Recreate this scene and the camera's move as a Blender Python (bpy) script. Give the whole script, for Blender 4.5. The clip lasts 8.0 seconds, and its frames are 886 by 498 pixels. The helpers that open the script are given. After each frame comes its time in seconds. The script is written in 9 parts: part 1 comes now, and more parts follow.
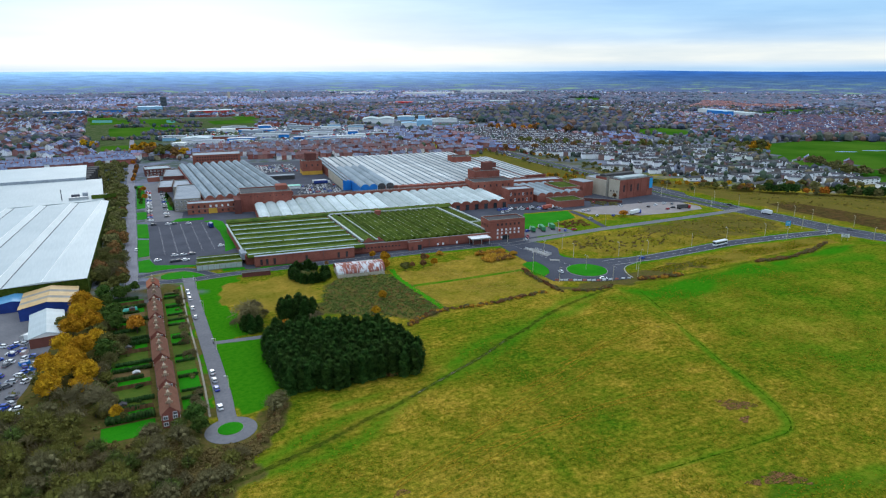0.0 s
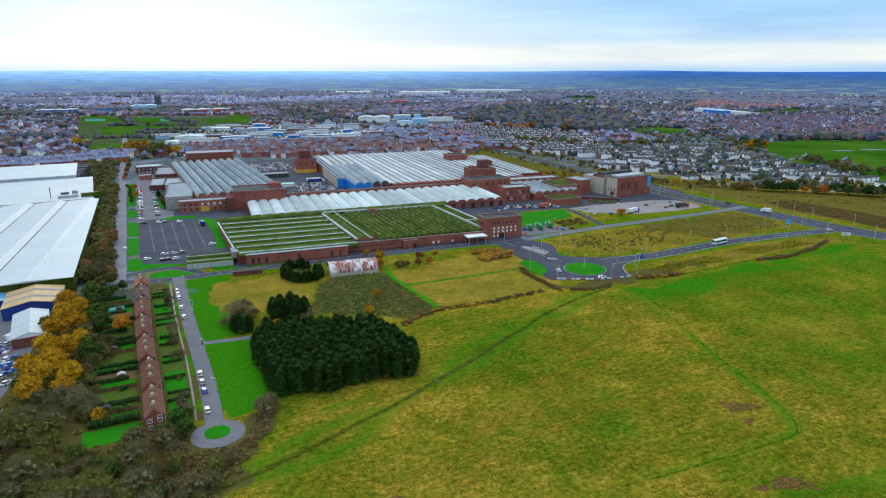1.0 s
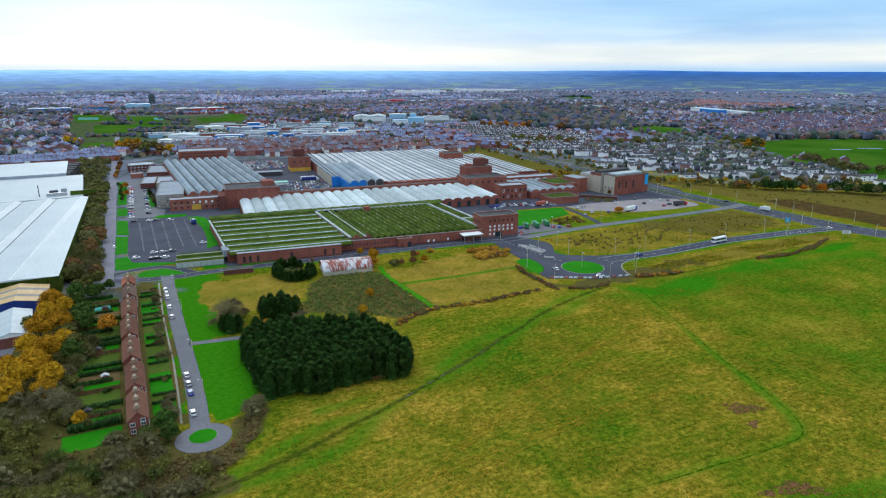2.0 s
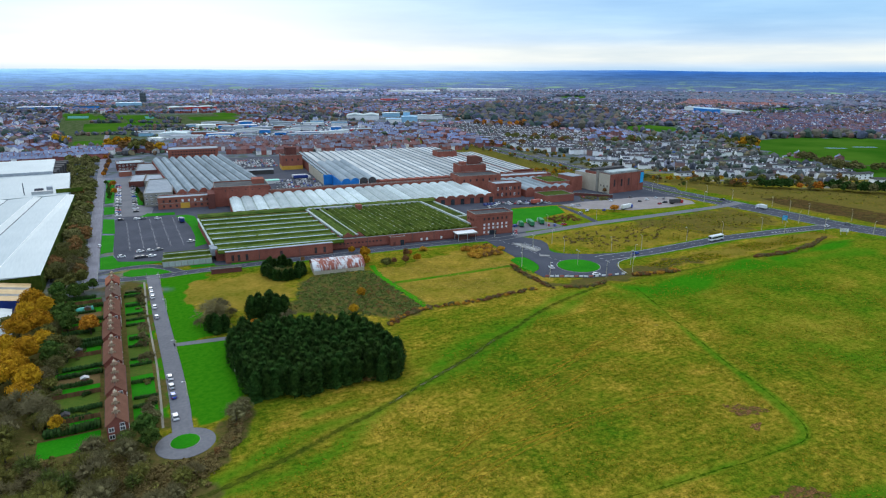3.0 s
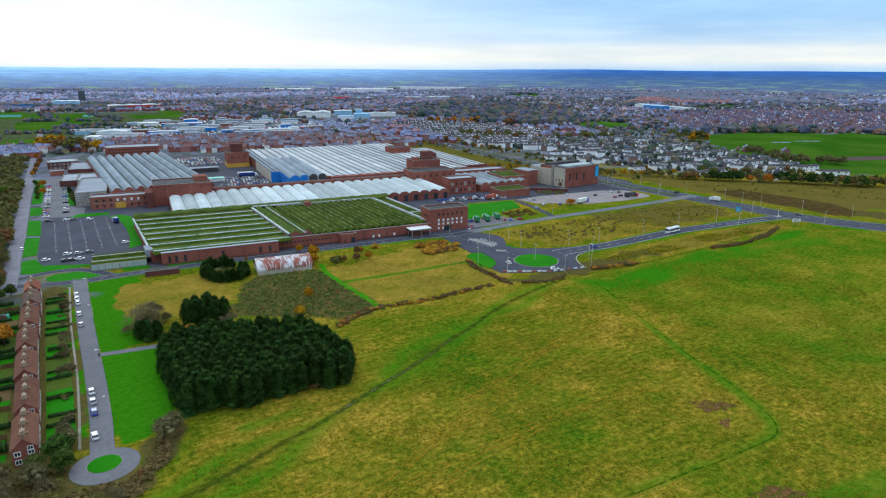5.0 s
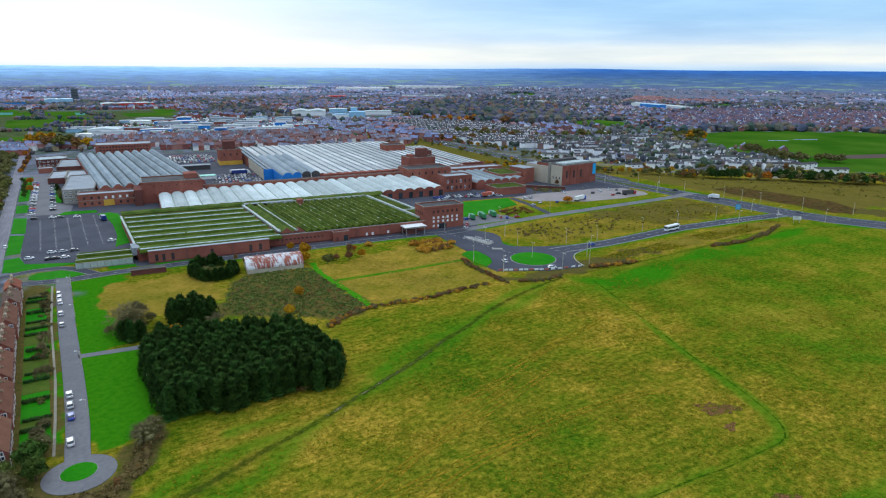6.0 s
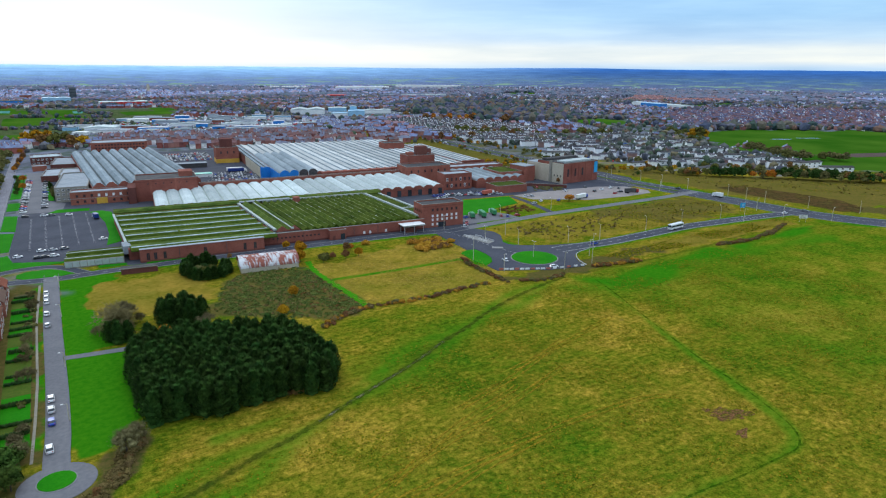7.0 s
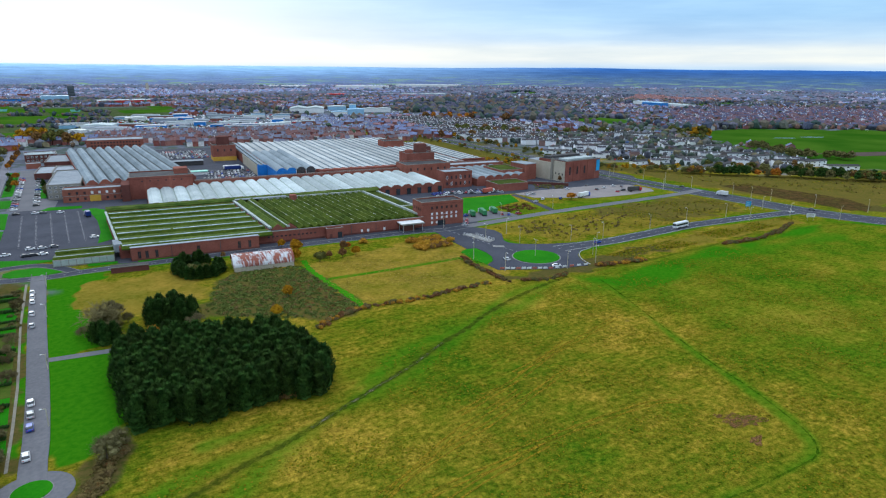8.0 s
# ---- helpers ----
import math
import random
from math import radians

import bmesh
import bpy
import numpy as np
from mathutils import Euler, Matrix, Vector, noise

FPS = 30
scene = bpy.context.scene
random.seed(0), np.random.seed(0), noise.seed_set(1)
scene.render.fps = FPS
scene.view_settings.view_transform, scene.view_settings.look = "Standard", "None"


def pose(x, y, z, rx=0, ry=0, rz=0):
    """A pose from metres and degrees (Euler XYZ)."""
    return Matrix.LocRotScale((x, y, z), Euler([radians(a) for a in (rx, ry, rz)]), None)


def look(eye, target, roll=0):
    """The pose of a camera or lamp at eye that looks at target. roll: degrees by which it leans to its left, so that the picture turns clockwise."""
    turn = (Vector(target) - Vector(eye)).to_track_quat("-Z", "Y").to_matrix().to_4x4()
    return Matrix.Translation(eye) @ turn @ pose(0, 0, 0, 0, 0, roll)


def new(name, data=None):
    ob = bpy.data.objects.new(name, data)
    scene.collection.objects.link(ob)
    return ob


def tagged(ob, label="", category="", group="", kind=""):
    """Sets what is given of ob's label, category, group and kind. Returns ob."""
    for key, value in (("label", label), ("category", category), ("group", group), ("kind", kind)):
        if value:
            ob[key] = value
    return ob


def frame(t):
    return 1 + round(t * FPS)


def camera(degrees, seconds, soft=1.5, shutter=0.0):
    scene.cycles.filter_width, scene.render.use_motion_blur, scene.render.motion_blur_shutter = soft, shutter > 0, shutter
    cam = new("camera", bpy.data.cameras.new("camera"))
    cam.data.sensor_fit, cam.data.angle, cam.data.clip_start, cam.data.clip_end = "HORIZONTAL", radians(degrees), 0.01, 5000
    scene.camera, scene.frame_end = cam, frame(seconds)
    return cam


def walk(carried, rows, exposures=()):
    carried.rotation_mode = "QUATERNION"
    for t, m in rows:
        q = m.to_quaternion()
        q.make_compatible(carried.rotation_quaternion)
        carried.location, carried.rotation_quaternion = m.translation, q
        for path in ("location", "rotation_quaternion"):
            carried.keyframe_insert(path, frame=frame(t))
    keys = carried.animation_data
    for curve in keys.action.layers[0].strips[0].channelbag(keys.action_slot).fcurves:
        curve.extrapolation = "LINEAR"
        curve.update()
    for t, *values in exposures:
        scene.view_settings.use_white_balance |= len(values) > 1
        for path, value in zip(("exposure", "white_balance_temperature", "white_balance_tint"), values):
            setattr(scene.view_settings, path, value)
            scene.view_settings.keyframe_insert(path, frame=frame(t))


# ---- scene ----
# ---------------------------------------------------------------- camera
cam = camera(70.1, 8.0, soft=1.2)


def eye(x, y, z, yaw, pitch, roll):
    return pose(x, y, z, 90 + pitch, 0, -yaw) @ pose(0, 0, 0, 0, 0, roll)


PATH = [
    (0.0, eye(0.00, -0.00, 110.00, 28.000, -15.907, -0.046)),
    (0.5, eye(1.76, 2.74, 108.61, 28.193, -15.908, 0.003)),
    (1.0, eye(3.30, 5.46, 107.21, 28.365, -15.908, 0.063)),
    (1.5, eye(5.00, 7.99, 105.82, 28.521, -15.902, 0.089)),
    (3.0, eye(10.30, 16.18, 101.61, 29.289, -15.901, 0.224)),
    (3.5, eye(12.14, 18.80, 100.23, 29.636, -15.897, 0.239)),
    (4.0, eye(14.24, 21.58, 98.72, 30.304, -15.915, 0.264)),
    (4.5, eye(16.42, 24.33, 97.34, 32.034, -15.923, 0.290)),
    (5.0, eye(18.62, 27.03, 95.91, 33.381, -15.918, 0.322)),
    (5.2, eye(19.51, 28.15, 95.34, 33.600, -15.922, 0.334)),
    (6.5, eye(25.52, 35.58, 91.59, 33.752, -15.961, 0.415)),
    (7.0, eye(27.68, 38.55, 90.29, 33.750, -15.969, 0.442)),
    (7.5, eye(29.94, 41.67, 88.93, 33.761, -15.986, 0.463)),
    (8.0, eye(32.23, 44.79, 87.42, 33.742, -15.972, 0.511)),
]
walk(cam, PATH, [(0.0, 0.0, 5950, 8), (8.0, 0.0, 5950, 8)])

# ---------------------------------------------------------------- light
scene.view_settings.exposure = 0.0
world = bpy.data.worlds.new("overcast_sky")
scene.world = world
world.use_nodes = True
SUN_ELEV, SUN_AZ = radians(24), radians(6)


def build_world():
    nt = world.node_tree
    nt.nodes.clear()
    N, K = nt.nodes.new, nt.links.new
    out, bg = N("ShaderNodeOutputWorld"), N("ShaderNodeBackground")
    K(bg.outputs[0], out.inputs[0])
    bg.inputs[1].default_value = 1.0
    sky = N("ShaderNodeTexSky")
    sky.sky_type = "NISHITA"
    sky.sun_disc = False
    sky.sun_elevation, sky.sun_rotation = SUN_ELEV, SUN_AZ
    sky.altitude, sky.dust_density = 100, 2.0
    tc = N("ShaderNodeTexCoord")
    sep = N("ShaderNodeSeparateXYZ")
    K(tc.outputs["Generated"], sep.inputs[0])

    def ma(op, a, b=None, clamp=False):
        n = N("ShaderNodeMath")
        n.operation, n.use_clamp = op, clamp
        for s, v in ((0, a), (1, b)):
            if v is None:
                continue
            if isinstance(v, (int, float)):
                n.inputs[s].default_value = v
            else:
                K(v, n.inputs[s])
        return n.outputs[0]

    def ramp(v, *stops):
        r = N("ShaderNodeValToRGB")
        el = r.color_ramp.elements
        while len(el) < len(stops):
            el.new(0.5)
        for e, (p, c) in zip(el, stops):
            e.position, e.color = p, (*c, 1)
        K(v, r.inputs[0])
        return r.outputs[0]

    def mix(f, a, b, mode="MIX"):
        m = N("ShaderNodeMix")
        m.data_type, m.blend_type = "RGBA", mode
        for s, v in ((0, f), (6, a), (7, b)):
            if isinstance(v, (int, float)):
                m.inputs[s].default_value = v
            elif isinstance(v, tuple):
                m.inputs[s].default_value = (*v, 1)
            else:
                K(v, m.inputs[s])
        return m.outputs[2]

    az = ma("ARCTAN2", sep.outputs[0], sep.outputs[1])
    el = ma("ARCSINE", sep.outputs[2])
    # layers of stratus: broad and very flat, seen edge on near the horizon
    co = N("ShaderNodeCombineXYZ")
    K(ma("MULTIPLY", az, 3.0), co.inputs[0])
    K(ma("MULTIPLY", el, 26.0), co.inputs[1])
    n1 = N("ShaderNodeTexNoise")
    n1.inputs["Scale"].default_value, n1.inputs["Detail"].default_value, n1.inputs["Roughness"].default_value = 1.0, 5, 0.55
    K(co.outputs[0], n1.inputs["Vector"])
    co2 = N("ShaderNodeCombineXYZ")
    K(ma("MULTIPLY", az, 7.0), co2.inputs[0])
    K(ma("MULTIPLY", el, 60.0), co2.inputs[1])
    co2.inputs[2].default_value = 4.0
    n2 = N("ShaderNodeTexNoise")
    n2.inputs["Scale"].default_value, n2.inputs["Detail"].default_value = 1.0, 6
    K(co2.outputs[0], n2.inputs["Vector"])
    # brightness by height: a bright gap low down, greyer blue above it, brightest overhead
    height = ramp(ma("DIVIDE", el, 1.5708, True),
                  (0.0, (0.55, 0.78, 0.98)), (0.0035, (0.78, 0.90, 1.0)), (0.008, (1.00, 1.00, 0.93)), (0.018, (0.96, 0.98, 0.93)), (0.026, (0.60, 0.78, 0.96)),
                  (0.045, (0.45, 0.71, 0.97)), (0.075, (0.40, 0.67, 0.97)), (0.25, (0.84, 0.93, 1.04)), (1.0, (1.72, 1.86, 2.06)))
    cloud = ramp(ma("ADD", ma("MULTIPLY", n1.outputs["Fac"], 0.75), ma("MULTIPLY", n2.outputs["Fac"], 0.25)),
                 (0.36, (0.80, 0.87, 0.94)), (0.5, (0.98, 0.99, 1.0)), (0.62, (1.16, 1.11, 1.03)))
    c = mix(1.0, height, cloud, "MULTIPLY")
    # glow of the veiled sun behind the cloud, left of the middle
    d = ma("SUBTRACT", az, 0.16)
    glow = ma("MULTIPLY", ma("EXPONENT", ma("MULTIPLY", ma("MULTIPLY", d, d), -7.0)),
              ma("EXPONENT", ma("MULTIPLY", ma("ABSOLUTE", ma("SUBTRACT", el, 0.05)), -9.0)))
    c = mix(ma("MULTIPLY", glow, 0.66), c, (1.03, 1.02, 0.95))
    clear = mix(1.0, sky.outputs[0], (0.10, 0.10, 0.10), "MULTIPLY")
    K(mix(0.88, clear, c), bg.inputs[0])


build_world()
sun = new("sun", bpy.data.lights.new("sun", "SUN"))
sun.data.energy, sun.data.angle, sun.data.color = 0.8, radians(18), (1.0, 0.95, 0.86)
sun.matrix_world = look((math.sin(SUN_AZ), math.cos(SUN_AZ), math.tan(SUN_ELEV)), (0, 0, 0))

# ---------------------------------------------------------------- materials
class Nodes:
    """Short hand for building a material's node tree."""

    def __init__(self, name):
        self.m = bpy.data.materials.new(name)
        self.m.use_nodes = True
        self.t = self.m.node_tree
        self.b = self.t.nodes["Principled BSDF"]

    def n(self, kind, **props):
        node = self.t.nodes.new(kind)
        if "op" in props:
            node.operation = props["op"]
        return node

    def k(self, a, b):
        self.t.links.new(a, b)

    def put(self, sock, v):
        if isinstance(v, (int, float)):
            sock.default_value = v
        elif isinstance(v, tuple):
            sock.default_value = v if len(v) != 3 or sock.type == "VECTOR" else (*v, 1)
        else:
            self.k(v, sock)

    def math(self, op, a, b=0.0, clamp=False):
        node = self.n("ShaderNodeMath", op=op)
        node.use_clamp = clamp
        self.put(node.inputs[0], a)
        self.put(node.inputs[1], b)
        return node.outputs[0]

    def pos(self):
        return self.n("ShaderNodeNewGeometry").outputs["Position"]

    def noise(self, scale, detail=3.0, rough=0.55, vec=None, stretch=None):
        node = self.n("ShaderNodeTexNoise")
        node.inputs["Scale"].default_value = scale
        node.inputs["Detail"].default_value = detail
        node.inputs["Roughness"].default_value = rough
        v = vec if vec is not None else self.pos()
        if stretch:
            mp = self.n("ShaderNodeMapping")
            self.k(v, mp.inputs[0])
            mp.inputs["Scale"].default_value = stretch[:3]
            if len(stretch) > 3:
                mp.inputs["Rotation"].default_value[2] = radians(stretch[3])
            v = mp.outputs[0]
        self.k(v, node.inputs["Vector"])
        return node.outputs["Fac"]

    def ramp(self, v, *stops):
        r = self.n("ShaderNodeValToRGB")
        el = r.color_ramp.elements
        while len(el) < len(stops):
            el.new(0.5)
        for e, (p, c) in zip(el, stops):
            e.position, e.color = p, ((*c, 1) if isinstance(c, tuple) else (c, c, c, 1))
        self.k(v, r.inputs[0])
        return r.outputs[0]

    def mix(self, f, a, b, mode="MIX"):
        m = self.n("ShaderNodeMix")
        m.data_type, m.blend_type = "RGBA", mode
        self.put(m.inputs[0], f)
        self.put(m.inputs[6], a)
        self.put(m.inputs[7], b)
        return m.outputs[2]

    def done(self, col, rough=0.85, bump=None, depth=0.1, metal=0.0, spec=0.3):
        self.put(self.b.inputs["Base Color"], col)
        self.put(self.b.inputs["Roughness"], rough)
        self.b.inputs["Metallic"].default_value = metal
        self.b.inputs["Specular IOR Level"].default_value = spec
        if bump is not None:
            bn = self.n("ShaderNodeBump")
            bn.inputs["Strength"].default_value = 0.7
            bn.inputs["Distance"].default_value = depth
            self.k(bump, bn.inputs["Height"])
            self.k(bn.outputs[0], self.b.inputs["Normal"])
        return self.m


def surface(name, a, b, grain=2.0, big=0.05, rough=0.85, depth=0.05, vary=0.0, island=False, metal=0.0, spec=None, stretch=None, worn=0.5):
    """A plain weathered surface: two colours mixed by grain, broad patches, and a shift from thing to thing."""
    q = Nodes(name)
    g = q.noise(grain, 4.0, 0.6, stretch=stretch)
    p = q.noise(big, 3.0, 0.6)
    f = q.math("ADD", q.math("MULTIPLY", g, worn), q.math("MULTIPLY", p, 1.0 - worn))
    col = q.mix(q.ramp(f, (0.34, 0.0), (0.66, 1.0)), a, b)
    if vary:
        r = q.n("ShaderNodeNewGeometry").outputs["Random Per Island"] if island else q.n("ShaderNodeObjectInfo").outputs["Random"]
        hs = q.n("ShaderNodeHueSaturation")
        q.k(col, hs.inputs["Color"])
        q.k(q.math("ADD", q.math("MULTIPLY", r, 2 * vary), 1.0 - vary), hs.inputs["Value"])
        q.k(q.math("ADD", q.math("MULTIPLY", r, 0.05 * vary), 0.5 - 0.025 * vary), hs.inputs["Hue"])
        col = hs.outputs[0]
    if spec is None:
        spec = 0.04 if rough > 0.7 else 0.3
    return q.done(col, rough, g, depth, metal, spec)


def palette(name, stops, island=True, grain=0.4, rough=0.85, spread=0.25):
    """One colour for each loose piece (or each object), picked from a list of real colours."""
    q = Nodes(name)
    r = q.n("ShaderNodeNewGeometry").outputs["Random Per Island"] if island else q.n("ShaderNodeObjectInfo").outputs["Random"]
    rp = q.n("ShaderNodeValToRGB")
    rp.color_ramp.interpolation = "CONSTANT"
    el = rp.color_ramp.elements
    while len(el) < len(stops):
        el.new(0.5)
    for i, (e, c) in enumerate(zip(el, stops)):
        e.position, e.color = i / len(stops), (*c, 1)
    q.k(r, rp.inputs[0])
    g = q.noise(grain, 3.0)
    col = q.mix(1.0, rp.outputs[0], q.ramp(g, (0.3, 1.0 - spread), (0.7, 1.0 + spread)), "MULTIPLY")
    return q.done(col, rough, spec=0.05)


M = {}
M["brick"] = surface("red_brick", (0.185, 0.062, 0.045), (0.355, 0.132, 0.094), 3.0, 0.12, 0.9, 0.02, 0.12)
M["brick_dark"] = surface("dark_red_brick", (0.115, 0.045, 0.038), (0.185, 0.074, 0.058), 3.0, 0.12, 0.9, 0.02, 0.12)
M["coping"] = surface("stone_coping", (0.22, 0.205, 0.185), (0.34, 0.32, 0.29), 2.0, 0.2)
M["asbestos"] = surface("grey_cement_sheet", (0.175, 0.215, 0.235), (0.33, 0.375, 0.40), 0.9, 0.05, 0.9, 0.03, 0.16, stretch=(3.0, 0.4, 1.0))
M["white_sheet"] = surface("white_roof_sheet", (0.35, 0.41, 0.405), (0.60, 0.65, 0.64), 0.8, 0.05, 0.85, 0.02, 0.22, stretch=(3.0, 0.35, 1.0))
M["grey_sheet"] = surface("weathered_grey_sheet", (0.35, 0.365, 0.36), (0.62, 0.63, 0.61), 0.8, 0.035, 0.9, 0.02, 0.22, stretch=(3.0, 0.3, 1.0), worn=0.4)
M["glazing"] = surface("grey_roof_glazing", (0.07, 0.09, 0.10), (0.15, 0.18, 0.19), 1.2, 0.08, 0.6, 0.01, 0.15, spec=0.15)
M["concrete"] = surface("grey_concrete", (0.22, 0.205, 0.17), (0.34, 0.32, 0.275), 1.5, 0.15, 0.9, 0.02, 0.1)
M["cream"] = surface("cream_render", (0.42, 0.37, 0.28), (0.58, 0.52, 0.41), 1.2, 0.1, 0.9, 0.01)
M["flat_roof"] = surface("pale_felt_roof", (0.25, 0.275, 0.30), (0.38, 0.41, 0.44), 0.8, 0.1, 0.85, 0.01, 0.15)
M["dark_roof"] = surface("dark_felt_roof", (0.05, 0.05, 0.055), (0.11, 0.105, 0.10), 0.8, 0.1, 0.85, 0.01, 0.15)
M["moss"] = surface("mossy_green_roof", (0.022, 0.052, 0.008), (0.118, 0.155, 0.030), 0.5, 0.09, 0.95, 0.15, 0.14, stretch=(0.35, 1.6, 1.0), worn=0.55)
M["gutter_white"] = surface("pale_roof_gutter", (0.10, 0.13, 0.07), (0.52, 0.55, 0.52), 0.55, 0.12, 0.8, 0.02, worn=0.75)
M["moss_and_shade"] = surface("dark_moss_and_shade", (0.018, 0.040, 0.004), (0.092, 0.120, 0.016), 0.8, 0.10, 0.95, 0.15, 0.16)
M["gutter_pale"] = surface("pale_painted_gutter", (0.26, 0.31, 0.27), (0.56, 0.60, 0.58), 0.6, 0.12, 0.8, 0.02, worn=0.7)
M["pale_valley"] = surface("stained_pale_sheet", (0.30, 0.36, 0.33), (0.48, 0.54, 0.50), 0.8, 0.06, 0.85, 0.02, 0.1)
M["white_paint"] = surface("white_paint", (0.66, 0.67, 0.66), (0.82, 0.82, 0.80), 1.5, 0.2, 0.6, 0.01)
M["blue_clad"] = surface("blue_cladding", (0.02, 0.16, 0.50), (0.03, 0.24, 0.66), 0.7, 0.1, 0.5, 0.01)
M["banner_blue"] = surface("light_blue_banner", (0.03, 0.30, 0.62), (0.05, 0.40, 0.74), 0.7, 0.1, 0.5, 0.0)
M["yellow_paint"] = surface("yellow_paint", (0.55, 0.30, 0.03), (0.70, 0.42, 0.06), 1.0, 0.1, 0.6, 0.01)
M["asphalt"] = surface("grey_asphalt", (0.050, 0.053, 0.068), (0.088, 0.092, 0.112), 1.2, 0.06, 0.9, 0.01)
M["asphalt_pale"] = surface("worn_pale_asphalt", (0.13, 0.13, 0.14), (0.20, 0.195, 0.205), 1.0, 0.06, 0.9, 0.01)
M["avenue"] = surface("pale_lilac_asphalt", (0.165, 0.160, 0.182), (0.27, 0.262, 0.29), 0.8, 0.06, 0.9, 0.01, stretch=(1.5, 0.12, 1.0))
M["barrier_red"] = surface("faded_red_plastic", (0.36, 0.10, 0.07), (0.48, 0.16, 0.11), 1.0, 0.2, 0.5, 0.0)
M["kerb"] = surface("concrete_kerb", (0.20, 0.20, 0.19), (0.32, 0.31, 0.29), 1.5, 0.3)
M["mark"] = surface("road_paint", (0.30, 0.30, 0.31), (0.55, 0.55, 0.55), 3.0, 0.3, 0.7, 0.0)
M["gravel"] = surface("pale_gravel", (0.22, 0.195, 0.185), (0.34, 0.305, 0.29), 1.5, 0.06, 0.95, 0.04)
M["lawn"] = surface("mown_lawn", (0.014, 0.150, 0.002), (0.034, 0.215, 0.004), 1.5, 0.08, 0.95, 0.05)
M["dull_turf"] = surface("dull_rough_turf", (0.045, 0.10, 0.010), (0.10, 0.13, 0.020), 1.0, 0.08, 0.95, 0.05)
M["glass"] = surface("window_glass", (0.02, 0.025, 0.03), (0.05, 0.06, 0.07), 1.0, 0.2, 0.12, 0.0, 0.3, spec=0.6)
M["steel"] = surface("galvanised_steel", (0.35, 0.36, 0.36), (0.5, 0.5, 0.5), 2.0, 0.3, 0.5, 0.0, 0.1, metal=0.4)
M["tile"] = surface("brown_red_roof_tile", (0.130, 0.060, 0.038), (0.205, 0.096, 0.062), 2.2, 0.25, 0.9, 0.05, 0.28)
M["trunk"] = surface("bark", (0.05, 0.04, 0.03), (0.11, 0.09, 0.07), 3.0, 0.5, 0.95, 0.03)
M["twig"] = surface("bare_twigs", (0.112, 0.096, 0.046), (0.18, 0.150, 0.076), 0.8, 0.08, 0.95, 0.0, 0.3)
M["twig_brown"] = surface("brown_twigs", (0.105, 0.085, 0.040), (0.18, 0.145, 0.065), 0.8, 0.08, 0.95, 0.0, 0.3)


def leaf(name, a, b, vary=0.3, island=True):
    q = Nodes(name)
    g = q.noise(0.5, 3.0)
    col = q.mix(q.ramp(g, (0.32, 0.0), (0.68, 1.0)), a, b)
    geo = q.n("ShaderNodeNewGeometry").outputs["Random Per Island"]
    obr = q.n("ShaderNodeObjectInfo").outputs["Random"]
    hs = q.n("ShaderNodeHueSaturation")
    q.k(col, hs.inputs["Color"])
    v = q.math("ADD", q.math("MULTIPLY", geo, vary * 1.6), q.math("MULTIPLY", obr, vary * 0.8))
    q.k(q.math("ADD", v, 1.0 - 1.2 * vary), hs.inputs["Value"])
    q.k(q.math("ADD", q.math("MULTIPLY", obr, 0.02), 0.49), hs.inputs["Hue"])
    return q.done(hs.outputs[0], 0.9, spec=0.05)


M["conifer"] = leaf("dark_conifer_needles", (0.017, 0.046, 0.009), (0.050, 0.098, 0.018), 0.5)
M["autumn"] = leaf("golden_autumn_leaves", (0.265, 0.125, 0.006), (0.49, 0.270, 0.012), 0.42)
M["orange"] = leaf("orange_autumn_leaves", (0.34, 0.12, 0.012), (0.48, 0.20, 0.02))
M["olive"] = leaf("olive_leaves", (0.07, 0.075, 0.02), (0.14, 0.13, 0.03))
M["green_leaf"] = leaf("green_leaves", (0.03, 0.065, 0.012), (0.075, 0.12, 0.02))
M["rust_leaf"] = leaf("rust_brown_leaves", (0.135, 0.070, 0.026), (0.235, 0.120, 0.042))
M["dead_stems"] = leaf("tan_dead_stems", (0.14, 0.105, 0.040), (0.24, 0.175, 0.065), 0.25)
M["thicket"] = leaf("grey_brown_thicket", (0.105, 0.098, 0.034), (0.185, 0.168, 0.060), 0.34)
M["thicket_olive"] = leaf("olive_brown_thicket", (0.088, 0.098, 0.024), (0.170, 0.160, 0.045), 0.32)
M["thicket_green"] = leaf("dull_green_thicket", (0.052, 0.074, 0.018), (0.110, 0.128, 0.034), 0.34)
M["copse_grey"] = leaf("purple_grey_twigs", (0.118, 0.103, 0.046), (0.195, 0.168, 0.078), 0.30)
M["copse_olive"] = leaf("olive_brown_twigs", (0.116, 0.115, 0.026), (0.210, 0.192, 0.046), 0.32)
M["copse_green"] = leaf("last_green_leaves", (0.075, 0.110, 0.024), (0.150, 0.180, 0.042), 0.34)
M["copse_brown"] = leaf("brown_undergrowth", (0.118, 0.087, 0.032), (0.195, 0.142, 0.050), 0.3)
M["hedge"] = leaf("clipped_hedge_leaves", (0.018, 0.045, 0.012), (0.045, 0.085, 0.02))
M["gold_leaf"] = leaf("golden_brown_leaves", (0.36, 0.19, 0.018), (0.52, 0.285, 0.032))
M["bramble"] = leaf("dull_green_bramble", (0.080, 0.130, 0.026), (0.175, 0.205, 0.050), 0.45)
M["dry_weed"] = leaf("dry_weed_stalks", (0.125, 0.11, 0.024), (0.20, 0.162, 0.04), 0.25)

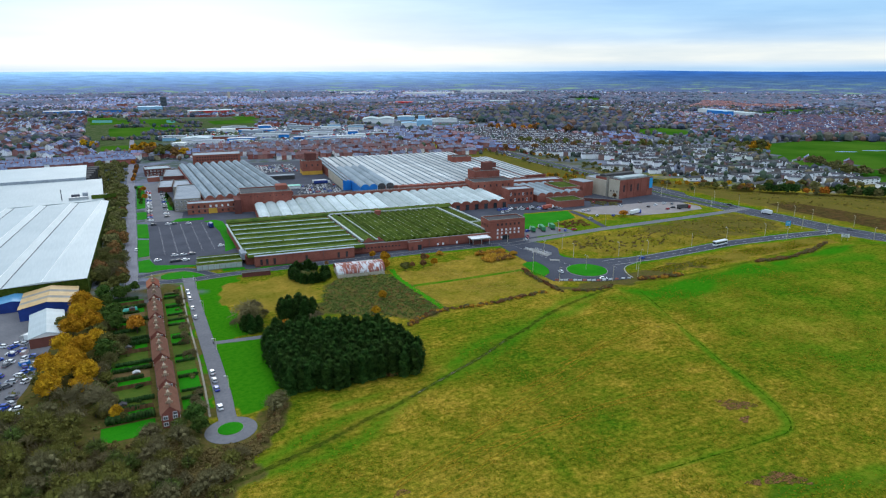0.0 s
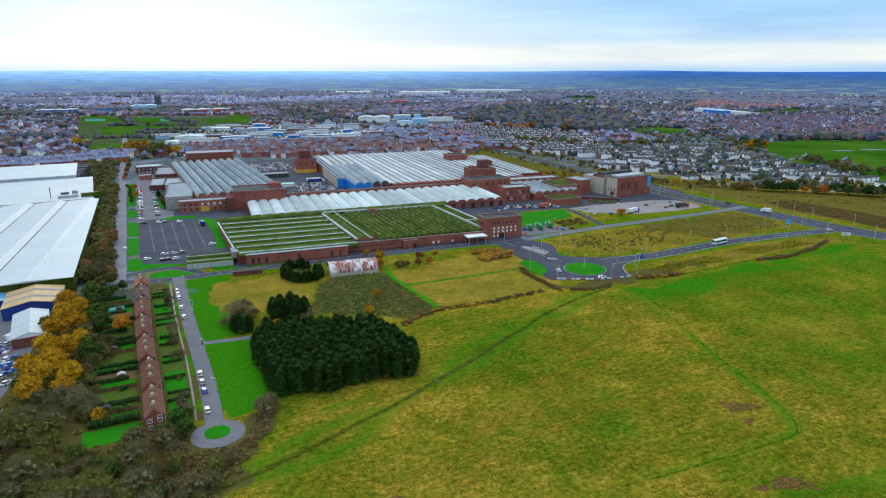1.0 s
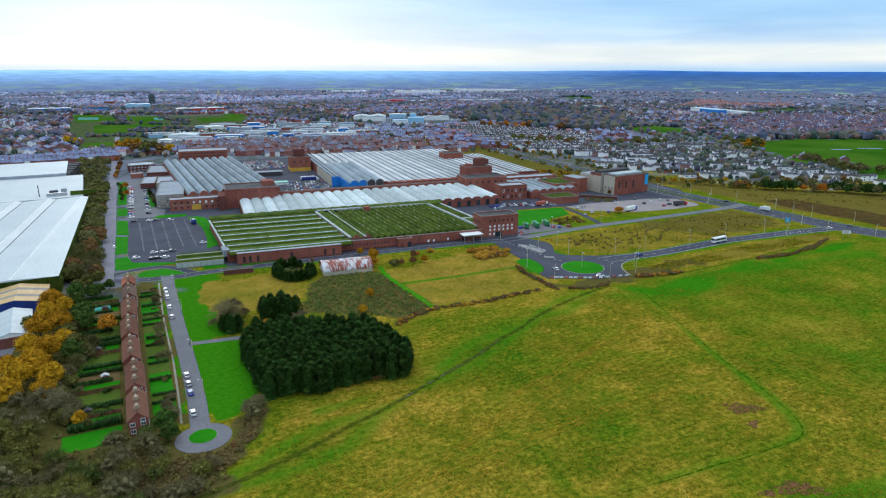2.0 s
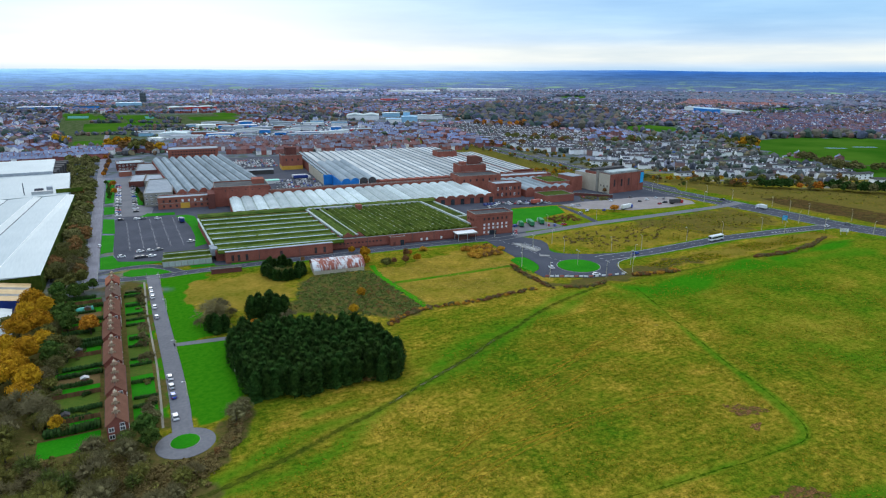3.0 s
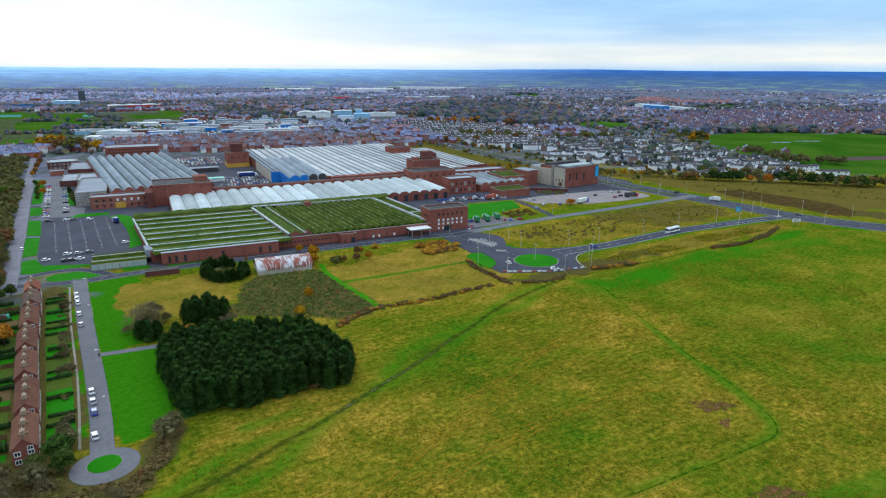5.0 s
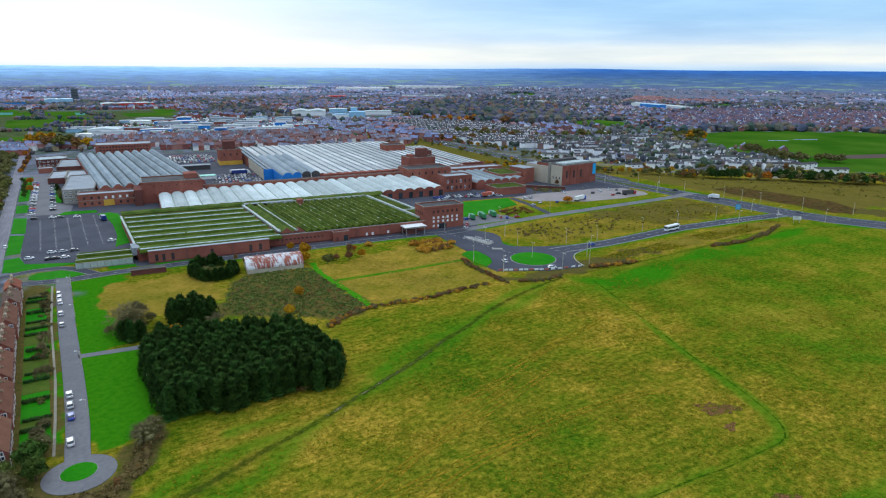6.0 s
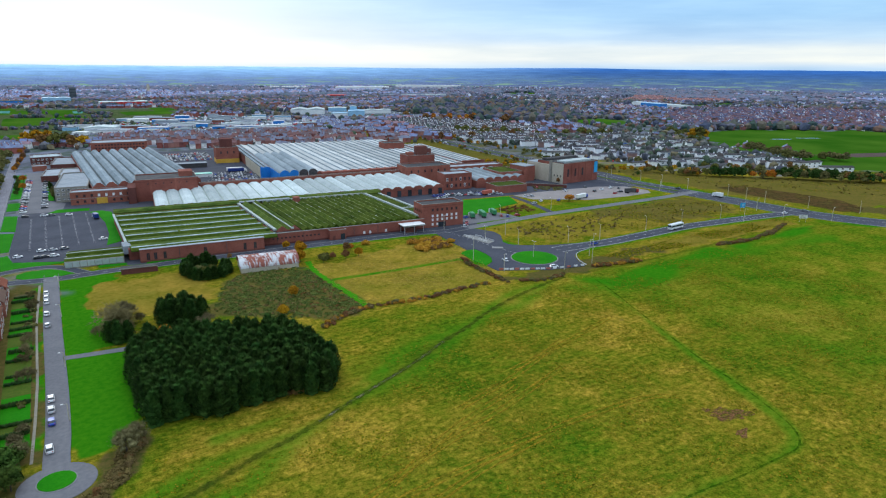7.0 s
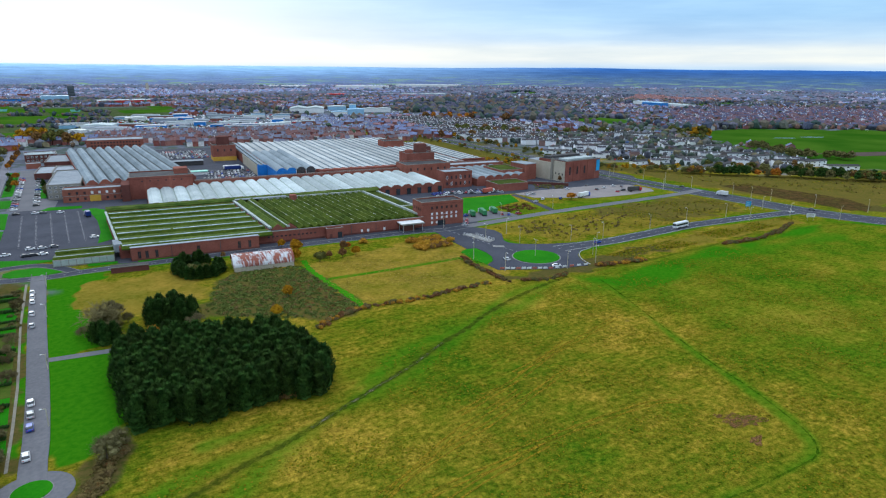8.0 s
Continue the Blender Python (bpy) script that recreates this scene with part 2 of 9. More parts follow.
# ---------------------------------------------------------------- mesh helpers
def link(name, bm, mats, parent=None, label="", smooth=False):
    me = bpy.data.meshes.new(name)
    bm.to_mesh(me)
    bm.free()
    for m in mats if isinstance(mats, (list, tuple)) else (mats,):
        me.materials.append(m)
    if smooth:
        for p in me.polygons:
            p.use_smooth = True
    ob = new(name, me)
    if parent is not None:
        ob.parent = parent
    if label:
        ob["label"] = label
    return ob


def part(name, bm, material, parent, label=""):
    return link(name, bm, material, parent, label)


def empty(name, m=None, label="", category="", group="", kind=""):
    ob = new(name)
    if m is not None:
        ob.matrix_world = m
    return tagged(ob, label, category, group, kind)


def box(bm, x0, y0, z0, x1, y1, z1, mi=0, bevel=0.0):
    vs = [bm.verts.new(p) for p in ((x0, y0, z0), (x1, y0, z0), (x1, y1, z0), (x0, y1, z0), (x0, y0, z1), (x1, y0, z1), (x1, y1, z1), (x0, y1, z1))]
    fs = [bm.faces.new([vs[i] for i in q]) for q in ((0, 3, 2, 1), (4, 5, 6, 7), (0, 1, 5, 4), (1, 2, 6, 5), (2, 3, 7, 6), (3, 0, 4, 7))]
    for f in fs:
        f.material_index = mi
    if bevel:
        bmesh.ops.bevel(bm, geom=[e for f in fs for e in f.edges], offset=bevel, segments=1, affect="EDGES")
    return vs


def boxes(*rows):
    bm = bmesh.new()
    for r in rows:
        box(bm, *r)
    return bm


def prism(bm, profile, y0, y1, mi=0):
    """A closed profile of (x, z) drawn along y."""
    a = [bm.verts.new((x, y0, z)) for x, z in profile]
    b = [bm.verts.new((x, y1, z)) for x, z in profile]
    n = len(profile)
    fs = [bm.faces.new(a), bm.faces.new(b[::-1])]
    for i in range(n):
        fs.append(bm.faces.new((a[i], b[i], b[(i + 1) % n], a[(i + 1) % n])))
    for f in fs:
        f.material_index = mi
    return fs


def poly(bm, pts, z0, z1):
    """A flat slab with that outline, from z0 to z1."""
    a = [bm.verts.new((x, y, z0)) for x, y in pts]
    b = [bm.verts.new((x, y, z1)) for x, y in pts]
    n = len(pts)
    bm.faces.new(b)
    bm.faces.new(a[::-1])
    for i in range(n):
        bm.faces.new((a[i], a[(i + 1) % n], b[(i + 1) % n], b[i]))
    bmesh.ops.recalc_face_normals(bm, faces=bm.faces[:])


def smoothed(pts, steps=6):
    """A Catmull-Rom line through the points."""
    p = [Vector(q).to_2d() for q in pts]
    p = [2 * p[0] - p[1]] + p + [2 * p[-1] - p[-2]]
    out = []
    for i in range(1, len(p) - 2):
        for s in range(steps):
            t = s / steps
            out.append(0.5 * (2 * p[i] + (p[i + 1] - p[i - 1]) * t + (2 * p[i - 1] - 5 * p[i] + 4 * p[i + 1] - p[i + 2]) * t * t
                              + (3 * p[i] - p[i - 1] - 3 * p[i + 1] + p[i + 2]) * t ** 3))
    out.append(p[-2])
    return out


def ribbon(bm, line, w0, w1, z0, z1):
    """A band along the line from w0 to w1 metres beside it (right is positive), a slab from z0 to z1."""
    rows = []
    for i, p in enumerate(line):
        d = (line[min(i + 1, len(line) - 1)] - line[max(i - 1, 0)]).normalized()
        n = Vector((d.y, -d.x))
        a, b = p + n * w0, p + n * w1
        rows.append([bm.verts.new((*q, z)) for q, z in ((a, z0), (a, z1), (b, z1), (b, z0))])
    for r, s in zip(rows, rows[1:]):
        for k in range(3):
            bm.faces.new((r[k], s[k], s[k + 1], r[k + 1]))
    bm.faces.new(rows[0])
    bm.faces.new(rows[-1][::-1])
    bmesh.ops.recalc_face_normals(bm, faces=bm.faces[:])


def tube(bm, a, b, r0, r1, n=5):
    a, b = Vector(a), Vector(b)
    d = (b - a).normalized()
    u = d.orthogonal().normalized()
    v = d.cross(u)
    ra, rb = [], []
    for i in range(n):
        t = 2 * math.pi * i / n
        o = u * math.cos(t) + v * math.sin(t)
        ra.append(bm.verts.new(a + o * r0))
        rb.append(bm.verts.new(b + o * r1))
    for i in range(n):
        bm.faces.new((ra[i], ra[(i + 1) % n], rb[(i + 1) % n], rb[i]))
    bm.faces.new(rb)
    bm.faces.new(ra[::-1])


def inside(px, py, pts):
    """Which points lie inside the outline (arrays)."""
    c = np.zeros(np.shape(px), bool)
    n = len(pts)
    for i in range(n):
        (x0, y0), (x1, y1) = pts[i], pts[(i + 1) % n]
        if y0 == y1:
            continue
        c ^= ((y0 > py) != (y1 > py)) & (px < (x1 - x0) * (py - y0) / (y1 - y0) + x0)
    return c


def near_line(px, py, pts):
    """Distance from points to a polyline (arrays)."""
    best = np.full(np.shape(px), 1e9)
    for (x0, y0), (x1, y1) in zip(pts, pts[1:]):
        dx, dy = x1 - x0, y1 - y0
        t = np.clip(((px - x0) * dx + (py - y0) * dy) / (dx * dx + dy * dy), 0, 1)
        best = np.minimum(best, np.hypot(px - x0 - t * dx, py - y0 - t * dy))
    return best


def raw(name, verts, faces, mats, index=None, smooth=False):
    me = bpy.data.meshes.new(name)
    me.from_pydata(verts, [], faces)
    for m in mats:
        me.materials.append(m)
    if index is not None:
        me.polygons.foreach_set("material_index", index)
    if smooth:
        me.polygons.foreach_set("use_smooth", [True] * len(me.polygons))
    return new(name, me)


def site(x, y, yaw=0.0, z=0.0):
    return pose(x, y, z, 0, 0, yaw)

# ---------------------------------------------------------------- plan of the ground
FIELD_PATH = [(-20, 140), (0, 151), (17, 158.7), (30.5, 162.2), (45, 166.2), (54, 169.3), (63, 173), (74, 176.3), (83, 179.8), (97, 185.7), (109, 190.6), (121.5, 195.8), (139, 204.6), (153.6, 210.5), (166, 217), (188, 225.3), (210, 231), (224, 233)]
FIELD_EDGE = [(227, 234), (270, 231), (314, 230), (370, 234), (440, 215), (520, 190)]
LOOP_PATH = [(233, 224), (227, 208), (219, 190.5), (210, 169), (200.2, 146), (194.5, 129), (188, 114), (184, 108), (178, 104.6), (167, 104.9), (154, 105.6), (145.5, 107), (130, 108.5), (111, 111.5)]
CORNER_PATH = [(140, 88), (159, 83), (180, 76), (215, 62)]
TRACKS = [[(62, 150), (120, 168), (185, 180)], [(70, 140), (130, 158), (200, 172)], [(130.2, 308), (132, 282), (133.5, 254)], [(132.8, 285.8), (162.7, 282.9), (199.6, 281.6), (204, 266)],
          [(90, 120), (140, 140), (190, 150)], [(232, 222), (300, 190), (360, 165)], [(260, 215), (330, 214), (400, 205)]]
LUSH = [[(29.5, 262), (31, 300), (33.5, 346), (42, 346), (55, 345), (55, 339), (43.4, 332), (40.2, 322), (39.9, 304), (42, 287), (44, 275), (50, 262)],
        [(29.3, 259), (52, 255), (50, 235), (46, 212), (38, 201), (29, 196), (27.3, 204), (28.4, 230)],
        [(25, 346), (20.5, 230), (19.5, 204), (21.5, 204), (23.5, 240), (26.5, 346)],
        [(10, 372), (14, 505), (60, 505), (60, 640), (30, 900), (26, 900), (14, 620), (9, 420)],
        [(218, 316), (222, 300), (231, 285), (237, 289), (236, 320), (228, 325)],
        [(208, 292), (222, 282), (222, 262), (214, 259), (205, 275)]]
SCRUB = [[(80, 274), (93, 260), (108, 250), (118, 244), (130.3, 246), (130.8, 270), (130.4, 294), (131, 308), (123, 314), (108, 315), (98, 311), (91, 302)],
         [(255, 285), (345, 276), (425, 278), (440, 320), (350, 322), (260, 322)],
         [(200, 245), (225, 236), (300, 240), (300, 248), (240, 244)],
         [(-45, 205), (-10, 208), (-9, 262), (-12, 345), (-24, 345), (-36, 280)], [(486, 330), (500, 330), (500, 245), (520, 210), (502, 205), (484, 237)],
         [(-16, 200), (20, 198), (25, 346), (-10, 346)],
         [(-80, 110), (-10, 118), (26, 165), (24, 184), (8, 196), (-80, 205)]]
DRY = [[(42, 331), (55, 333), (82, 330), (88, 306), (83, 294), (65, 284), (50, 293), (42, 305)], [(250, 322), (345, 320), (430, 318), (432, 274), (340, 272), (262, 280)],
       [(132, 304), (200, 320), (215, 300), (200, 250), (132, 251)], [(262, 248), (340, 250), (420, 248), (420, 236), (340, 236), (270, 238)],
       [(478, 470), (475, 300), (490, 240), (640, 190), (640, 280), (530, 380), (500, 470)]]
TOWN = [[(-24, 350), (0, 352), (12, 372), (64, 500), (64, 800), (-24, 800)], [(-900, 560), (-110, 760), (30, 800), (100, 780), (330, 775), (470, 960), (500, 900), (508, 700), (505, 560), (560, 420), (600, 375), (980, 290), (3200, 500), (4200, 2200), (2600, 4200), (700, 4400), (-900, 4200)]]
FARM_GREEN = [[(764, 514), (775, 495), (767, 475), (781, 421), (860, 372), (1000, 330), (1200, 420), (1080, 560), (998, 612), (921, 633), (829, 630)], [(748, 510), (736, 492), (697, 435), (715, 435), (760, 470)], [(668, 330), (700, 376), (735, 415), (775, 425), (860, 374), (1000, 332), (1000, 262), (840, 240)],
              [(-23, 1690), (60, 1660), (60, 1460), (-20, 1497)], [(70, 1655), (148, 1613), (131, 1425), (66, 1458)], [(14, 1400), (190, 1312), (180, 1255), (12, 1330)], [(10, 1310), (60, 1285), (48, 1180), (10, 1196)],
              [(217, 1520), (321, 1571), (282, 1380), (199, 1386)], [(-5, 1075), (32, 1097), (32, 990), (0, 993)],
              [(870, 899), (960, 890), (977, 815), (850, 765), (841, 840)], [(1615, 2019), (1775, 1988), (1523, 1718), (1429, 1770)], [(1420, 1036), (1666, 1031), (1735, 1120), (1560, 1110)],
              [(1180, 1500), (1330, 1440), (1350, 1520), (1230, 1580)], [(700, 560), (748, 510), (700, 470), (680, 520)]]


PARK = [(-30, 1720), (160, 1640), (330, 1590), (300, 1370), (215, 1160), (150, 1120), (95, 1090), (40, 975), (-10, 975), (-10, 1100), (-30, 1180), (-30, 1450)]


LEFT_ROAD = [(2.2, 350), (3, 366), (5.9, 428), (9.4, 505), (12.9, 585), (17.4, 685), (21.9, 780), (27, 880), (40, 1150)]
NORTH_ARM = [(5, 369.6), (11.9, 371.7), (18.8, 374.0), (30, 373), (37.4, 366), (44, 354)]
FRONT_ROAD = [(4, 359), (13, 355.7), (23.9, 352.6), (33.7, 351), (50, 351.5), (65.3, 350.5), (85, 349), (106, 346.5), (150, 342.5), (203, 336), (228, 330)]
CLOSE_ROAD = [(23.6, 190), (24.2, 200), (25.2, 212), (26.5, 241), (28.1, 294), (30.3, 345), (31, 359)]
RIGHT_ROAD = [(252, 268), (267, 266.8), (287, 264.4), (322, 264.2), (350, 264.2), (377, 261), (395, 258.8), (412, 256.3), (442, 251)]
DUAL = [(512, 90), (482, 170), (461, 215), (453, 240), (450.5, 262), (450, 297), (447.5, 346), (446.5, 400), (450, 450), (462, 520), (482, 725), (530, 964), (640, 1300), (800, 1700)]
SPUR = [(226, 330), (298, 333), (351, 331.5), (424, 329.5), (460, 332)]
NW_ARM = [(231, 270), (228, 290), (226, 312), (224, 334)]


def axis(lo, hi, step, ends, grow=1.11):
    mid = list(np.arange(lo, hi + 0.01, step))
    for sgn, end in ((-1, ends[0]), (1, ends[1])):
        p, s = (mid[0] if sgn < 0 else mid[-1]), step
        out = []
        while abs(p - end) > s * 1.6:
            s *= grow
            p += sgn * s
            if (p - end) * sgn > 0:
                break
            out.append(p)
        out.append(end)
        mid = out[::-1] + mid if sgn < 0 else mid + out
    return np.array(mid)


def rolling(x, y):
    """Height of the land: a level plain with a slightly bumpy pasture."""
    r = np.hypot(x, y)
    bump = 0.25 * np.sin(x / 17 + 1.3 * np.sin(y / 29)) * np.sin(y / 13 + 0.7) * ((x > 40) & (y < 225) & (r < 400)) * (near_line(x, y, FIELD_PATH) > 6)
    return bump


def soft(mask_dist, w):
    return np.clip(1 - mask_dist / w, 0, 1)


def area(x, y, shapes, blur):
    """1 inside the outlines, fading over blur metres outside, with a wavering edge."""
    out = np.zeros_like(x)
    wx = x + blur * 0.5 * np.sin(y / 5.3) + blur * 0.4 * np.sin(y / 2.1 + x / 7)
    wy = y + blur * 0.5 * np.sin(x / 4.7 + 1) + blur * 0.4 * np.sin(x / 1.9 + y / 5)
    for s in shapes:
        ins = inside(wx, wy, s)
        d = near_line(wx, wy, s + s[:1])
        out = np.maximum(out, np.where(ins, 1.0, soft(d, blur)))
    return out


def build_ground():
    xs, ys = axis(-90, 480, 2.3, (-4950, 4950)), axis(56, 470, 2.3, (-1500, 4950))
    X, Y = np.meshgrid(xs, ys)
    x, y = X.ravel(), Y.ravel()
    nx, ny = len(xs), len(ys)
    verts = np.stack([x, y, rolling(x, y)], 1)
    idx = np.arange(nx * ny).reshape(ny, nx)
    quads = np.stack([idx[:-1, :-1], idx[:-1, 1:], idx[1:, 1:], idx[1:, :-1]], -1).reshape(-1, 4)
    ob = raw("ground", verts.tolist(), quads.tolist(), [], smooth=True)
    near = (x > -120) & (x < 700) & (y > 40) & (y < 780)
    lush, track, scrub, dry = (np.zeros_like(x) for _ in range(4))
    nxx, nyy = x[near], y[near]
    lush[near] = area(nxx, nyy, LUSH, 2.0)
    w = 3.0 * np.sin(nxx / 11) + 2 * np.sin(nyy / 7)
    band = near_line(nxx, nyy, FIELD_PATH)
    lush[near] = np.maximum(lush[near], 0.56 * soft(np.abs(band + 1.1 * w - 2.5), 10))
    lush[near] = np.maximum(lush[near], 0.52 * soft(near_line(nxx, nyy, [(146, 86), (160, 84), (182, 77), (215, 64)]) + 0.5 * w - 2, 6))
    lush[near] = np.maximum(lush[near], 0.62 * soft(near_line(nxx, nyy, [(58, 186), (76, 187), (98, 191), (112, 197)]) + 0.5 * w, 6))
    lush[near] = np.maximum(lush[near], 0.58 * soft(near_line(nxx, nyy, [(218, 222), (238, 208), (270, 212), (330, 216), (400, 205)]) + w, 24))
    lush[near] = np.maximum(lush[near], 0.85 * soft(near_line(nxx, nyy, [(228, 228), (238, 216), (252, 214), (285, 222), (320, 222)]) + 1.1 * w - 1, 17))
    lush[near] = np.maximum(lush[near], 0.75 * soft(near_line(nxx, nyy, [(340, 221), (390, 222), (436, 226), (452, 205)]) + w, 12))
    lush[near] = np.maximum(lush[near], 0.54 * soft(near_line(nxx, nyy, LOOP_PATH) - 0.5 + 0.22 * w, 4.0) * np.clip((nxx - 95) / 40, 0, 1))
    lush[near] = np.maximum(lush[near], 0.95 * soft(near_line(nxx, nyy, TRACKS[2]), 3.2))
    lush[near] = np.maximum(lush[near], 0.95 * soft(near_line(nxx, nyy, TRACKS[3]), 3.2))
    for ln, wd in ((RIGHT_ROAD, 9), (SPUR, 7), (NW_ARM, 15), (FRONT_ROAD, 7.5), (DUAL, 15)):
        lush[near] = np.maximum(lush[near], 0.62 * soft(near_line(nxx, nyy, ln) + 0.35 * w - wd + 3, 4.5))
    track[near] = 0.58 * soft(near_line(nxx, nyy, FIELD_PATH) + 0.12 * w, 3.0)
    track[near] = np.maximum(track[near], 0.7 * soft(near_line(nxx, nyy, FIELD_EDGE), 2.4))
    track[near] = np.maximum(track[near], 0.30 * soft(near_line(nxx, nyy, LOOP_PATH), 2.4))
    track[near] = np.maximum(track[near], 0.55 * soft(near_line(nxx, nyy, CORNER_PATH), 2.6))
    for t in TRACKS[:2] + TRACKS[4:]:
        track[near] = np.maximum(track[near], 0.28 * soft(near_line(nxx, nyy, t), 2.0))
    scrub[near] = np.maximum(np.maximum(0.9 * area(nxx, nyy, SCRUB[2:], 4.0), 0.66 * area(nxx, nyy, SCRUB[:1], 4.0)), 0.58 * area(nxx, nyy, [DRY[4], [(392, 470), (452, 430), (480, 430), (505, 560), (508, 775), (430, 775), (375, 560)]], 5.0))
    scrub[near] = np.maximum(scrub[near], 0.35 * area(nxx, nyy, DRY[:2], 5.0))
    scrub[near] = np.maximum(scrub[near], 0.40 * area(nxx, nyy, [DRY[3]], 4.0))
    scrub[near] = np.maximum(scrub[near], 0.60 * area(nxx, nyy, [[(330, 322), (425, 322), (436, 300), (425, 280), (372, 275), (345, 290)]], 9.0))
    scrub[near] = np.maximum(scrub[near], 0.95 * area(nxx, nyy, [[(22, 168), (33, 176), (40, 188), (43, 197), (34, 195), (32, 189), (31, 182), (26, 178)]], 2.5))
    for cx, cy, r in ((207, 185, 1.5),):
        d = np.hypot((nxx - cx) * 0.8 + 1.2 * np.sin(nyy), nyy - cy + np.sin(nxx * 1.3))
        scrub[near] = np.maximum(scrub[near], np.clip(1.4 - d / r, 0, 1))
    dry[near] = np.maximum(area(nxx, nyy, [DRY[2]], 5.0), 0.75 * area(nxx, nyy, DRY[:1], 5.0))
    dry[near] = np.maximum(dry[near], 0.60 * area(nxx, nyy, [DRY[1]] + DRY[4:], 5.0))
    dry[near] = np.maximum(dry[near], 0.90 * area(nxx, nyy, [DRY[3]], 4.0))
    lush[near] = np.maximum(lush[near], 0.44 * area(nxx, nyy, [[(228, 336), (440, 336), (440, 346), (425, 352), (330, 352), (300, 366), (240, 352)]], 4.0))
    lush[near] = np.maximum(lush[near], 0.40 * np.clip((nxx - 185) / 55, 0, 1) * (nyy < 232))
    lush[near] = np.maximum(lush[near], 0.36 * area(nxx, nyy, [[(97, 190), (130, 203), (205, 230), (203, 238), (150, 224), (104, 206)]], 5.0))
    town = area(x, y, TOWN, 30.0)
    green = area(x, y, FARM_GREEN, 4.0)
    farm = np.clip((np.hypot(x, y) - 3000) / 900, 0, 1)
    park = area(x, y, [PARK], 10.0)
    for name, cols in (("cover", (lush, track, scrub, dry)), ("zone", (town, green, farm, park))):
        at = ob.data.color_attributes.new(name, "FLOAT_COLOR", "POINT")
        at.data.foreach_set("color", np.stack(cols, 1).astype(np.float32).ravel())
    # material
    q = Nodes("rough_pasture")
    cov, zon = q.n("ShaderNodeVertexColor"), q.n("ShaderNodeVertexColor")
    cov.layer_name, zon.layer_name = "cover", "zone"
    c, z = q.n("ShaderNodeSeparateColor"), q.n("ShaderNodeSeparateColor")
    q.k(cov.outputs[0], c.inputs[0])
    q.k(zon.outputs[0], z.inputs[0])
    big = q.noise(0.018, 4.0, 0.62)
    mid = q.noise(0.10, 5.0, 0.65)
    tuft = q.noise(0.55, 5.0, 0.7)
    fine = q.noise(2.3, 3.0, 0.7)
    combed = q.noise(0.9, 3.0, 0.6, stretch=(0.16, 1.0, 1.0, -28))
    f = q.math("ADD", q.math("MULTIPLY", big, 0.42), q.math("ADD", q.math("MULTIPLY", mid, 0.30), q.math("MULTIPLY", tuft, 0.28)))
    grass = q.ramp(f, (0.38, (0.044, 0.110, 0.004)), (0.45, (0.096, 0.128, 0.006)), (0.52, (0.174, 0.152, 0.011)), (0.59, (0.292, 0.200, 0.022)))
    strands = q.math("ADD", q.math("MULTIPLY", combed, 0.22), q.math("ADD", q.math("MULTIPLY", fine, 0.40), q.math("MULTIPLY", tuft, 0.38)))
    grass = q.mix(1.0, grass, q.ramp(strands, (0.36, 0.34), (0.5, 1.0), (0.64, 1.75)), "MULTIPLY")
    lushc = q.mix(q.ramp(tuft, (0.3, 0.0), (0.7, 1.0)), (0.022, 0.140, 0.003), (0.055, 0.190, 0.005))
    dryc = q.mix(q.ramp(mid, (0.36, 0.0), (0.64, 1.0)), (0.190, 0.156, 0.014), (0.33, 0.222, 0.032))
    dryc = q.mix(q.ramp(big, (0.50, 0.0), (0.64, 0.28)), dryc, (0.085, 0.135, 0.008))
    dryc = q.mix(1.0, dryc, q.ramp(tuft, (0.3, 0.6), (0.7, 1.3)), "MULTIPLY")
    scrubc = q.mix(q.ramp(tuft, (0.35, 0.0), (0.65, 1.0)), (0.060, 0.070, 0.014), (0.135, 0.095, 0.032))
    trackc = q.mix(q.ramp(tuft, (0.35, 0.0), (0.65, 1.0)), (0.024, 0.062, 0.003), (0.062, 0.078, 0.010))
    # town ground, brightened and blued to paint the haze over it
    hazy_townc = q.ramp(q.math("ADD", q.math("MULTIPLY", q.noise(0.02, 4, 0.6), 0.6), q.math("MULTIPLY", q.noise(0.09, 3, 0.6), 0.4)),
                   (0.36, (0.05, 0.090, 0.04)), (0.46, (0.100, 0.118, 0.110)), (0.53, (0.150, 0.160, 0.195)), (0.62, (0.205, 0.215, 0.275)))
    vor = q.n("ShaderNodeTexVoronoi")
    vor.inputs["Scale"].default_value = 0.006
    q.k(q.pos(), vor.inputs["Vector"])
    sp = q.n("ShaderNodeSeparateColor")
    q.k(vor.outputs["Color"], sp.inputs[0])
    # fields past the town; their blue is haze put into the colour
    hazy_farmc = q.ramp(sp.outputs[0], (0.1, (0.05, 0.10, 0.17)), (0.4, (0.06, 0.125, 0.165)), (0.55, (0.05, 0.105, 0.19)), (0.8, (0.085, 0.14, 0.20)), (0.92, (0.12, 0.18, 0.17)))
    greenc = q.mix(q.ramp(q.noise(0.012, 3), (0.35, 0.0), (0.65, 1.0)), (0.028, 0.095, 0.006), (0.062, 0.135, 0.012))

    def edged(v, lo=0.30, hi=0.70):
        return q.ramp(q.math("ADD", v, q.math("MULTIPLY", q.math("SUBTRACT", tuft, 0.5), 0.5)), (lo, 0.0), (hi, 1.0))

    col = q.mix(edged(cov.outputs["Alpha"]), grass, dryc)
    col = q.mix(edged(c.outputs[0]), col, lushc)
    col = q.mix(edged(c.outputs[2]), col, scrubc)
    col = q.mix(edged(c.outputs[1], 0.2, 0.9), col, trackc)
    col = q.mix(z.outputs[0], col, hazy_townc)
    col = q.mix(z.outputs[2], col, hazy_farmc)
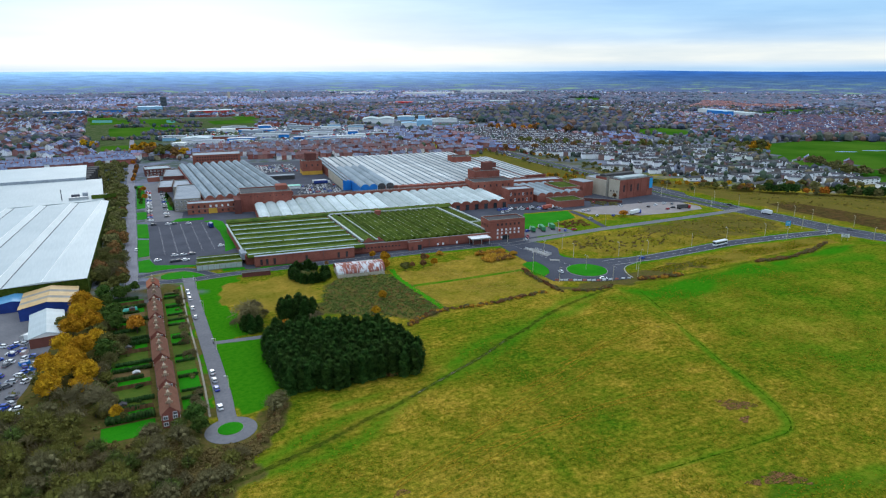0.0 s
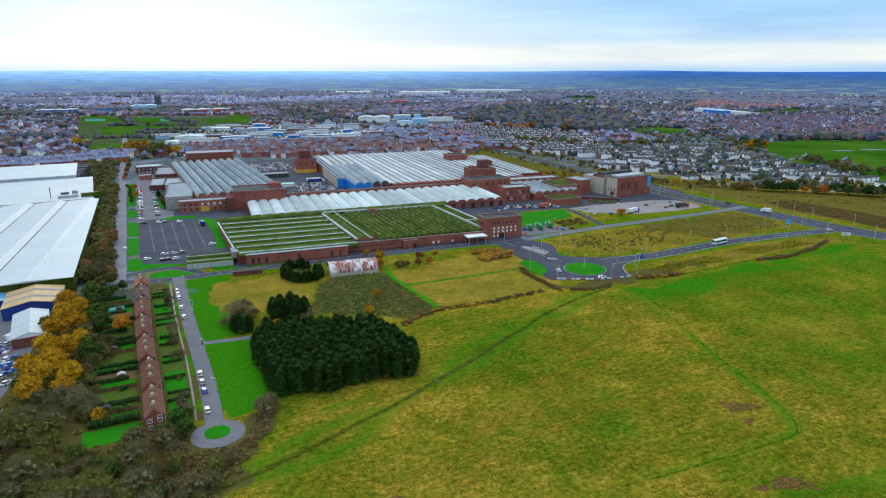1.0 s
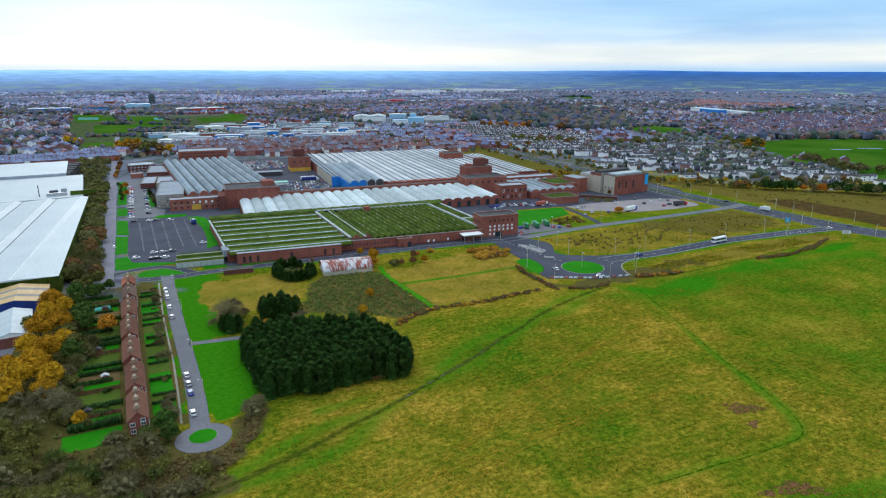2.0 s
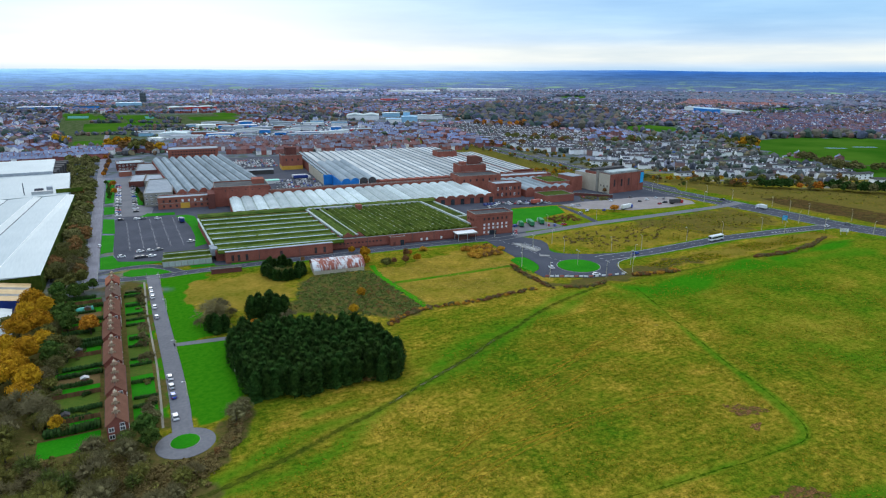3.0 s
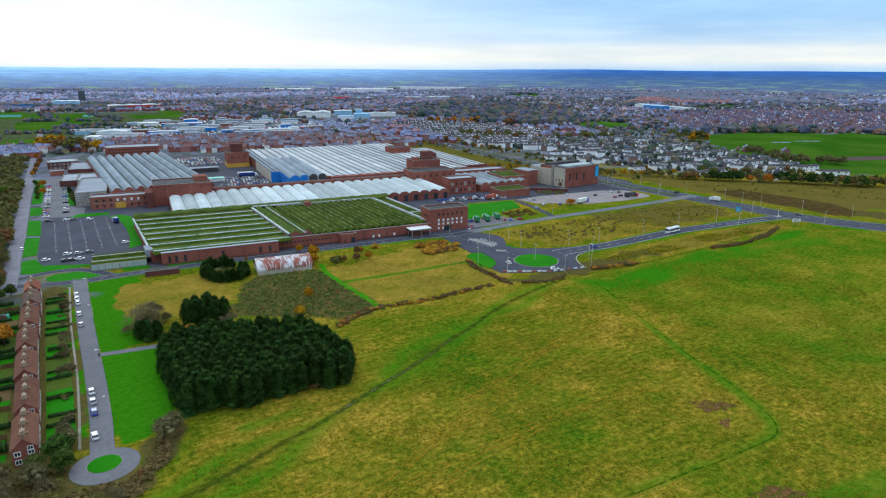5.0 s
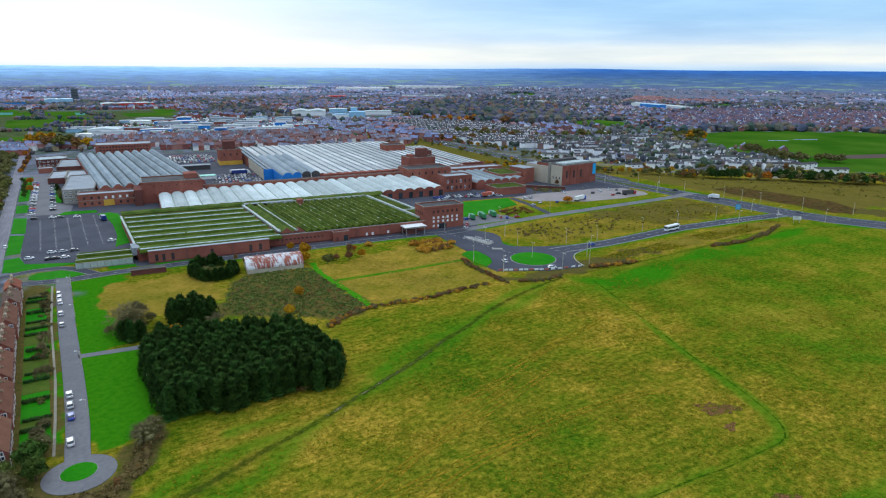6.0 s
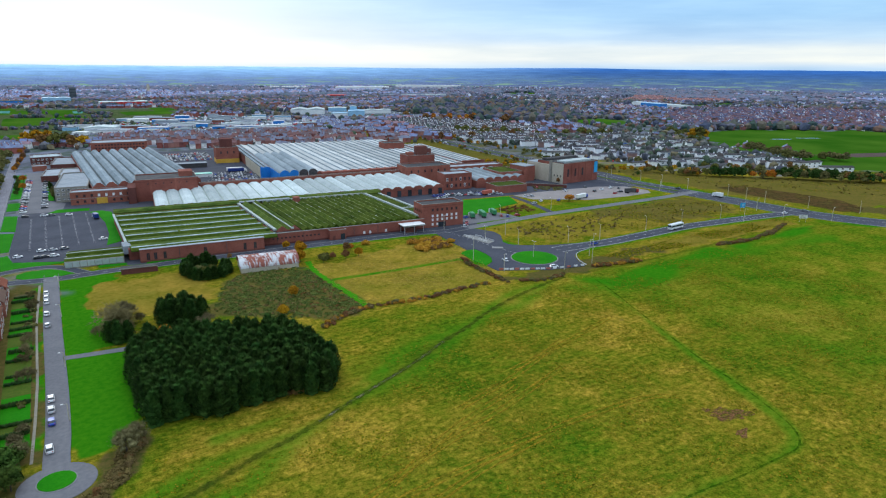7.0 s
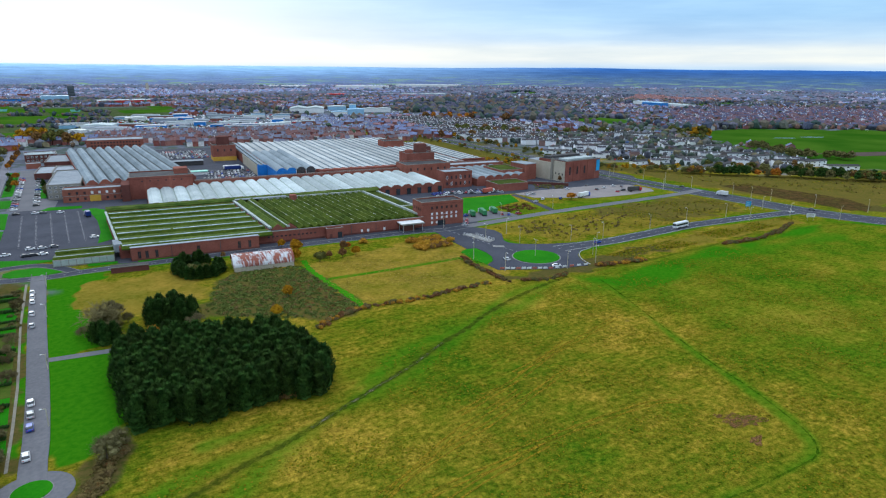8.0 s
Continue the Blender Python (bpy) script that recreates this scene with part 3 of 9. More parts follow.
    col = q.mix(zon.outputs["Alpha"], col, q.mix(q.ramp(mid, (0.4, 0.0), (0.6, 1.0)), (0.045, 0.075, 0.022), (0.095, 0.110, 0.050)))
    col = q.mix(edged(z.outputs[1], 0.4, 0.6), col, greenc)
    hgt = q.math("ADD", q.math("MULTIPLY", tuft, 0.7), q.math("MULTIPLY", fine, 0.3))
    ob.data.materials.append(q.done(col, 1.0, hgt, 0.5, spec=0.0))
    tagged(ob, "rough olive and green pasture with trodden paths", "ground", kind="structure")


build_ground()


# ---------------------------------------------------------------- roads
def road(name, line, width, label, material="asphalt", kerb=True, z=0.08, steps=5, edge="kerb"):
    ln = smoothed(line, steps)
    bm = bmesh.new()
    ribbon(bm, ln, -width / 2, width / 2, -0.3, z)
    ob = tagged(link(name, bm, M[material]), label, "road", kind="structure")
    if kerb:
        for s in (-1, 1):
            bm = bmesh.new()
            a, b = sorted((s * width / 2, s * (width / 2 + 0.28)))
            ribbon(bm, ln, a, b, -0.3, z + 0.11)
            part("kerb", bm, M[edge], ob, "concrete kerb")
    return ob


def dashes(name, line, offset, dash, gap, w, z, owner, steps=12):
    ln = smoothed(line, steps)
    acc, out = 0.0, bmesh.new()
    for a, b in zip(ln, ln[1:]):
        d = b - a
        n = d.length
        d.normalize()
        s = 0.0
        while s < n:
            ph = (acc + s) % (dash + gap)
            if ph < dash:
                e = min(n, s + dash - ph)
                o = Vector((d.y, -d.x)) * offset
                k = Vector((d.y, -d.x)) * (w / 2)
                p, r = a + d * s + o, a + d * e + o
                out.faces.new([out.verts.new((*v, z)) for v in (p + k, r + k, r - k, p - k)])
                s = e + gap
            else:
                s += dash + gap - ph
        acc += n
    bmesh.ops.recalc_face_normals(out, faces=out.faces[:])
    for f in out.faces:
        if f.normal.z < 0:
            f.normal_flip()
    return part(name, out, M["mark"], owner, "white painted line")


def disc(bm, cx, cy, rx, ry, z0, z1, n=40, turn=0.0):
    poly(bm, [(cx + rx * math.cos(t) * math.cos(turn) - ry * math.sin(t) * math.sin(turn), cy + rx * math.cos(t) * math.sin(turn) + ry * math.sin(t) * math.cos(turn))
              for t in (2 * math.pi * i / n for i in range(n))], z0, z1)


road("road_lane", NORTH_ARM, 4.6, "narrow grey asphalt lane by a car park", z=0.075)
road("road_avenue", LEFT_ROAD, 6.2, "long straight pale worn asphalt avenue", "avenue")
fr = road("road_front", FRONT_ROAD, 6.2, "grey asphalt road along the factory wall", z=0.085)
road("road_close", CLOSE_ROAD, 5.2, "grey asphalt residential cul-de-sac road", "asphalt_pale", z=0.09, edge="asphalt_pale")
rr = road("road_link", RIGHT_ROAD, 9.4, "dark asphalt link road with dashed lines", z=0.095)
du = road("road_dual", DUAL, 22.0, "dark asphalt main road past the works", z=0.10)
sp = road("road_spur", SPUR, 6.0, "narrow asphalt lane between grass verges", "asphalt_pale", z=0.105)
JUNCTION = [(204, 257), (226, 244.5), (244, 240), (247.5, 248), (252, 255), (258, 259.6), (267.9, 261.4), (267.9, 272.4), (256, 276.5), (245, 282.5), (239.5, 287), (237.6, 290.5), (238, 295), (241, 299.5), (246, 307),
            (247.6, 315), (244, 324), (237, 333), (222, 334), (217, 329), (215, 315), (213.3, 302.5), (212.1, 292.5), (217, 291), (216.5, 282), (214.6, 275), (210.6, 269), (204.5, 265.5)]
bm = bmesh.new()
poly(bm, JUNCTION, -0.3, 0.11)
nw = tagged(link("road_junction", bm, M["asphalt"]), "dark asphalt roundabout junction by the works gate", "road", kind="structure")
dashes("lane_line", RIGHT_ROAD, 0.0, 3.0, 4.0, 0.22, 0.115, rr)
dashes("edge_line", RIGHT_ROAD, 4.3, 60, 0.0, 0.2, 0.115, rr)
dashes("edge_line", RIGHT_ROAD, -4.3, 60, 0.0, 0.2, 0.115, rr)
dashes("lane_line", DUAL, 6.2, 3.0, 5.0, 0.22, 0.12, du)
dashes("lane_line", DUAL, -6.2, 3.0, 5.0, 0.22, 0.12, du)
dashes("edge_line", DUAL, 10.4, 60, 0.0, 0.2, 0.12, du)
dashes("edge_line", DUAL, -10.4, 60, 0.0, 0.2, 0.12, du)
dashes("edge_line", DUAL, 1.8, 60, 0.0, 0.2, 0.12, du)
bm = bmesh.new()
ribbon(bm, smoothed([(448, 340), (445.5, 360), (445, 400), (449, 450), (461, 520), (481, 725)], 5), -1.5, 1.5, 0.0, 0.24)
tagged(link("central_reservation", bm, M["dull_turf"]), "grassed strip between two carriageways", "verge", kind="structure")
# hatched paint where the link road meets the main road
bm = bmesh.new()
for i in range(11):
    x, y = 391 + i * 3.1, 258.6 - i * 0.5
    bm.faces.new([bm.verts.new(q) for q in ((x, y - 1.1, 0.118), (x + 0.5, y - 1.1, 0.118), (x + 1.9, y + 1.1, 0.118), (x + 1.4, y + 1.1, 0.118))])
part("hatching", bm, M["mark"], rr, "white painted hatching")
dashes("lane_line", NW_ARM, 0.0, 2.0, 2.0, 0.3, 0.13, nw)
dashes("lane_line", FRONT_ROAD, 0.0, 2.0, 4.0, 0.2, 0.11, fr)
bm = bmesh.new()
disc(bm, 232.4, 263.2, 11.8, 11.6, 0.0, 0.24, 48)
ob = tagged(link("roundabout_kerb", bm, M["kerb"]), "pale kerb round a grassed island", "kerb", kind="structure")
bm = bmesh.new()
disc(bm, 232.4, 263.2, 11.3, 11.1, 0.1, 0.42, 48)
tagged(link("roundabout_island", bm, M["lawn"]), "bright green mown roundabout island", "island", kind="structure")
# painted edge where the link road leaves the ring
bm = bmesh.new()
ribbon(bm, smoothed([(246.2, 241), (248.6, 248), (253, 254.6), (259, 259), (267.9, 260.7)], 8), -0.35, 0.0, 0.05, 0.125)
part("edge_line", bm, M["mark"], nw, "white painted edge line")
# barriers across the closed arm
for i in range(15):
    t = i / 14
    x, y = (206 + 20 * t * 1.5, 256 - 11.5 * t * 1.5) if t < 0.667 else (226 + 17 * (t - 0.667) * 3, 244.5 - 4.2 * (t - 0.667) * 3)
    e = empty("road_barrier", site(x, y + 0.5, -28 + 14 * (i > 9), 0.11), "low red and white plastic road barrier", "barrier", "barriers across the closed arm")
    for k in (-1, 1):
        part("foot", boxes((k * 0.7 - 0.12, -0.3, 0, k * 0.7 + 0.12, 0.3, 0.12)), M["asphalt"], e)
    part("board", boxes((-1.0, -0.08, 0.12, 1.0, 0.08, 0.95)), M["white_paint" if i % 3 else "barrier_red"], e)
bm = bmesh.new()
disc(bm, 23.7, 187.6, 8.0, 7.8, -0.3, 0.105, 40)
tagged(link("road_turning_circle", bm, M["asphalt_pale"]), "grey asphalt turning circle", "road", kind="structure")
bm = bmesh.new()
disc(bm, 23.6, 188.3, 4.15, 4.0, 0.0, 0.22, 32)
tagged(link("turning_kerb", bm, M["kerb"]), "kerb round a small lawn", "kerb", kind="structure")
bm = bmesh.new()
disc(bm, 23.6, 188.3, 3.9, 3.75, 0.1, 0.34, 32)
tagged(link("turning_lawn", bm, M["lawn"]), "small round green lawn in the turning circle", "lawn", kind="structure")

# ---------------------------------------------------------------- the works
FAC = pose(64, 358, 0, 0, 0, -8)


def fac(u, v):
    return (FAC @ Vector((u, v, 0))).to_2d()


def yard(name, pts, label, material, z, kind="structure"):
    bm = bmesh.new()
    poly(bm, [fac(*p) for p in pts], -0.3, z)
    return tagged(link(name, bm, M[material]), label, name.split("_")[0], kind=kind)


yard("yard_works", [(-62, 130), (-52, 28), (-29, 14), (0, -2), (62, -4), (152, -2), (186, -2), (196, 24), (214, 74), (262, 72), (300, 76), (330, 60), (372, 66), (392, 100), (388, 160),
                    (300, 170), (300, 400), (60, 440), (-52, 430)], "grey asphalt works yard between the halls", "asphalt", 0.05)


def window_mesh(w, h, name="window", frame_m="white_paint", pane_m="glass"):
    bm = bmesh.new()
    t = min(0.18, w * 0.12)
    for r in ((-w / 2, -0.08, 0, -w / 2 + t, 0.06, h), (w / 2 - t, -0.08, 0, w / 2, 0.06, h), (-w / 2 + t, -0.08, h - t, w / 2 - t, 0.06, h), (-w / 2 + t, -0.12, 0, w / 2 - t, 0.06, t),
              (-t / 3, -0.06, t, t / 3, 0.05, h - t)):
        box(bm, *r)
    fr = bpy.data.meshes.new(name)
    bm.to_mesh(fr)
    bm.free()
    fr.materials.append(M[frame_m])
    bm = boxes((-w / 2 + t, -0.03, t, w / 2 - t, 0.05, h - t))
    gl = bpy.data.meshes.new("pane")
    bm.to_mesh(gl)
    bm.free()
    gl.materials.append(M[pane_m])
    return fr, gl


WIN = {}


def window(parent, x, y, z, w=1.6, h=2.0, turn=0.0, style="white"):
    if (w, h, style) not in WIN:
        WIN[(w, h, style)] = window_mesh(w, h, "window", *{"white": ("white_paint", "glass"), "dark": ("brick_dark", "glass"), "board": ("white_paint", "white_paint")}[style])
    fr, gl = WIN[(w, h, style)]
    a = new("window", fr)
    a.parent = parent
    a.matrix_local = pose(x, y, z, 0, 0, turn)
    b = new("pane", gl)
    b.parent = a
    return a


def block(name, x0, y0, x1, y1, h, label, wall="brick", top="flat_roof", m=FAC, category="building", parapet=0.7, coping=True):
    """A flat-roofed building with a parapet: an Empty at its base with wall, roof and coping under it."""
    e = empty(name, m, label, category)
    t = 0.35
    bm = boxes((x0, y0, -0.4, x1, y0 + t, h), (x0, y1 - t, -0.4, x1, y1, h), (x0, y0 + t, -0.4, x0 + t, y1 - t, h), (x1 - t, y0 + t, -0.4, x1, y1 - t, h))
    part("wall", bm, M[wall], e)
    part("roof", boxes((x0 + t, y0 + t, h - parapet - 0.3, x1 - t, y1 - t, h - parapet)), M[top], e)
    if coping:
        c = 0.08
        bm = boxes((x0 - c, y0 - c, h, x1 + c, y0 + t + c, h + 0.16), (x0 - c, y1 - t - c, h, x1 + c, y1 + c, h + 0.16),
                   (x0 - c, y0 + t + c, h, x0 + t + c, y1 - t - c, h + 0.16), (x1 - t - c, y0 + t + c, h, x1 + c, y1 - t - c, h + 0.16))
        part("coping", bm, M["coping"], e, "pale stone coping")
    return e


def bays(parent, x0, x1, y0, y1, z, n, h, kind, mats, along="y", name="roof_bay"):
    """n alike roof bays side by side; each is a part on one shared mesh. mats: skin, end wall, glazing."""
    w = (x1 - x0) / n if along == "y" else (y1 - y0) / n
    ln = y1 - y0 if along == "y" else x1 - x0
    if kind == "vault":
        prof = [(0, -0.6), (0, 0)] + [(w * (0.5 - 0.5 * math.cos(math.pi * i / 9)) * 0.97 + 0.015 * w, h * math.sin(math.pi * i / 9)) for i in range(1, 9)] + [(w, 0), (w, -0.6)]
    elif kind == "saw":
        prof = [(0, -0.6), (0, 0), (0.07 * w, h), (0.20 * w, h * 1.02), (0.92 * w, 0.08 * h), (w, 0), (w, -0.6)]
    elif kind == "mansard":
        prof = [(0, -0.6), (0, 0), (0.05 * w, 0.30 * h), (0.30 * w, h), (0.70 * w, h), (0.95 * w, 0.30 * h), (w, 0), (w, -0.6)]
    elif kind == "tooth":
        prof = [(0, -0.6), (0, 0), (0.10 * w, 0.85 * h), (0.30 * w, h), (0.94 * w, 0.06 * h), (w, 0), (w, -0.6)]
    elif kind == "hump":
        prof = [(0, -0.6), (0, 0), (0.10 * w, 0.34 * h), (0.36 * w, h), (0.64 * w, h), (0.90 * w, 0.34 * h), (w, 0), (w, -0.6)]
    else:
        prof = [(0, -0.6), (0, 0), (0.46 * w, h), (0.54 * w, h), (w, 0), (w, -0.6)]
    bm = bmesh.new()
    fs = prism(bm, prof, 0, ln)
    for f in fs[:2]:
        f.material_index = 1
    if kind == "saw":
        fs[2 + 1].material_index = 2
    elif kind == "tooth":
        fs[2 + 1].material_index = 2
    elif kind == "mansard":
        fs[2 + 1].material_index = fs[2 + 5].material_index = 2
    elif kind == "hump":
        fs[2 + 1].material_index = fs[2 + 5].material_index = 2
    elif kind == "gable":
        fs[2 + 2].material_index = 2
    bmesh.ops.recalc_face_normals(bm, faces=bm.faces[:])
    # ribs across the skin, where the sheets overlap
    me = bpy.data.meshes.new(name)
    bm.to_mesh(me)
    bm.free()
    for q in mats:
        me.materials.append(M[q])
    for i in range(n):
        o = new(name, me)
        o.parent = parent
        o.matrix_local = pose(x0 + i * w, y0, z) if along == "y" else pose(x1, y0 + i * w, z, 0, 0, 90)
    return w


def hall(name, x0, y0, x1, y1, z, label, wall="brick", m=FAC):
    e = empty(name, m, label, "factory hall", "halls of the works")
    t = 0.35
    part("wall", boxes((x0, y0, -0.4, x1, y0 + t, z), (x0, y1 - t, -0.4, x1, y1, z), (x0, y0 + t, -0.4, x0 + t, y1 - t, z), (x1 - t, y0 + t, -0.4, x1, y1 - t, z)), M[wall], e)
    part("ceiling_deck", boxes((x0 + t, y0 + t, z - 0.9, x1 - t, y1 - t, z - 0.65)), M["dark_roof"], e)
    return e


def lean(e, k=0.096, v0=0.0):
    """Skew a hall in plan: its side walls run at a slant to its front."""
    slant = Matrix(((1, -k, 0), (0, 1, 0), (0, 0, 1)))
    done = set()
    for c in e.children:
        m = c.matrix_basis.copy()
        r = m.to_3x3()
        if not c.name.startswith("window") and c.data.name not in done:
            done.add(c.data.name)
            c.data.transform((r.inverted() @ slant @ r).to_4x4())
        m.translation.x -= k * (m.translation.y - v0)
        c.matrix_basis = m
    return e


# mossy saw-tooth hall behind the front wall
e = hall("sawtooth_hall", 0, 6.6, 69.6, 92, 5.6, "brick hall under mossy green saw-tooth roof bays")
part("front_wall", boxes((3.8, 0, -0.4, 61.6, 0.4, 5.6), (3.8, 0.4, -0.4, 4.2, 6.5, 5.6), (61.2, 0.4, -0.4, 61.6, 6.5, 5.6)), M["brick"], e)
# steep faces get the darker green as painted shadow below the roof lights
bays(e, 0.4, 69.2, 2.5, 91.5, 5.6, 7, 1.15, "tooth", ("moss", "moss", "moss_and_shade"), "x")
M["pane_mix"] = palette("weathered_roof_panes", [(0.46, 0.54, 0.57), (0.40, 0.47, 0.49), (0.52, 0.59, 0.62), (0.36, 0.43, 0.42), (0.28, 0.34, 0.26), (0.46, 0.53, 0.56), (0.42, 0.50, 0.52)], grain=0.7)
M["ridge_mix"] = palette("lichened_ridge_caps", [(0.16, 0.19, 0.06), (0.21, 0.23, 0.10), (0.13, 0.16, 0.04), (0.26, 0.28, 0.16), (0.40, 0.43, 0.36), (0.18, 0.21, 0.08)], grain=0.7)
for i in range(7):
    # a strip of roof lights on the crest of each bay, some of them grown over
    bm = bmesh.new()
    y0, w = 2.5 + i * 89 / 7, 89 / 7
    u = 0.8
    while u < 68.0:
        n = min(random.choice((1.3, 1.3, 2.6, 3.9)), 69.0 - u)
        if random.random() < 0.97:
            box(bm, u, y0 + 0.16 * w, 6.62, u + n - 0.06, y0 + 0.24 * w, 6.83 + 0.05 * random.random())
        u += n
    tagged(part("roof_light_strip", bm, M["pane_mix"], e), "strip of weathered white roof lights", kind="stuff")
part("parapet", boxes((3.7, -0.12, 5.6, 61.7, 0.5, 6.3)), M["brick"], e)
part("coping", boxes((3.6, -0.2, 6.3, 61.8, 2.2, 6.5)), M["flat_roof"], e, "pale grey felt edge")
part("gutter", boxes((-0.75, 20, 5.3, 0.35, 92, 6.0)), M["gutter_pale"], e, "pale concrete gutter")
part("side_wall", boxes((-0.3, 7, -0.4, 0.0, 92, 5.3)), M["brick"], e)
part("tank", boxes((-2.4, 10, 2.4, 1.2, 19.5, 6.3)), M["flat_roof"], e, "pale blue-grey tank")
for x in (7.2, 10.4, 14.6, 33.0, 52.0, 57.0):
    window(e, x, -0.02, 0.9, 1.5, 3.6, 0.0, "dark")
part("plinth", boxes((3.7, -0.16, -0.4, 61.7, 0.0, 0.8)), M["brick_dark"], e)
part("drain_pipe", boxes((21.0, -0.16, 0, 21.2, 0.0, 5.8)), M["dark_roof"], e)
part("drain_pipe", boxes((43.0, -0.16, 0, 43.2, 0.0, 5.8)), M["dark_roof"], e)
lean(e)

e = hall("ridged_hall", 70.0, 6, 154.6, 92, 5.4, "brick hall with long mossy roof ridges")
bays(e, 85.4, 154.2, 10, 90, 5.4, 17, 1.5, "gable", ("moss_and_shade", "moss_and_shade", "moss"))
bays(e, 71.9, 84.9, 14, 90, 5.4, 2, 2.4, "gable", ("moss", "brick", "moss"))
part("parapet", boxes((62.0, 5.85, 5.4, 154.6, 6.4, 6.0)), M["brick"], e)
part("front_wall", boxes((62.0, 6.0, -0.4, 70.0, 6.35, 5.4)), M["brick"], e)
part("coping", boxes((61.9, 5.75, 6.0, 154.7, 6.5, 6.18)), M["coping"], e)
for x in (70.3, 79.7, 154.4):
    part("gutter", boxes((x, 13, 6.0, x + 1.5, 91, 6.9)), M["gutter_pale"], e, "white painted roof gutter")
part("gutter", boxes((86, 90.3, 6.0, 154, 92.0, 7.0)), M["gutter_white"], e, "white painted roof gutter")
for i in range(12):
    window(e, 68 + i * 2.2, 5.97, 2.9, 1.2, 0.9, 0.0, "dark")
for x in (118, 121.5, 131):
    window(e, x, 5.97, 0.2, 1.2, 2.2, 0.0, "board")
for i in range(6):
    part("drain_pipe", boxes((70 + i * 14, 5.84, 0, 70.2 + i * 14, 6.0, 5.6)), M["dark_roof"], e)
part("plinth", boxes((62.0, 5.8, -0.4, 154.6, 5.84, 0.9)), M["brick_dark"], e)
# small roof lights and pale lichen scattered along the ridges
bm = bmesh.new()
for i in range(17):
    x = 85.4 + (i + 0.5) * 68.8 / 17
    y = 12.0
    while y < 88:
        n = random.uniform(0.5, 3.6)
        if random.random() < 0.72:
            box(bm, x - 0.17, y, 6.86, x + 0.17, y + n, 6.95)
        y += n + random.uniform(0.1, 1.8)
tagged(part("ridge_light_strip", bm, M["ridge_mix"], e), "pale broken ridge lights on moss", kind="stuff")
part("roof_hut", boxes((104, 82, 5.4, 107.5, 86, 9.0), (103.8, 81.8, 9.0, 107.7, 86.2, 9.2)), M["brick"], e, "small brick hut on the roof")
part("walkway", boxes((72, 90.4, 6.9, 104, 93.6, 7.3)), M["flat_roof"], e, "pale grey roof walkway")
lean(e)
e = block("gatehouse", 97, 3, 106, 8, 5.4, "small brick gatehouse with a dark doorway", top="flat_roof")
part("door", boxes((103, 2.88, 0, 105.4, 3.06, 3.2)), M["glass"], e, "dark doorway")
part("door", boxes((98.6, 2.9, 0, 100, 3.06, 2.4)), M["brick_dark"], e)

# tower block by the gate
e = block("office_block", 153.5, 7, 180, 20, 14.0, "three-storey brick office block with white windows", top="dark_roof")
for i in range(6):
    window(e, 160 + i * 3.1, 6.98, 9.6, 1.3, 1.7, 0.0, "dark")
    window(e, 160 + i * 3.1, 6.98, 6.2, 1.2, 1.4, 0.0, "board")
    window(e, 160 + i * 3.1, 6.98, 3.9, 1.2, 1.4, 0.0, "board")
for x in (160, 163):
    window(e, x, 6.98, 1.2, 1.2, 1.4, 0.0, "board")
for i in range(4):
    window(e, 153.47, 9 + i * 2.8, 9.0, 1.2, 1.6, -90, "dark")
part("string_course", boxes((153.4, 6.9, 12.4, 180.1, 7.0, 12.7)), M["brick_dark"], e)
e2 = empty("edge_roof", FAC, "mossy strip of roof with white gutters", "link roof")
part("deck", boxes((156.2, 22, 4.6, 167, 92.2, 5.3)), M["moss_and_shade"], e2)
part("gutter", boxes((165.8, 21, 5.3, 167.2, 92.2, 5.9)), M["gutter_pale"], e2, "white painted roof gutter")
part("gutter", boxes((157.0, 40, 5.3, 165.6, 41.2, 5.8)), M["gutter_pale"], e2, "white painted cross gutter")
part("wall", boxes((166.9, 21, -0.4, 167.2, 92.2, 4.6)), M["brick"], e2)
lean(e2)
part("door", boxes((163.5, 6.86, 0, 168.5, 7.1, 3.0)), M["glass"], e, "glazed entrance")
e = empty("gate_canopy", FAC, "white flat canopy on steel posts over the gate", "canopy")
part("slab", boxes((138, -2, 4.4, 151.6, 11, 4.85)), M["white_paint"], e)
part("fascia", boxes((137.9, -2.12, 4.2, 151.7, -1.98, 4.95)), M["coping"], e)
for x, y in ((139, -1), (150.5, -1), (139, 5), (145, -1)):
    part("post", boxes((x - 0.15, y - 0.15, 0, x + 0.15, y + 0.15, 4.4)), M["steel"], e)
part("kiosk", boxes((141, 1, 0, 147, 5, 2.8)), M["brick_dark"], e)

# mossy link roof between the halls
e = empty("link_roof", FAC, "low mossy link roof between the halls", "link roof")
bm = bmesh.new()
prism(bm, [(0, 5.0), (0, 6.2), (1.5, 7.3), (5.5, 7.6), (7.2, 6.6), (7.2, 5.0)], 0, 168)
bmesh.ops.recalc_face_normals(bm, faces=bm.faces[:])
part("roof", bm, M["moss"], e).matrix_local = pose(159, 92.4, 0, 0, 0, 90)
part("wall", boxes((-9, 92.4, -0.4, 159, 92.8, 5.0)), M["brick"], e)
part("wall", boxes((-9, 99.0, -0.4, 159, 99.4, 5.0)), M["brick"], e)

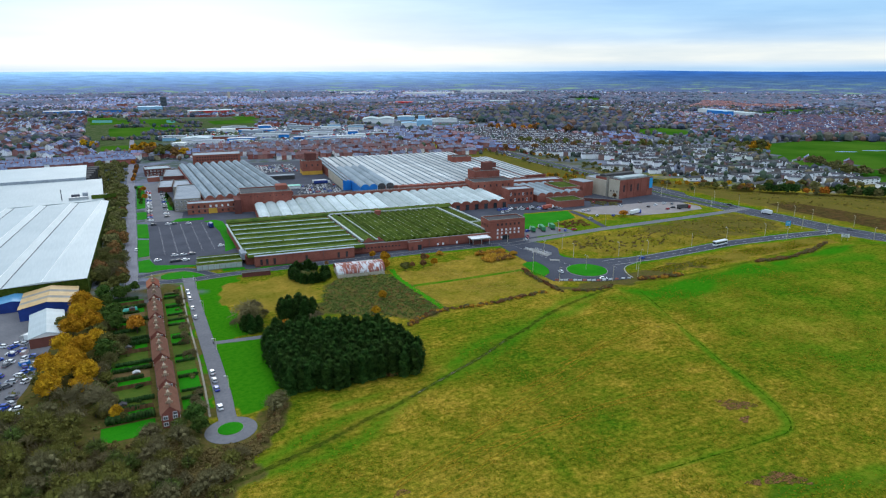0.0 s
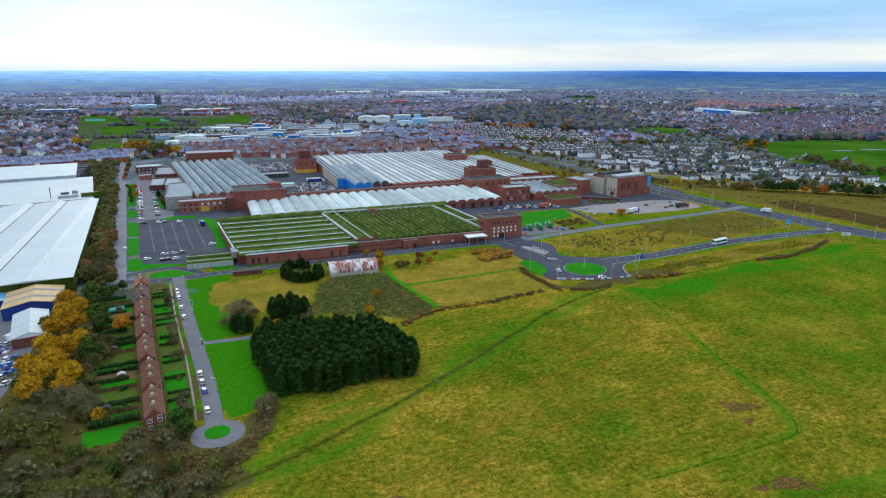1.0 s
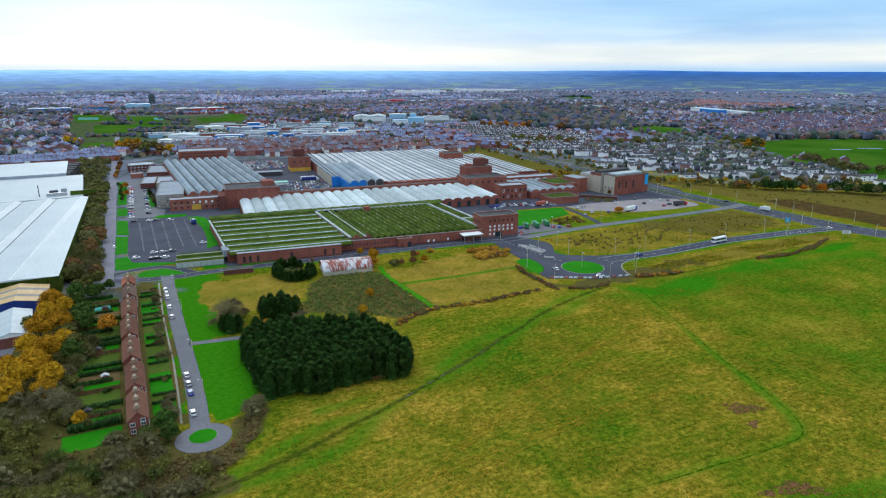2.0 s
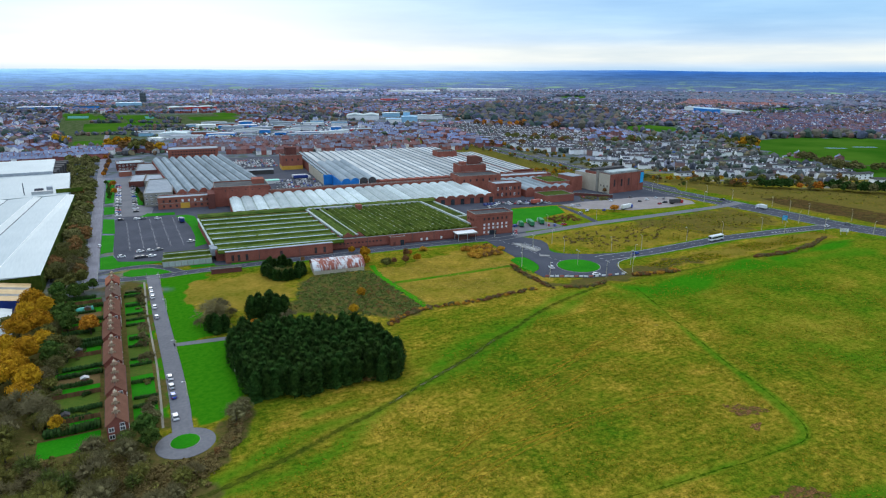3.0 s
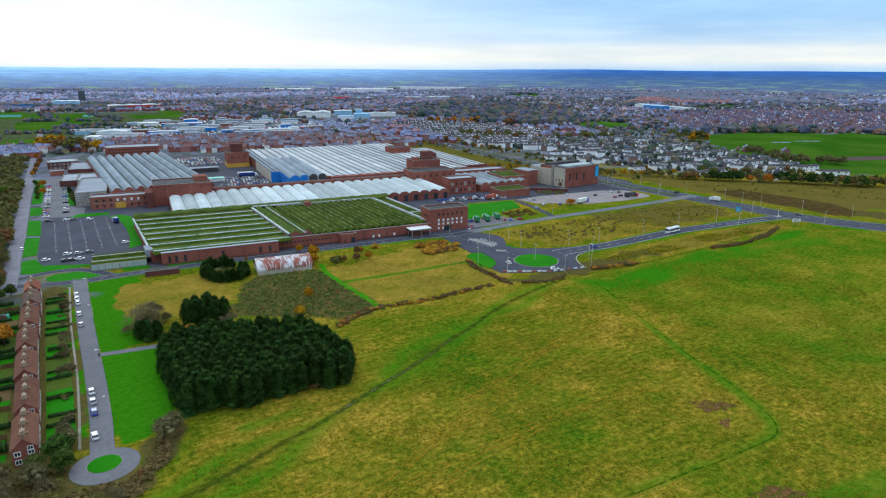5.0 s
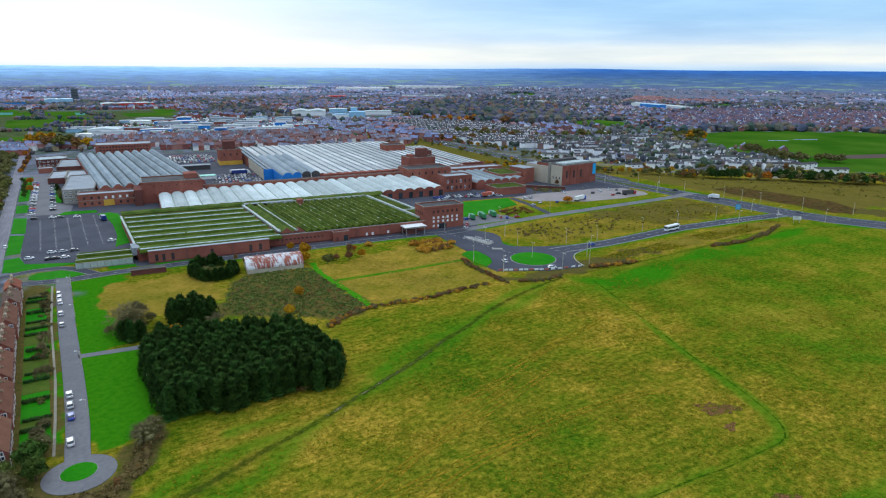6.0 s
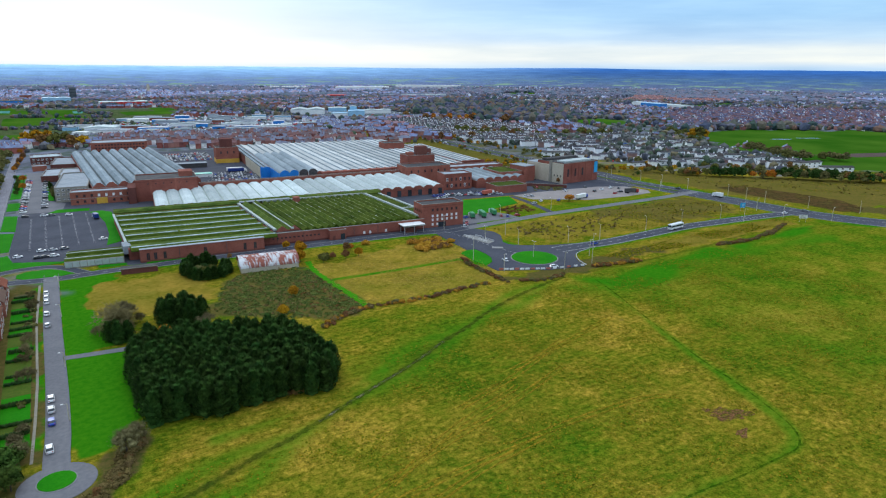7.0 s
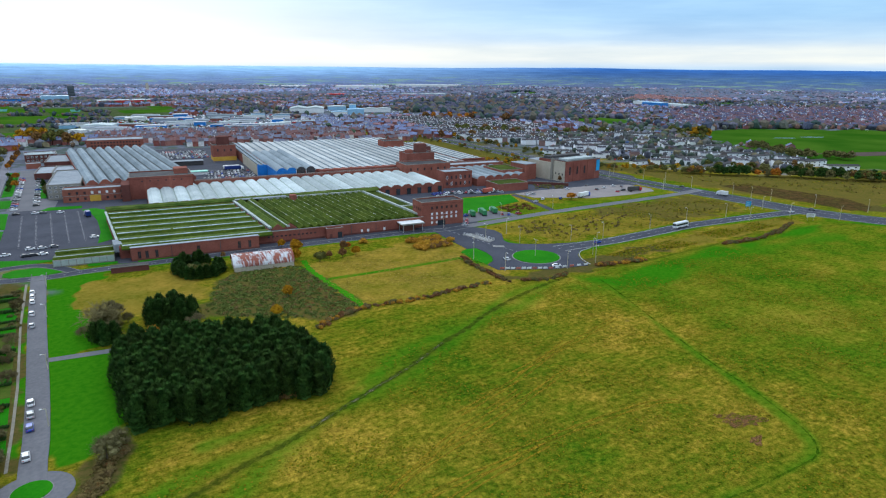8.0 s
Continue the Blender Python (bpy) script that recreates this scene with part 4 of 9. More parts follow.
# long white vaulted hall
e = hall("vaulted_hall", 14, 100.2, 212, 164, 5.6, "long brick hall under white vaulted roof bays")
bays(e, 14.2, 211.8, 99.9, 163.5, 5.6, 24, 1.8, "mansard", ("white_sheet", "brick", "pale_valley"))
for i in range(6):
    part("door", boxes((166.5 + i * 8.2, 99.84, 0, 169.5 + i * 8.2, 100.16, 4.4)), M["glass"], e, "dark tall doorway")
e = block("spine_wall", 46, 165, 204, 169, 8.6, "long low red brick spine building", top="flat_roof", parapet=0.4)

# north hall
NH = FAC @ pose(-23, 172, 0, 0, 0, 7.5)
e = hall("north_hall", 0, 0, 72, 205, 9.0, "large brick hall with grey vaulted asbestos bays", m=NH)
bays(e, 0.3, 71.7, 0.5, 204.5, 9.0, 9, 3.0, "hump", ("asbestos", "brick", "glazing"))
e = block("front_range", -36, 160, 4, 172, 8.6, "two-storey brick front with white windows", top="flat_roof")
for i in range(8):
    window(e, -32 + i * 4.4, 159.97, 5.0, 1.5, 1.8, 0.0, "board" if 2 < i < 7 else "dark")
    if i not in (3, 4):
        window(e, -32 + i * 4.4, 159.97, 1.2, 1.5, 1.8, 0.0, "dark")
part("shutter", boxes((-20.5, 159.7, 0, -14, 160.05, 4.2)), M["yellow_paint"], e, "bright yellow roller door")
part("string_course", boxes((-36.05, 159.85, 4.1, 4, 160.0, 4.4)), M["coping"], e)
e = block("stair_block", 4.2, 155, 44, 182, 15.0, "tall red brick block with a flat roof", top="dark_roof")
part("stair_head", boxes((33, 166, 14, 42, 176, 18)), M["brick"], e)
part("low_wing", boxes((-1, 150, -0.4, 4.1, 170, 11)), M["brick_dark"], e)
for i in range(6):
    window(e, 12 + i * 5.0, 154.97, 11.6, 1.0, 0.9, 0.0, "dark")
part("string_course", boxes((4.1, 154.9, 13.4, 44.1, 155.0, 13.7)), M["brick_dark"], e)
part("shallow_pier", boxes((13, 154.75, 0, 14.4, 155.0, 15.0)), M["brick"], e)
part("shallow_pier", boxes((29, 154.75, 0, 30.4, 155.0, 15.0)), M["brick"], e)
e = block("concrete_annexe", -46, 174, -26, 244, 10.2, "grey concrete annexe with rows of windows", "concrete", "flat_roof")
for z in (1.5, 4.8, 7.6):
    for i in range(6):
        window(e, -44 + i * 3.2, 173.97, z, 1.8, 1.5)
    for i in range(14):
        window(e, -46.03, 178 + i * 4.6, z, 1.8, 1.5, -90)
block("flat_annexe", -50, 250, -28, 290, 7.5, "low concrete and brick annexe", "concrete", "flat_roof")
block("brick_stores", -62, 320, -40, 372, 7.0, "dark brick stores with pale flat roofs", "brick_dark", "flat_roof")
block("brick_stores", -64, 268, -52, 310, 5.0, "low dark brick stores", "brick_dark", "flat_roof")
e = block("brick_offices", 34, 738, 60, 764, 7.5, "two-storey dark brick offices with pale roofs", "brick_dark", "flat_roof", m=pose(0, 0, 0))
for i in range(7):
    window(e, 36.5 + i * 3.5, 737.97, 4.6, 1.8, 1.6)
    window(e, 36.5 + i * 3.5, 737.97, 1.3, 1.8, 1.6)
part("roof_light", boxes((37, 742, 6.8, 57, 745, 7.9), (37, 752, 6.8, 57, 755, 7.9)), M["white_sheet"], e, "white roof lights")
block("pale_annexe", 34, 699, 45, 712, 4.5, "low brick annexe with pale flat roof", "brick", "flat_roof", m=pose(0, 0, 0))
e = block("north_offices", -36, 440, 18, 470, 12.0, "long brick office range with white bands", "brick", "flat_roof")
for z in (2, 5.4, 8.6):
    for i in range(16):
        window(e, -31 + i * 3.0, 439.97, z, 1.8, 1.6, 0.0, "dark")

# chimney block with the yellow base
e = block("chimney_block", 76, 324, 97, 344, 15.0, "square brick tower on a yellow painted base", "brick", "dark_roof")
part("base_band", boxes((75.8, 323.8, 0, 97.2, 324, 4.0), (75.8, 324, 0, 76, 344, 4.0)), M["yellow_paint"], e, "yellow painted base")
part("tank_house", boxes((81, 329, 14, 92, 340, 22.5)), M["brick_dark"], e, "dark brick tank house")
for i in range(3):
    window(e, 80.5 + i * 6, 323.97, 9, 1.4, 2.4, 0.0, "dark")

# great south hall
e = hall("south_hall", 107.6, 182, 272, 392, 8.5, "vast hall with pale grey ridged roof bays")
bays(e, 107.8, 122.9, 182.3, 300, 8.5, 2, 3.0, "vault", ("asbestos", "blue_clad", "glazing"))
bays(e, 122.9, 138, 182.3, 300, 8.5, 2, 3.2, "vault", ("asbestos", "dark_roof", "glazing"))
bays(e, 138.2, 271.7, 182.3, 391.6, 8.5, 19, 0.9, "saw", ("grey_sheet", "brick", "asbestos"))
bays(e, 107.8, 138, 300.2, 391.6, 8.5, 4, 1.2, "saw", ("grey_sheet", "brick", "asbestos"))
part("blue_side", boxes((107.3, 182, 0, 107.58, 221.5, 8.9)), M["blue_clad"], e, "bright blue side cladding")
part("blue_front", boxes((107.3, 181.7, 0, 122.4, 181.98, 9.5)), M["blue_clad"], e, "bright blue front cladding")
for i in range(2):
    part("dark_arch", boxes((122.8 + i * 7.8, 181.6, 0, 129.6 + i * 7.8, 181.97, 9.2)), M["dark_roof"], e, "dark arched doorway")
    part("arch_rim", boxes((122.5 + i * 7.8, 181.5, 0, 122.78 + i * 7.8, 181.99, 9.4)), M["white_paint"], e, "white painted edge")
w_ = hall("south_hall_wing", 99.6, 222, 107.5, 392, 8.5, "narrow hall with one grey vaulted bay")
bays(w_, 99.8, 107.4, 222.3, 391.6, 8.5, 2, 1.0, "saw", ("asbestos", "blue_clad", "glazing"))
part("cream_side", boxes((99.3, 222, 0, 99.58, 300, 8.9)), M["cream"], w_, "pale cream side cladding")
part("blue_front", boxes((99.3, 221.7, 0, 107.28, 221.98, 9.0)), M["blue_clad"], w_, "bright blue front cladding")
part("roof_wall", boxes((140, 176, 0, 204, 181.5, 9.0)), M["brick"], e)
e = block("winding_block", 203, 150, 242, 172, 13.0, "large plain brick block with flat roof", top="dark_roof")
for i in range(6):
    window(e, 207 + i * 6, 149.97, 8, 1.4, 2.2, 0.0, "dark")
e = block("water_tower_block", 213, 172.5, 238, 190, 19.0, "stepped brick tower base with flat roof", top="dark_roof")
part("tank", boxes((225, 180, 18, 234, 187, 25.5)), M["brick_dark"], e, "dark brick tank house")
part("lift_head", boxes((214, 174, 18, 219, 180, 21.5)), M["brick"], e)
e = block("switch_house", 217.5, 110, 241, 124, 12.4, "square brick switch house with dark windows")
for z in (2.0, 6.8):
    for i in range(6):
        window(e, 219.8 + i * 3.8, 109.97, z, 1.5, 2.6, 0.0, "dark" if (i + int(z)) % 3 else "white")
e = hall("small_vaulted_hall", 244.5, 108, 290, 160, 5.6, "brick hall with small grey vaulted bays")
bays(e, 244.8, 289.7, 108.2, 159.6, 5.6, 6, 2.4, "vault", ("asbestos", "brick", "glazing"))
block("lodge", 248, 82, 274, 100, 5.6, "low brick lodge with mossy roof", "brick", "moss_and_shade", parapet=0.3)
e = block("mossy_block", 271, 118, 292, 146, 9.5, "brick block with dark green mossy roof", "brick", "moss_and_shade", parapet=0.3)
block("low_range", 242, 162, 300, 176, 9.0, "brick range with pale flat roof", "brick", "flat_roof")
e = hall("east_hall", 272.4, 188, 296, 330, 8.8, "brick hall with pale ridged roof bays")
bays(e, 272.7, 295.7, 188.3, 329.6, 8.8, 4, 0.8, "saw", ("grey_sheet", "brick", "asbestos"))
part("parapet", boxes((272.4, 187.6, 8.8, 296, 187.98, 9.8)), M["brick"], e)
block("stair_tower", 262, 250, 270, 262, 14.0, "square dark brick tower over the hall roofs", "brick_dark", "dark_roof")
block("boiler_house", 240, 300, 262, 318, 15.0, "square red brick boiler house", "brick", "dark_roof")

# engine house beside the main road: brick front, cream west side, lower wings behind
PH = pose(392.75, 409.2, 0, 0, 0, 2.5)
e = empty("engine_house", PH, "brick engine house with pale rendered side", "building")
part("wall", boxes((0, 0, -0.4, 41, 30, 16.5)), M["brick"], e)
part("side_wall", boxes((-0.2, 0.3, -0.4, -0.01, 13.0, 16.3)), M["cream"], e, "pale cream rendered wall")
part("corner_pier", boxes((-1.6, 13.1, -0.4, -0.02, 15.0, 18.0)), M["concrete"], e)
part("rear_wing", boxes((-1.0, 15.2, -0.4, -0.02, 29.9, 14.4), (-1.0, 30.1, -0.4, 24, 42, 14.4)), M["cream"], e, "pale cream lower wing")
part("roof", boxes((-1.0, 30.2, 14.4, 24, 42, 14.7)), M["flat_roof"], e)
part("west_wing", boxes((-19, 26, -0.4, -7, 44, 12.6)), M["brick"], e)
part("roof", boxes((-19.2, 25.8, 12.6, -6.8, 44.2, 12.95)), M["flat_roof"], e)
part("roof", boxes((0.3, 0.3, 16.5, 40.7, 29.7, 16.8)), M["dark_roof"], e)
part("roof_light", boxes((4, 3, 16.8, 36, 12, 17.9)), M["white_sheet"], e, "pale ridge glazing")
part("roof_light", boxes((2, 20, 16.8, 38, 27, 18.4)), M["dark_roof"], e, "dark ridge roof")
part("coping", boxes((-0.2, -0.2, 16.5, 41.2, 0.28, 16.95)), M["coping"], e)
for i in range(3):
    window(e, 5.2 + i * 8.6, -0.03, 5.5, 1.9, 6.4, 0.0, "dark")
for i in range(4):
    part("shallow_pier", boxes((9.0 + i * 8.4, -0.3, -0.4, 10.0 + i * 8.4, -0.01, 15.8)), M["brick"], e)
part("banner", boxes((36.4, -0.34, 6.5, 40.4, -0.2, 15.6)), M["banner_blue"], e, "tall light blue banner")
for i in range(3):
    part("vent", boxes((-0.3, 2.4 + i * 3.6, 5.2, -0.2, 3.4 + i * 3.6, 6.8)), M["glass"], e)
e = empty("yard_wall", None, "low dark brick wall round a yard", "wall")
bm = bmesh.new()
ribbon(bm, smoothed([(358, 422), (371, 408), (383, 395)], 2), -0.2, 0.2, -0.3, 2.4)
part("brickwork", bm, M["brick_dark"], e)
bm = bmesh.new()
ribbon(bm, smoothed([(358, 422), (371, 408), (383, 395)], 2), -0.3, 0.3, 2.4, 2.6)
part("coping", bm, M["coping"], e)

# low mossy lean-to beside the car park
e = empty("lean_to", FAC, "low lean-to with mossy roof and concrete front", "shed")
part("wall", boxes((-28, 3.5, -0.4, -3.3, 4.0, 3.2), (-28, 4, -0.4, -27.6, 24, 3.2)), M["concrete"], e)
bays(e, -28, -3.3, 4.2, 24, 3.0, 2, 1.0, "tooth", ("moss_and_shade", "moss_and_shade", "moss_and_shade"), "x")
part("ridge", boxes((-28, 6.6, 3.95, -3.3, 7.3, 4.1), (-28, 16.5, 3.95, -3.3, 17.2, 4.1)), M["gutter_pale"], e, "pale ridge strip")
for i in range(8):
    part("panel", boxes((-27.8 + i * 3.06, 3.38, 0.5, -25.0 + i * 3.06, 3.5, 3.0)), M["pale_valley"], e)

# ---------------------------------------------------------------- trees and hedges
RNG = np.random.default_rng(7)
ICO_V, ICO_F = [], []


def ico():
    if not ICO_V:
        bm = bmesh.new()
        bmesh.ops.create_icosphere(bm, subdivisions=2, radius=1.0)
        ICO_V.append(np.array([v.co[:] for v in bm.verts]))
        ICO_F.append(np.array([[v.index for v in f.verts] for f in bm.faces]))
        bm.free()
        bm = bmesh.new()
        bmesh.ops.create_icosphere(bm, subdivisions=1, radius=1.0)
        ICO_V.append(np.array([v.co[:] for v in bm.verts]))
        ICO_F.append(np.array([[v.index for v in f.verts] for f in bm.faces]))
        bm.free()
    return ICO_V, ICO_F


def blobs(centres, radii, level=1, rough=0.22, rng=RNG):
    """Uneven leaf masses as one vertex and face array."""
    V, F = ico()
    V, F = V[level], F[level]
    n = len(centres)
    k = 1 + rough * rng.standard_normal((n, len(V), 1))
    v = V[None] * k * np.asarray(radii)[:, None, :] + np.asarray(centres)[:, None, :]
    f = F[None] + (np.arange(n) * len(V))[:, None, None]
    return v.reshape(-1, 3), f.reshape(-1, 3)


def leaves(points, normals, size, rng=RNG):
    """A bent four-sided spray of leaf at each point."""
    n = len(points)
    a = np.cross(normals, rng.standard_normal((n, 3)))
    a /= np.linalg.norm(a, axis=1, keepdims=True) + 1e-9
    b = np.cross(normals, a)
    s = size * rng.uniform(0.6, 1.4, (n, 1))
    t = s * rng.uniform(0.5, 1.0, (n, 1))
    lift = normals * s * rng.uniform(-0.3, 0.5, (n, 1))
    v = np.stack([points - a * s, points - b * t + lift * 0.3, points + a * s + lift, points + b * t], 1)
    f = np.arange(4 * n).reshape(n, 4)
    return v.reshape(-1, 3), f


def merge(*sets):
    vs, fs, o = [], [], 0
    for v, f in sets:
        vs.append(v)
        fs += (np.asarray(f) + o).tolist()
        o += len(v)
    return np.concatenate(vs).tolist(), fs


def mesh_of(name, v, f, material):
    me = bpy.data.meshes.new(name)
    me.from_pydata(v, [], f)
    me.materials.append(material)
    return me


def clump_crown(clumps, per, size, seed, core=0.8, level=1):
    """Leaf masses with loose sprays round them. clumps: rows x, y, z, rx, ry, rz."""
    rng = np.random.default_rng(seed)
    c = np.asarray(clumps, float)
    sets = [blobs(c[:, :3], c[:, 3:] * core, level, 0.20, rng)]
    d = rng.standard_normal((len(c), per, 3))
    d /= np.linalg.norm(d, axis=2, keepdims=True)
    d[..., 2] = np.where(d[..., 2] < -0.4, -d[..., 2], d[..., 2])
    p = c[:, None, :3] + d * c[:, None, 3:] * rng.uniform(0.75, 1.12, (len(c), per, 1))
    nn = d + 0.6 * rng.standard_normal(d.shape)
    nn /= np.linalg.norm(nn, axis=2, keepdims=True)
    sets.append(leaves(p.reshape(-1, 3), nn.reshape(-1, 3), size, rng))
    return merge(*sets)


def trunk_mesh(h, r, limbs, seed, name="trunk"):
    rng = random.Random(seed)
    bm = bmesh.new()
    tube(bm, (0, 0, -0.3), (0, 0, h * 0.5), r, r * 0.7, 6)
    tube(bm, (0, 0, h * 0.5), (rng.uniform(-0.4, 0.4), rng.uniform(-0.4, 0.4), h), r * 0.7, r * 0.25, 5)
    for i in range(limbs):
        t = 2 * math.pi * i / limbs + rng.uniform(-0.4, 0.4)
        z = h * rng.uniform(0.35, 0.7)
        l = h * rng.uniform(0.3, 0.45)
        tube(bm, (0, 0, z), (math.cos(t) * l, math.sin(t) * l, z + l * rng.uniform(0.5, 0.9)), r * 0.4, r * 0.1, 4)
    me = bpy.data.meshes.new(name)
    bm.to_mesh(me)
    bm.free()
    me.materials.append(M["trunk"])
    return me


def broad_clumps(h, w, seed, n=15):
    rng = np.random.default_rng(seed)
    out = []
    for i in range(n):
        t, u = 2.4 * i + rng.uniform(-0.5, 0.5), (i + 0.5) / n
        z = h * (0.36 + 0.52 * u) + rng.uniform(-0.4, 0.4)
        r = 0.5 * w * math.sin(math.pi * (0.22 + 0.70 * u)) * rng.uniform(0.55, 0.95) * 0.78
        s = w * rng.uniform(0.17, 0.26)
        out.append((r * math.cos(t), r * math.sin(t), z, s * 1.1, s * 1.1, s * 0.85))
    return out


def conifer_mesh(h, w, seed, name="crown"):
    """A dense evergreen: a tapering core set all over with upswept feathery sprays."""
    rng = np.random.default_rng(seed)
    lv = np.linspace(0.06, 0.90, 9)
    girth = 0.5 * w * np.clip(1.02 - 0.88 * np.clip((lv - 0.30) / 0.70, 0, 1) ** 1.7, 0.1, 1)
    off = rng.normal(0, 0.05 * w, (9, 2))
    core = np.stack([off[:, 0], off[:, 1], lv * h, girth * 0.86, girth * 0.86, np.full(9, h * 0.085)], 1)
    n = 820
    u = rng.beta(1.5, 1.25, n)
    g = 0.5 * w * np.clip(1.02 - 0.88 * np.clip((u - 0.30) / 0.70, 0, 1) ** 1.7, 0.08, 1)
    t = rng.uniform(0, 2 * math.pi, n)
    # sprays gather in upright ribs round the crown
    g *= 1 + 0.13 * np.sin(5 * t + 9 * u + seed) + rng.normal(0, 0.06, n)
    p = np.stack([g * np.cos(t), g * np.sin(t), h * (0.03 + 0.93 * u)], 1)
    d = np.stack([0.55 * np.cos(t), 0.55 * np.sin(t), np.full(n, 0.85)], 1) + rng.normal(0, 0.22, (n, 3))
    d /= np.linalg.norm(d, axis=1, keepdims=True)
    side = np.stack([-np.sin(t), np.cos(t), np.zeros(n)], 1) + rng.normal(0, 0.25, (n, 3))
    l, k = rng.uniform(0.55, 1.25, (n, 1)), rng.uniform(0.16, 0.32, (n, 1))
    v = np.stack([p - d * l * 0.35, p + side * k, p + d * l, p - side * k], 1).reshape(-1, 3)
    v, f = merge(blobs(core[:, :3], core[:, 3:], 1, 0.12, rng), (v, np.arange(4 * n).reshape(n, 4)))
    return mesh_of(name, v, f, M["conifer"])


def twig_crown(clumps, per, size, seed, core=0.45):
    """A leafless crown: dim inner masses under a haze of fine twigs that all point out and up."""
    rng = np.random.default_rng(seed)
    c = np.asarray(clumps, float)
    d = rng.standard_normal((len(c), per, 3))
    d[..., 2] += 0.35
    d /= np.linalg.norm(d, axis=2, keepdims=True)
    p = (c[:, None, :3] + d * c[:, None, 3:] * rng.uniform(0.35, 0.95, (len(c), per, 1))).reshape(-1, 3)
    k = p - (0, 0, 1.2)
    k = k / np.linalg.norm(k, axis=1, keepdims=True) + 0.30 * rng.standard_normal(p.shape)
    k /= np.linalg.norm(k, axis=1, keepdims=True)
    s_ = np.cross(k, rng.standard_normal(p.shape))
    s_ *= size * rng.uniform(0.07, 0.15, (len(p), 1)) / (np.linalg.norm(s_, axis=1, keepdims=True) + 1e-9)
    l = size * rng.uniform(1.0, 2.3, (len(p), 1))
    v = np.stack([p - s_, p + s_, p + k * l], 1).reshape(-1, 3)
    return merge(blobs(c[:, :3], c[:, 3:] * core, 1, 0.25, rng), (v, np.arange(len(v)).reshape(-1, 3)))


def twiggy(material, h, w, seeds, n=26, per=86, size=0.60, core=0.38):
    out = []
    for sd in seeds:
        v, f = twig_crown(broad_clumps(h, w, sd, n), per, size, sd, core)
        out.append(mesh_of("crown", v, f, M[material]))
    return out


def bare_mesh(h, w, seed, material, name="branches", twigs=520):
    """A leafless crown: limbs that fork, and a haze of fine twigs at their ends."""
    rng = random.Random(seed)
    bm = bmesh.new()
    tips = []

    def grow(p, d, l, r, depth):
        q = p + d * l
        tube(bm, p, q, r, r * 0.6, 3 if depth else 5)
        if depth >= 3:
            tips.append((q, d))
            return
        for _ in range(3 if depth else 5):
            k = Vector((rng.gauss(0, 1), rng.gauss(0, 1), rng.gauss(0.25, 0.6))).normalized()
            grow(q, (d * 0.55 + k * 0.75).normalized(), l * rng.uniform(0.55, 0.8), r * 0.55, depth + 1)

    grow(Vector((0, 0, -0.2)), Vector((0, 0, 1)), h * 0.32, 0.03 * h, 0)
    bmesh.ops.scale(bm, vec=(w / h, w / h, 1), verts=bm.verts[:])
    for i in range(twigs):
        q, d = tips[i % len(tips)]
        q = Vector((q.x * w / h, q.y * w / h, q.z)) + Vector((rng.gauss(0, 0.4), rng.gauss(0, 0.4), rng.gauss(0, 0.3)))
        k = (d + Vector((rng.gauss(0, 0.8), rng.gauss(0, 0.8), rng.gauss(0.1, 0.6)))).normalized()
        s = k.orthogonal().normalized() * rng.uniform(0.07, 0.15)
        l = rng.uniform(0.8, 1.9)
        bm.faces.new([bm.verts.new(x) for x in (q - s, q + s, q + k * l)])
    me = bpy.data.meshes.new(name)
    bm.to_mesh(me)
    bm.free()
    me.materials.append(material)
    return me


TREES = {}


def tree_kind(key, trunk, crowns, label, category="tree"):
    TREES[key] = (trunk, crowns, label, category)


def plant(key, x, y, s=1.0, turn=None, i=None, sz=None, name=None, group=""):
    trunk, crowns, label, category = TREES[key]
    e = empty(name or category.replace(" ", "_"), None, label, category, group)
    e.matrix_world = Matrix.LocRotScale((x, y, 0), Euler((0, 0, random.uniform(0, 6.28) if turn is None else turn)), (s, s, sz or s))
    if trunk is not None:
        new("trunk", trunk).parent = e
    new("crown", crowns[random.randrange(len(crowns)) if i is None else i]).parent = e
    return e


def grove(name, items, label):
    """Far trees too many to count, joined. items: kind, x, y, size."""
    verts, faces, index, mats, o = [], [], [], [], 0
    for key, x, y, s in items:
        me = TREES[key][1][random.randrange(len(TREES[key][1]))]
        v = np.empty(3 * len(me.vertices), np.float32)
        me.vertices.foreach_get("co", v)
        v = v.reshape(-1, 3) * s
        t = random.uniform(0, 6.28)
        c_, s_ = math.cos(t), math.sin(t)
        verts.append(np.stack([v[:, 0] * c_ - v[:, 1] * s_ + x, v[:, 0] * s_ + v[:, 1] * c_ + y, v[:, 2]], 1))
        if me.materials[0] not in mats:
            mats.append(me.materials[0])
        faces += [tuple(i + o for i in p.vertices) for p in me.polygons]
        index += [mats.index(me.materials[0])] * len(me.polygons)
        o += len(v)
    return tagged(raw(name, np.concatenate(verts).tolist(), faces, mats, index), label, "trees", kind="stuff")


def broad(material, h, w, seeds, per=60, size=0.45, n=15, core=0.66):
    out = []
    for s in seeds:
        v, f = clump_crown(broad_clumps(h, w, s, n), per, size, s, core)
        out.append(mesh_of("crown", v, f, M[material]))
    return out


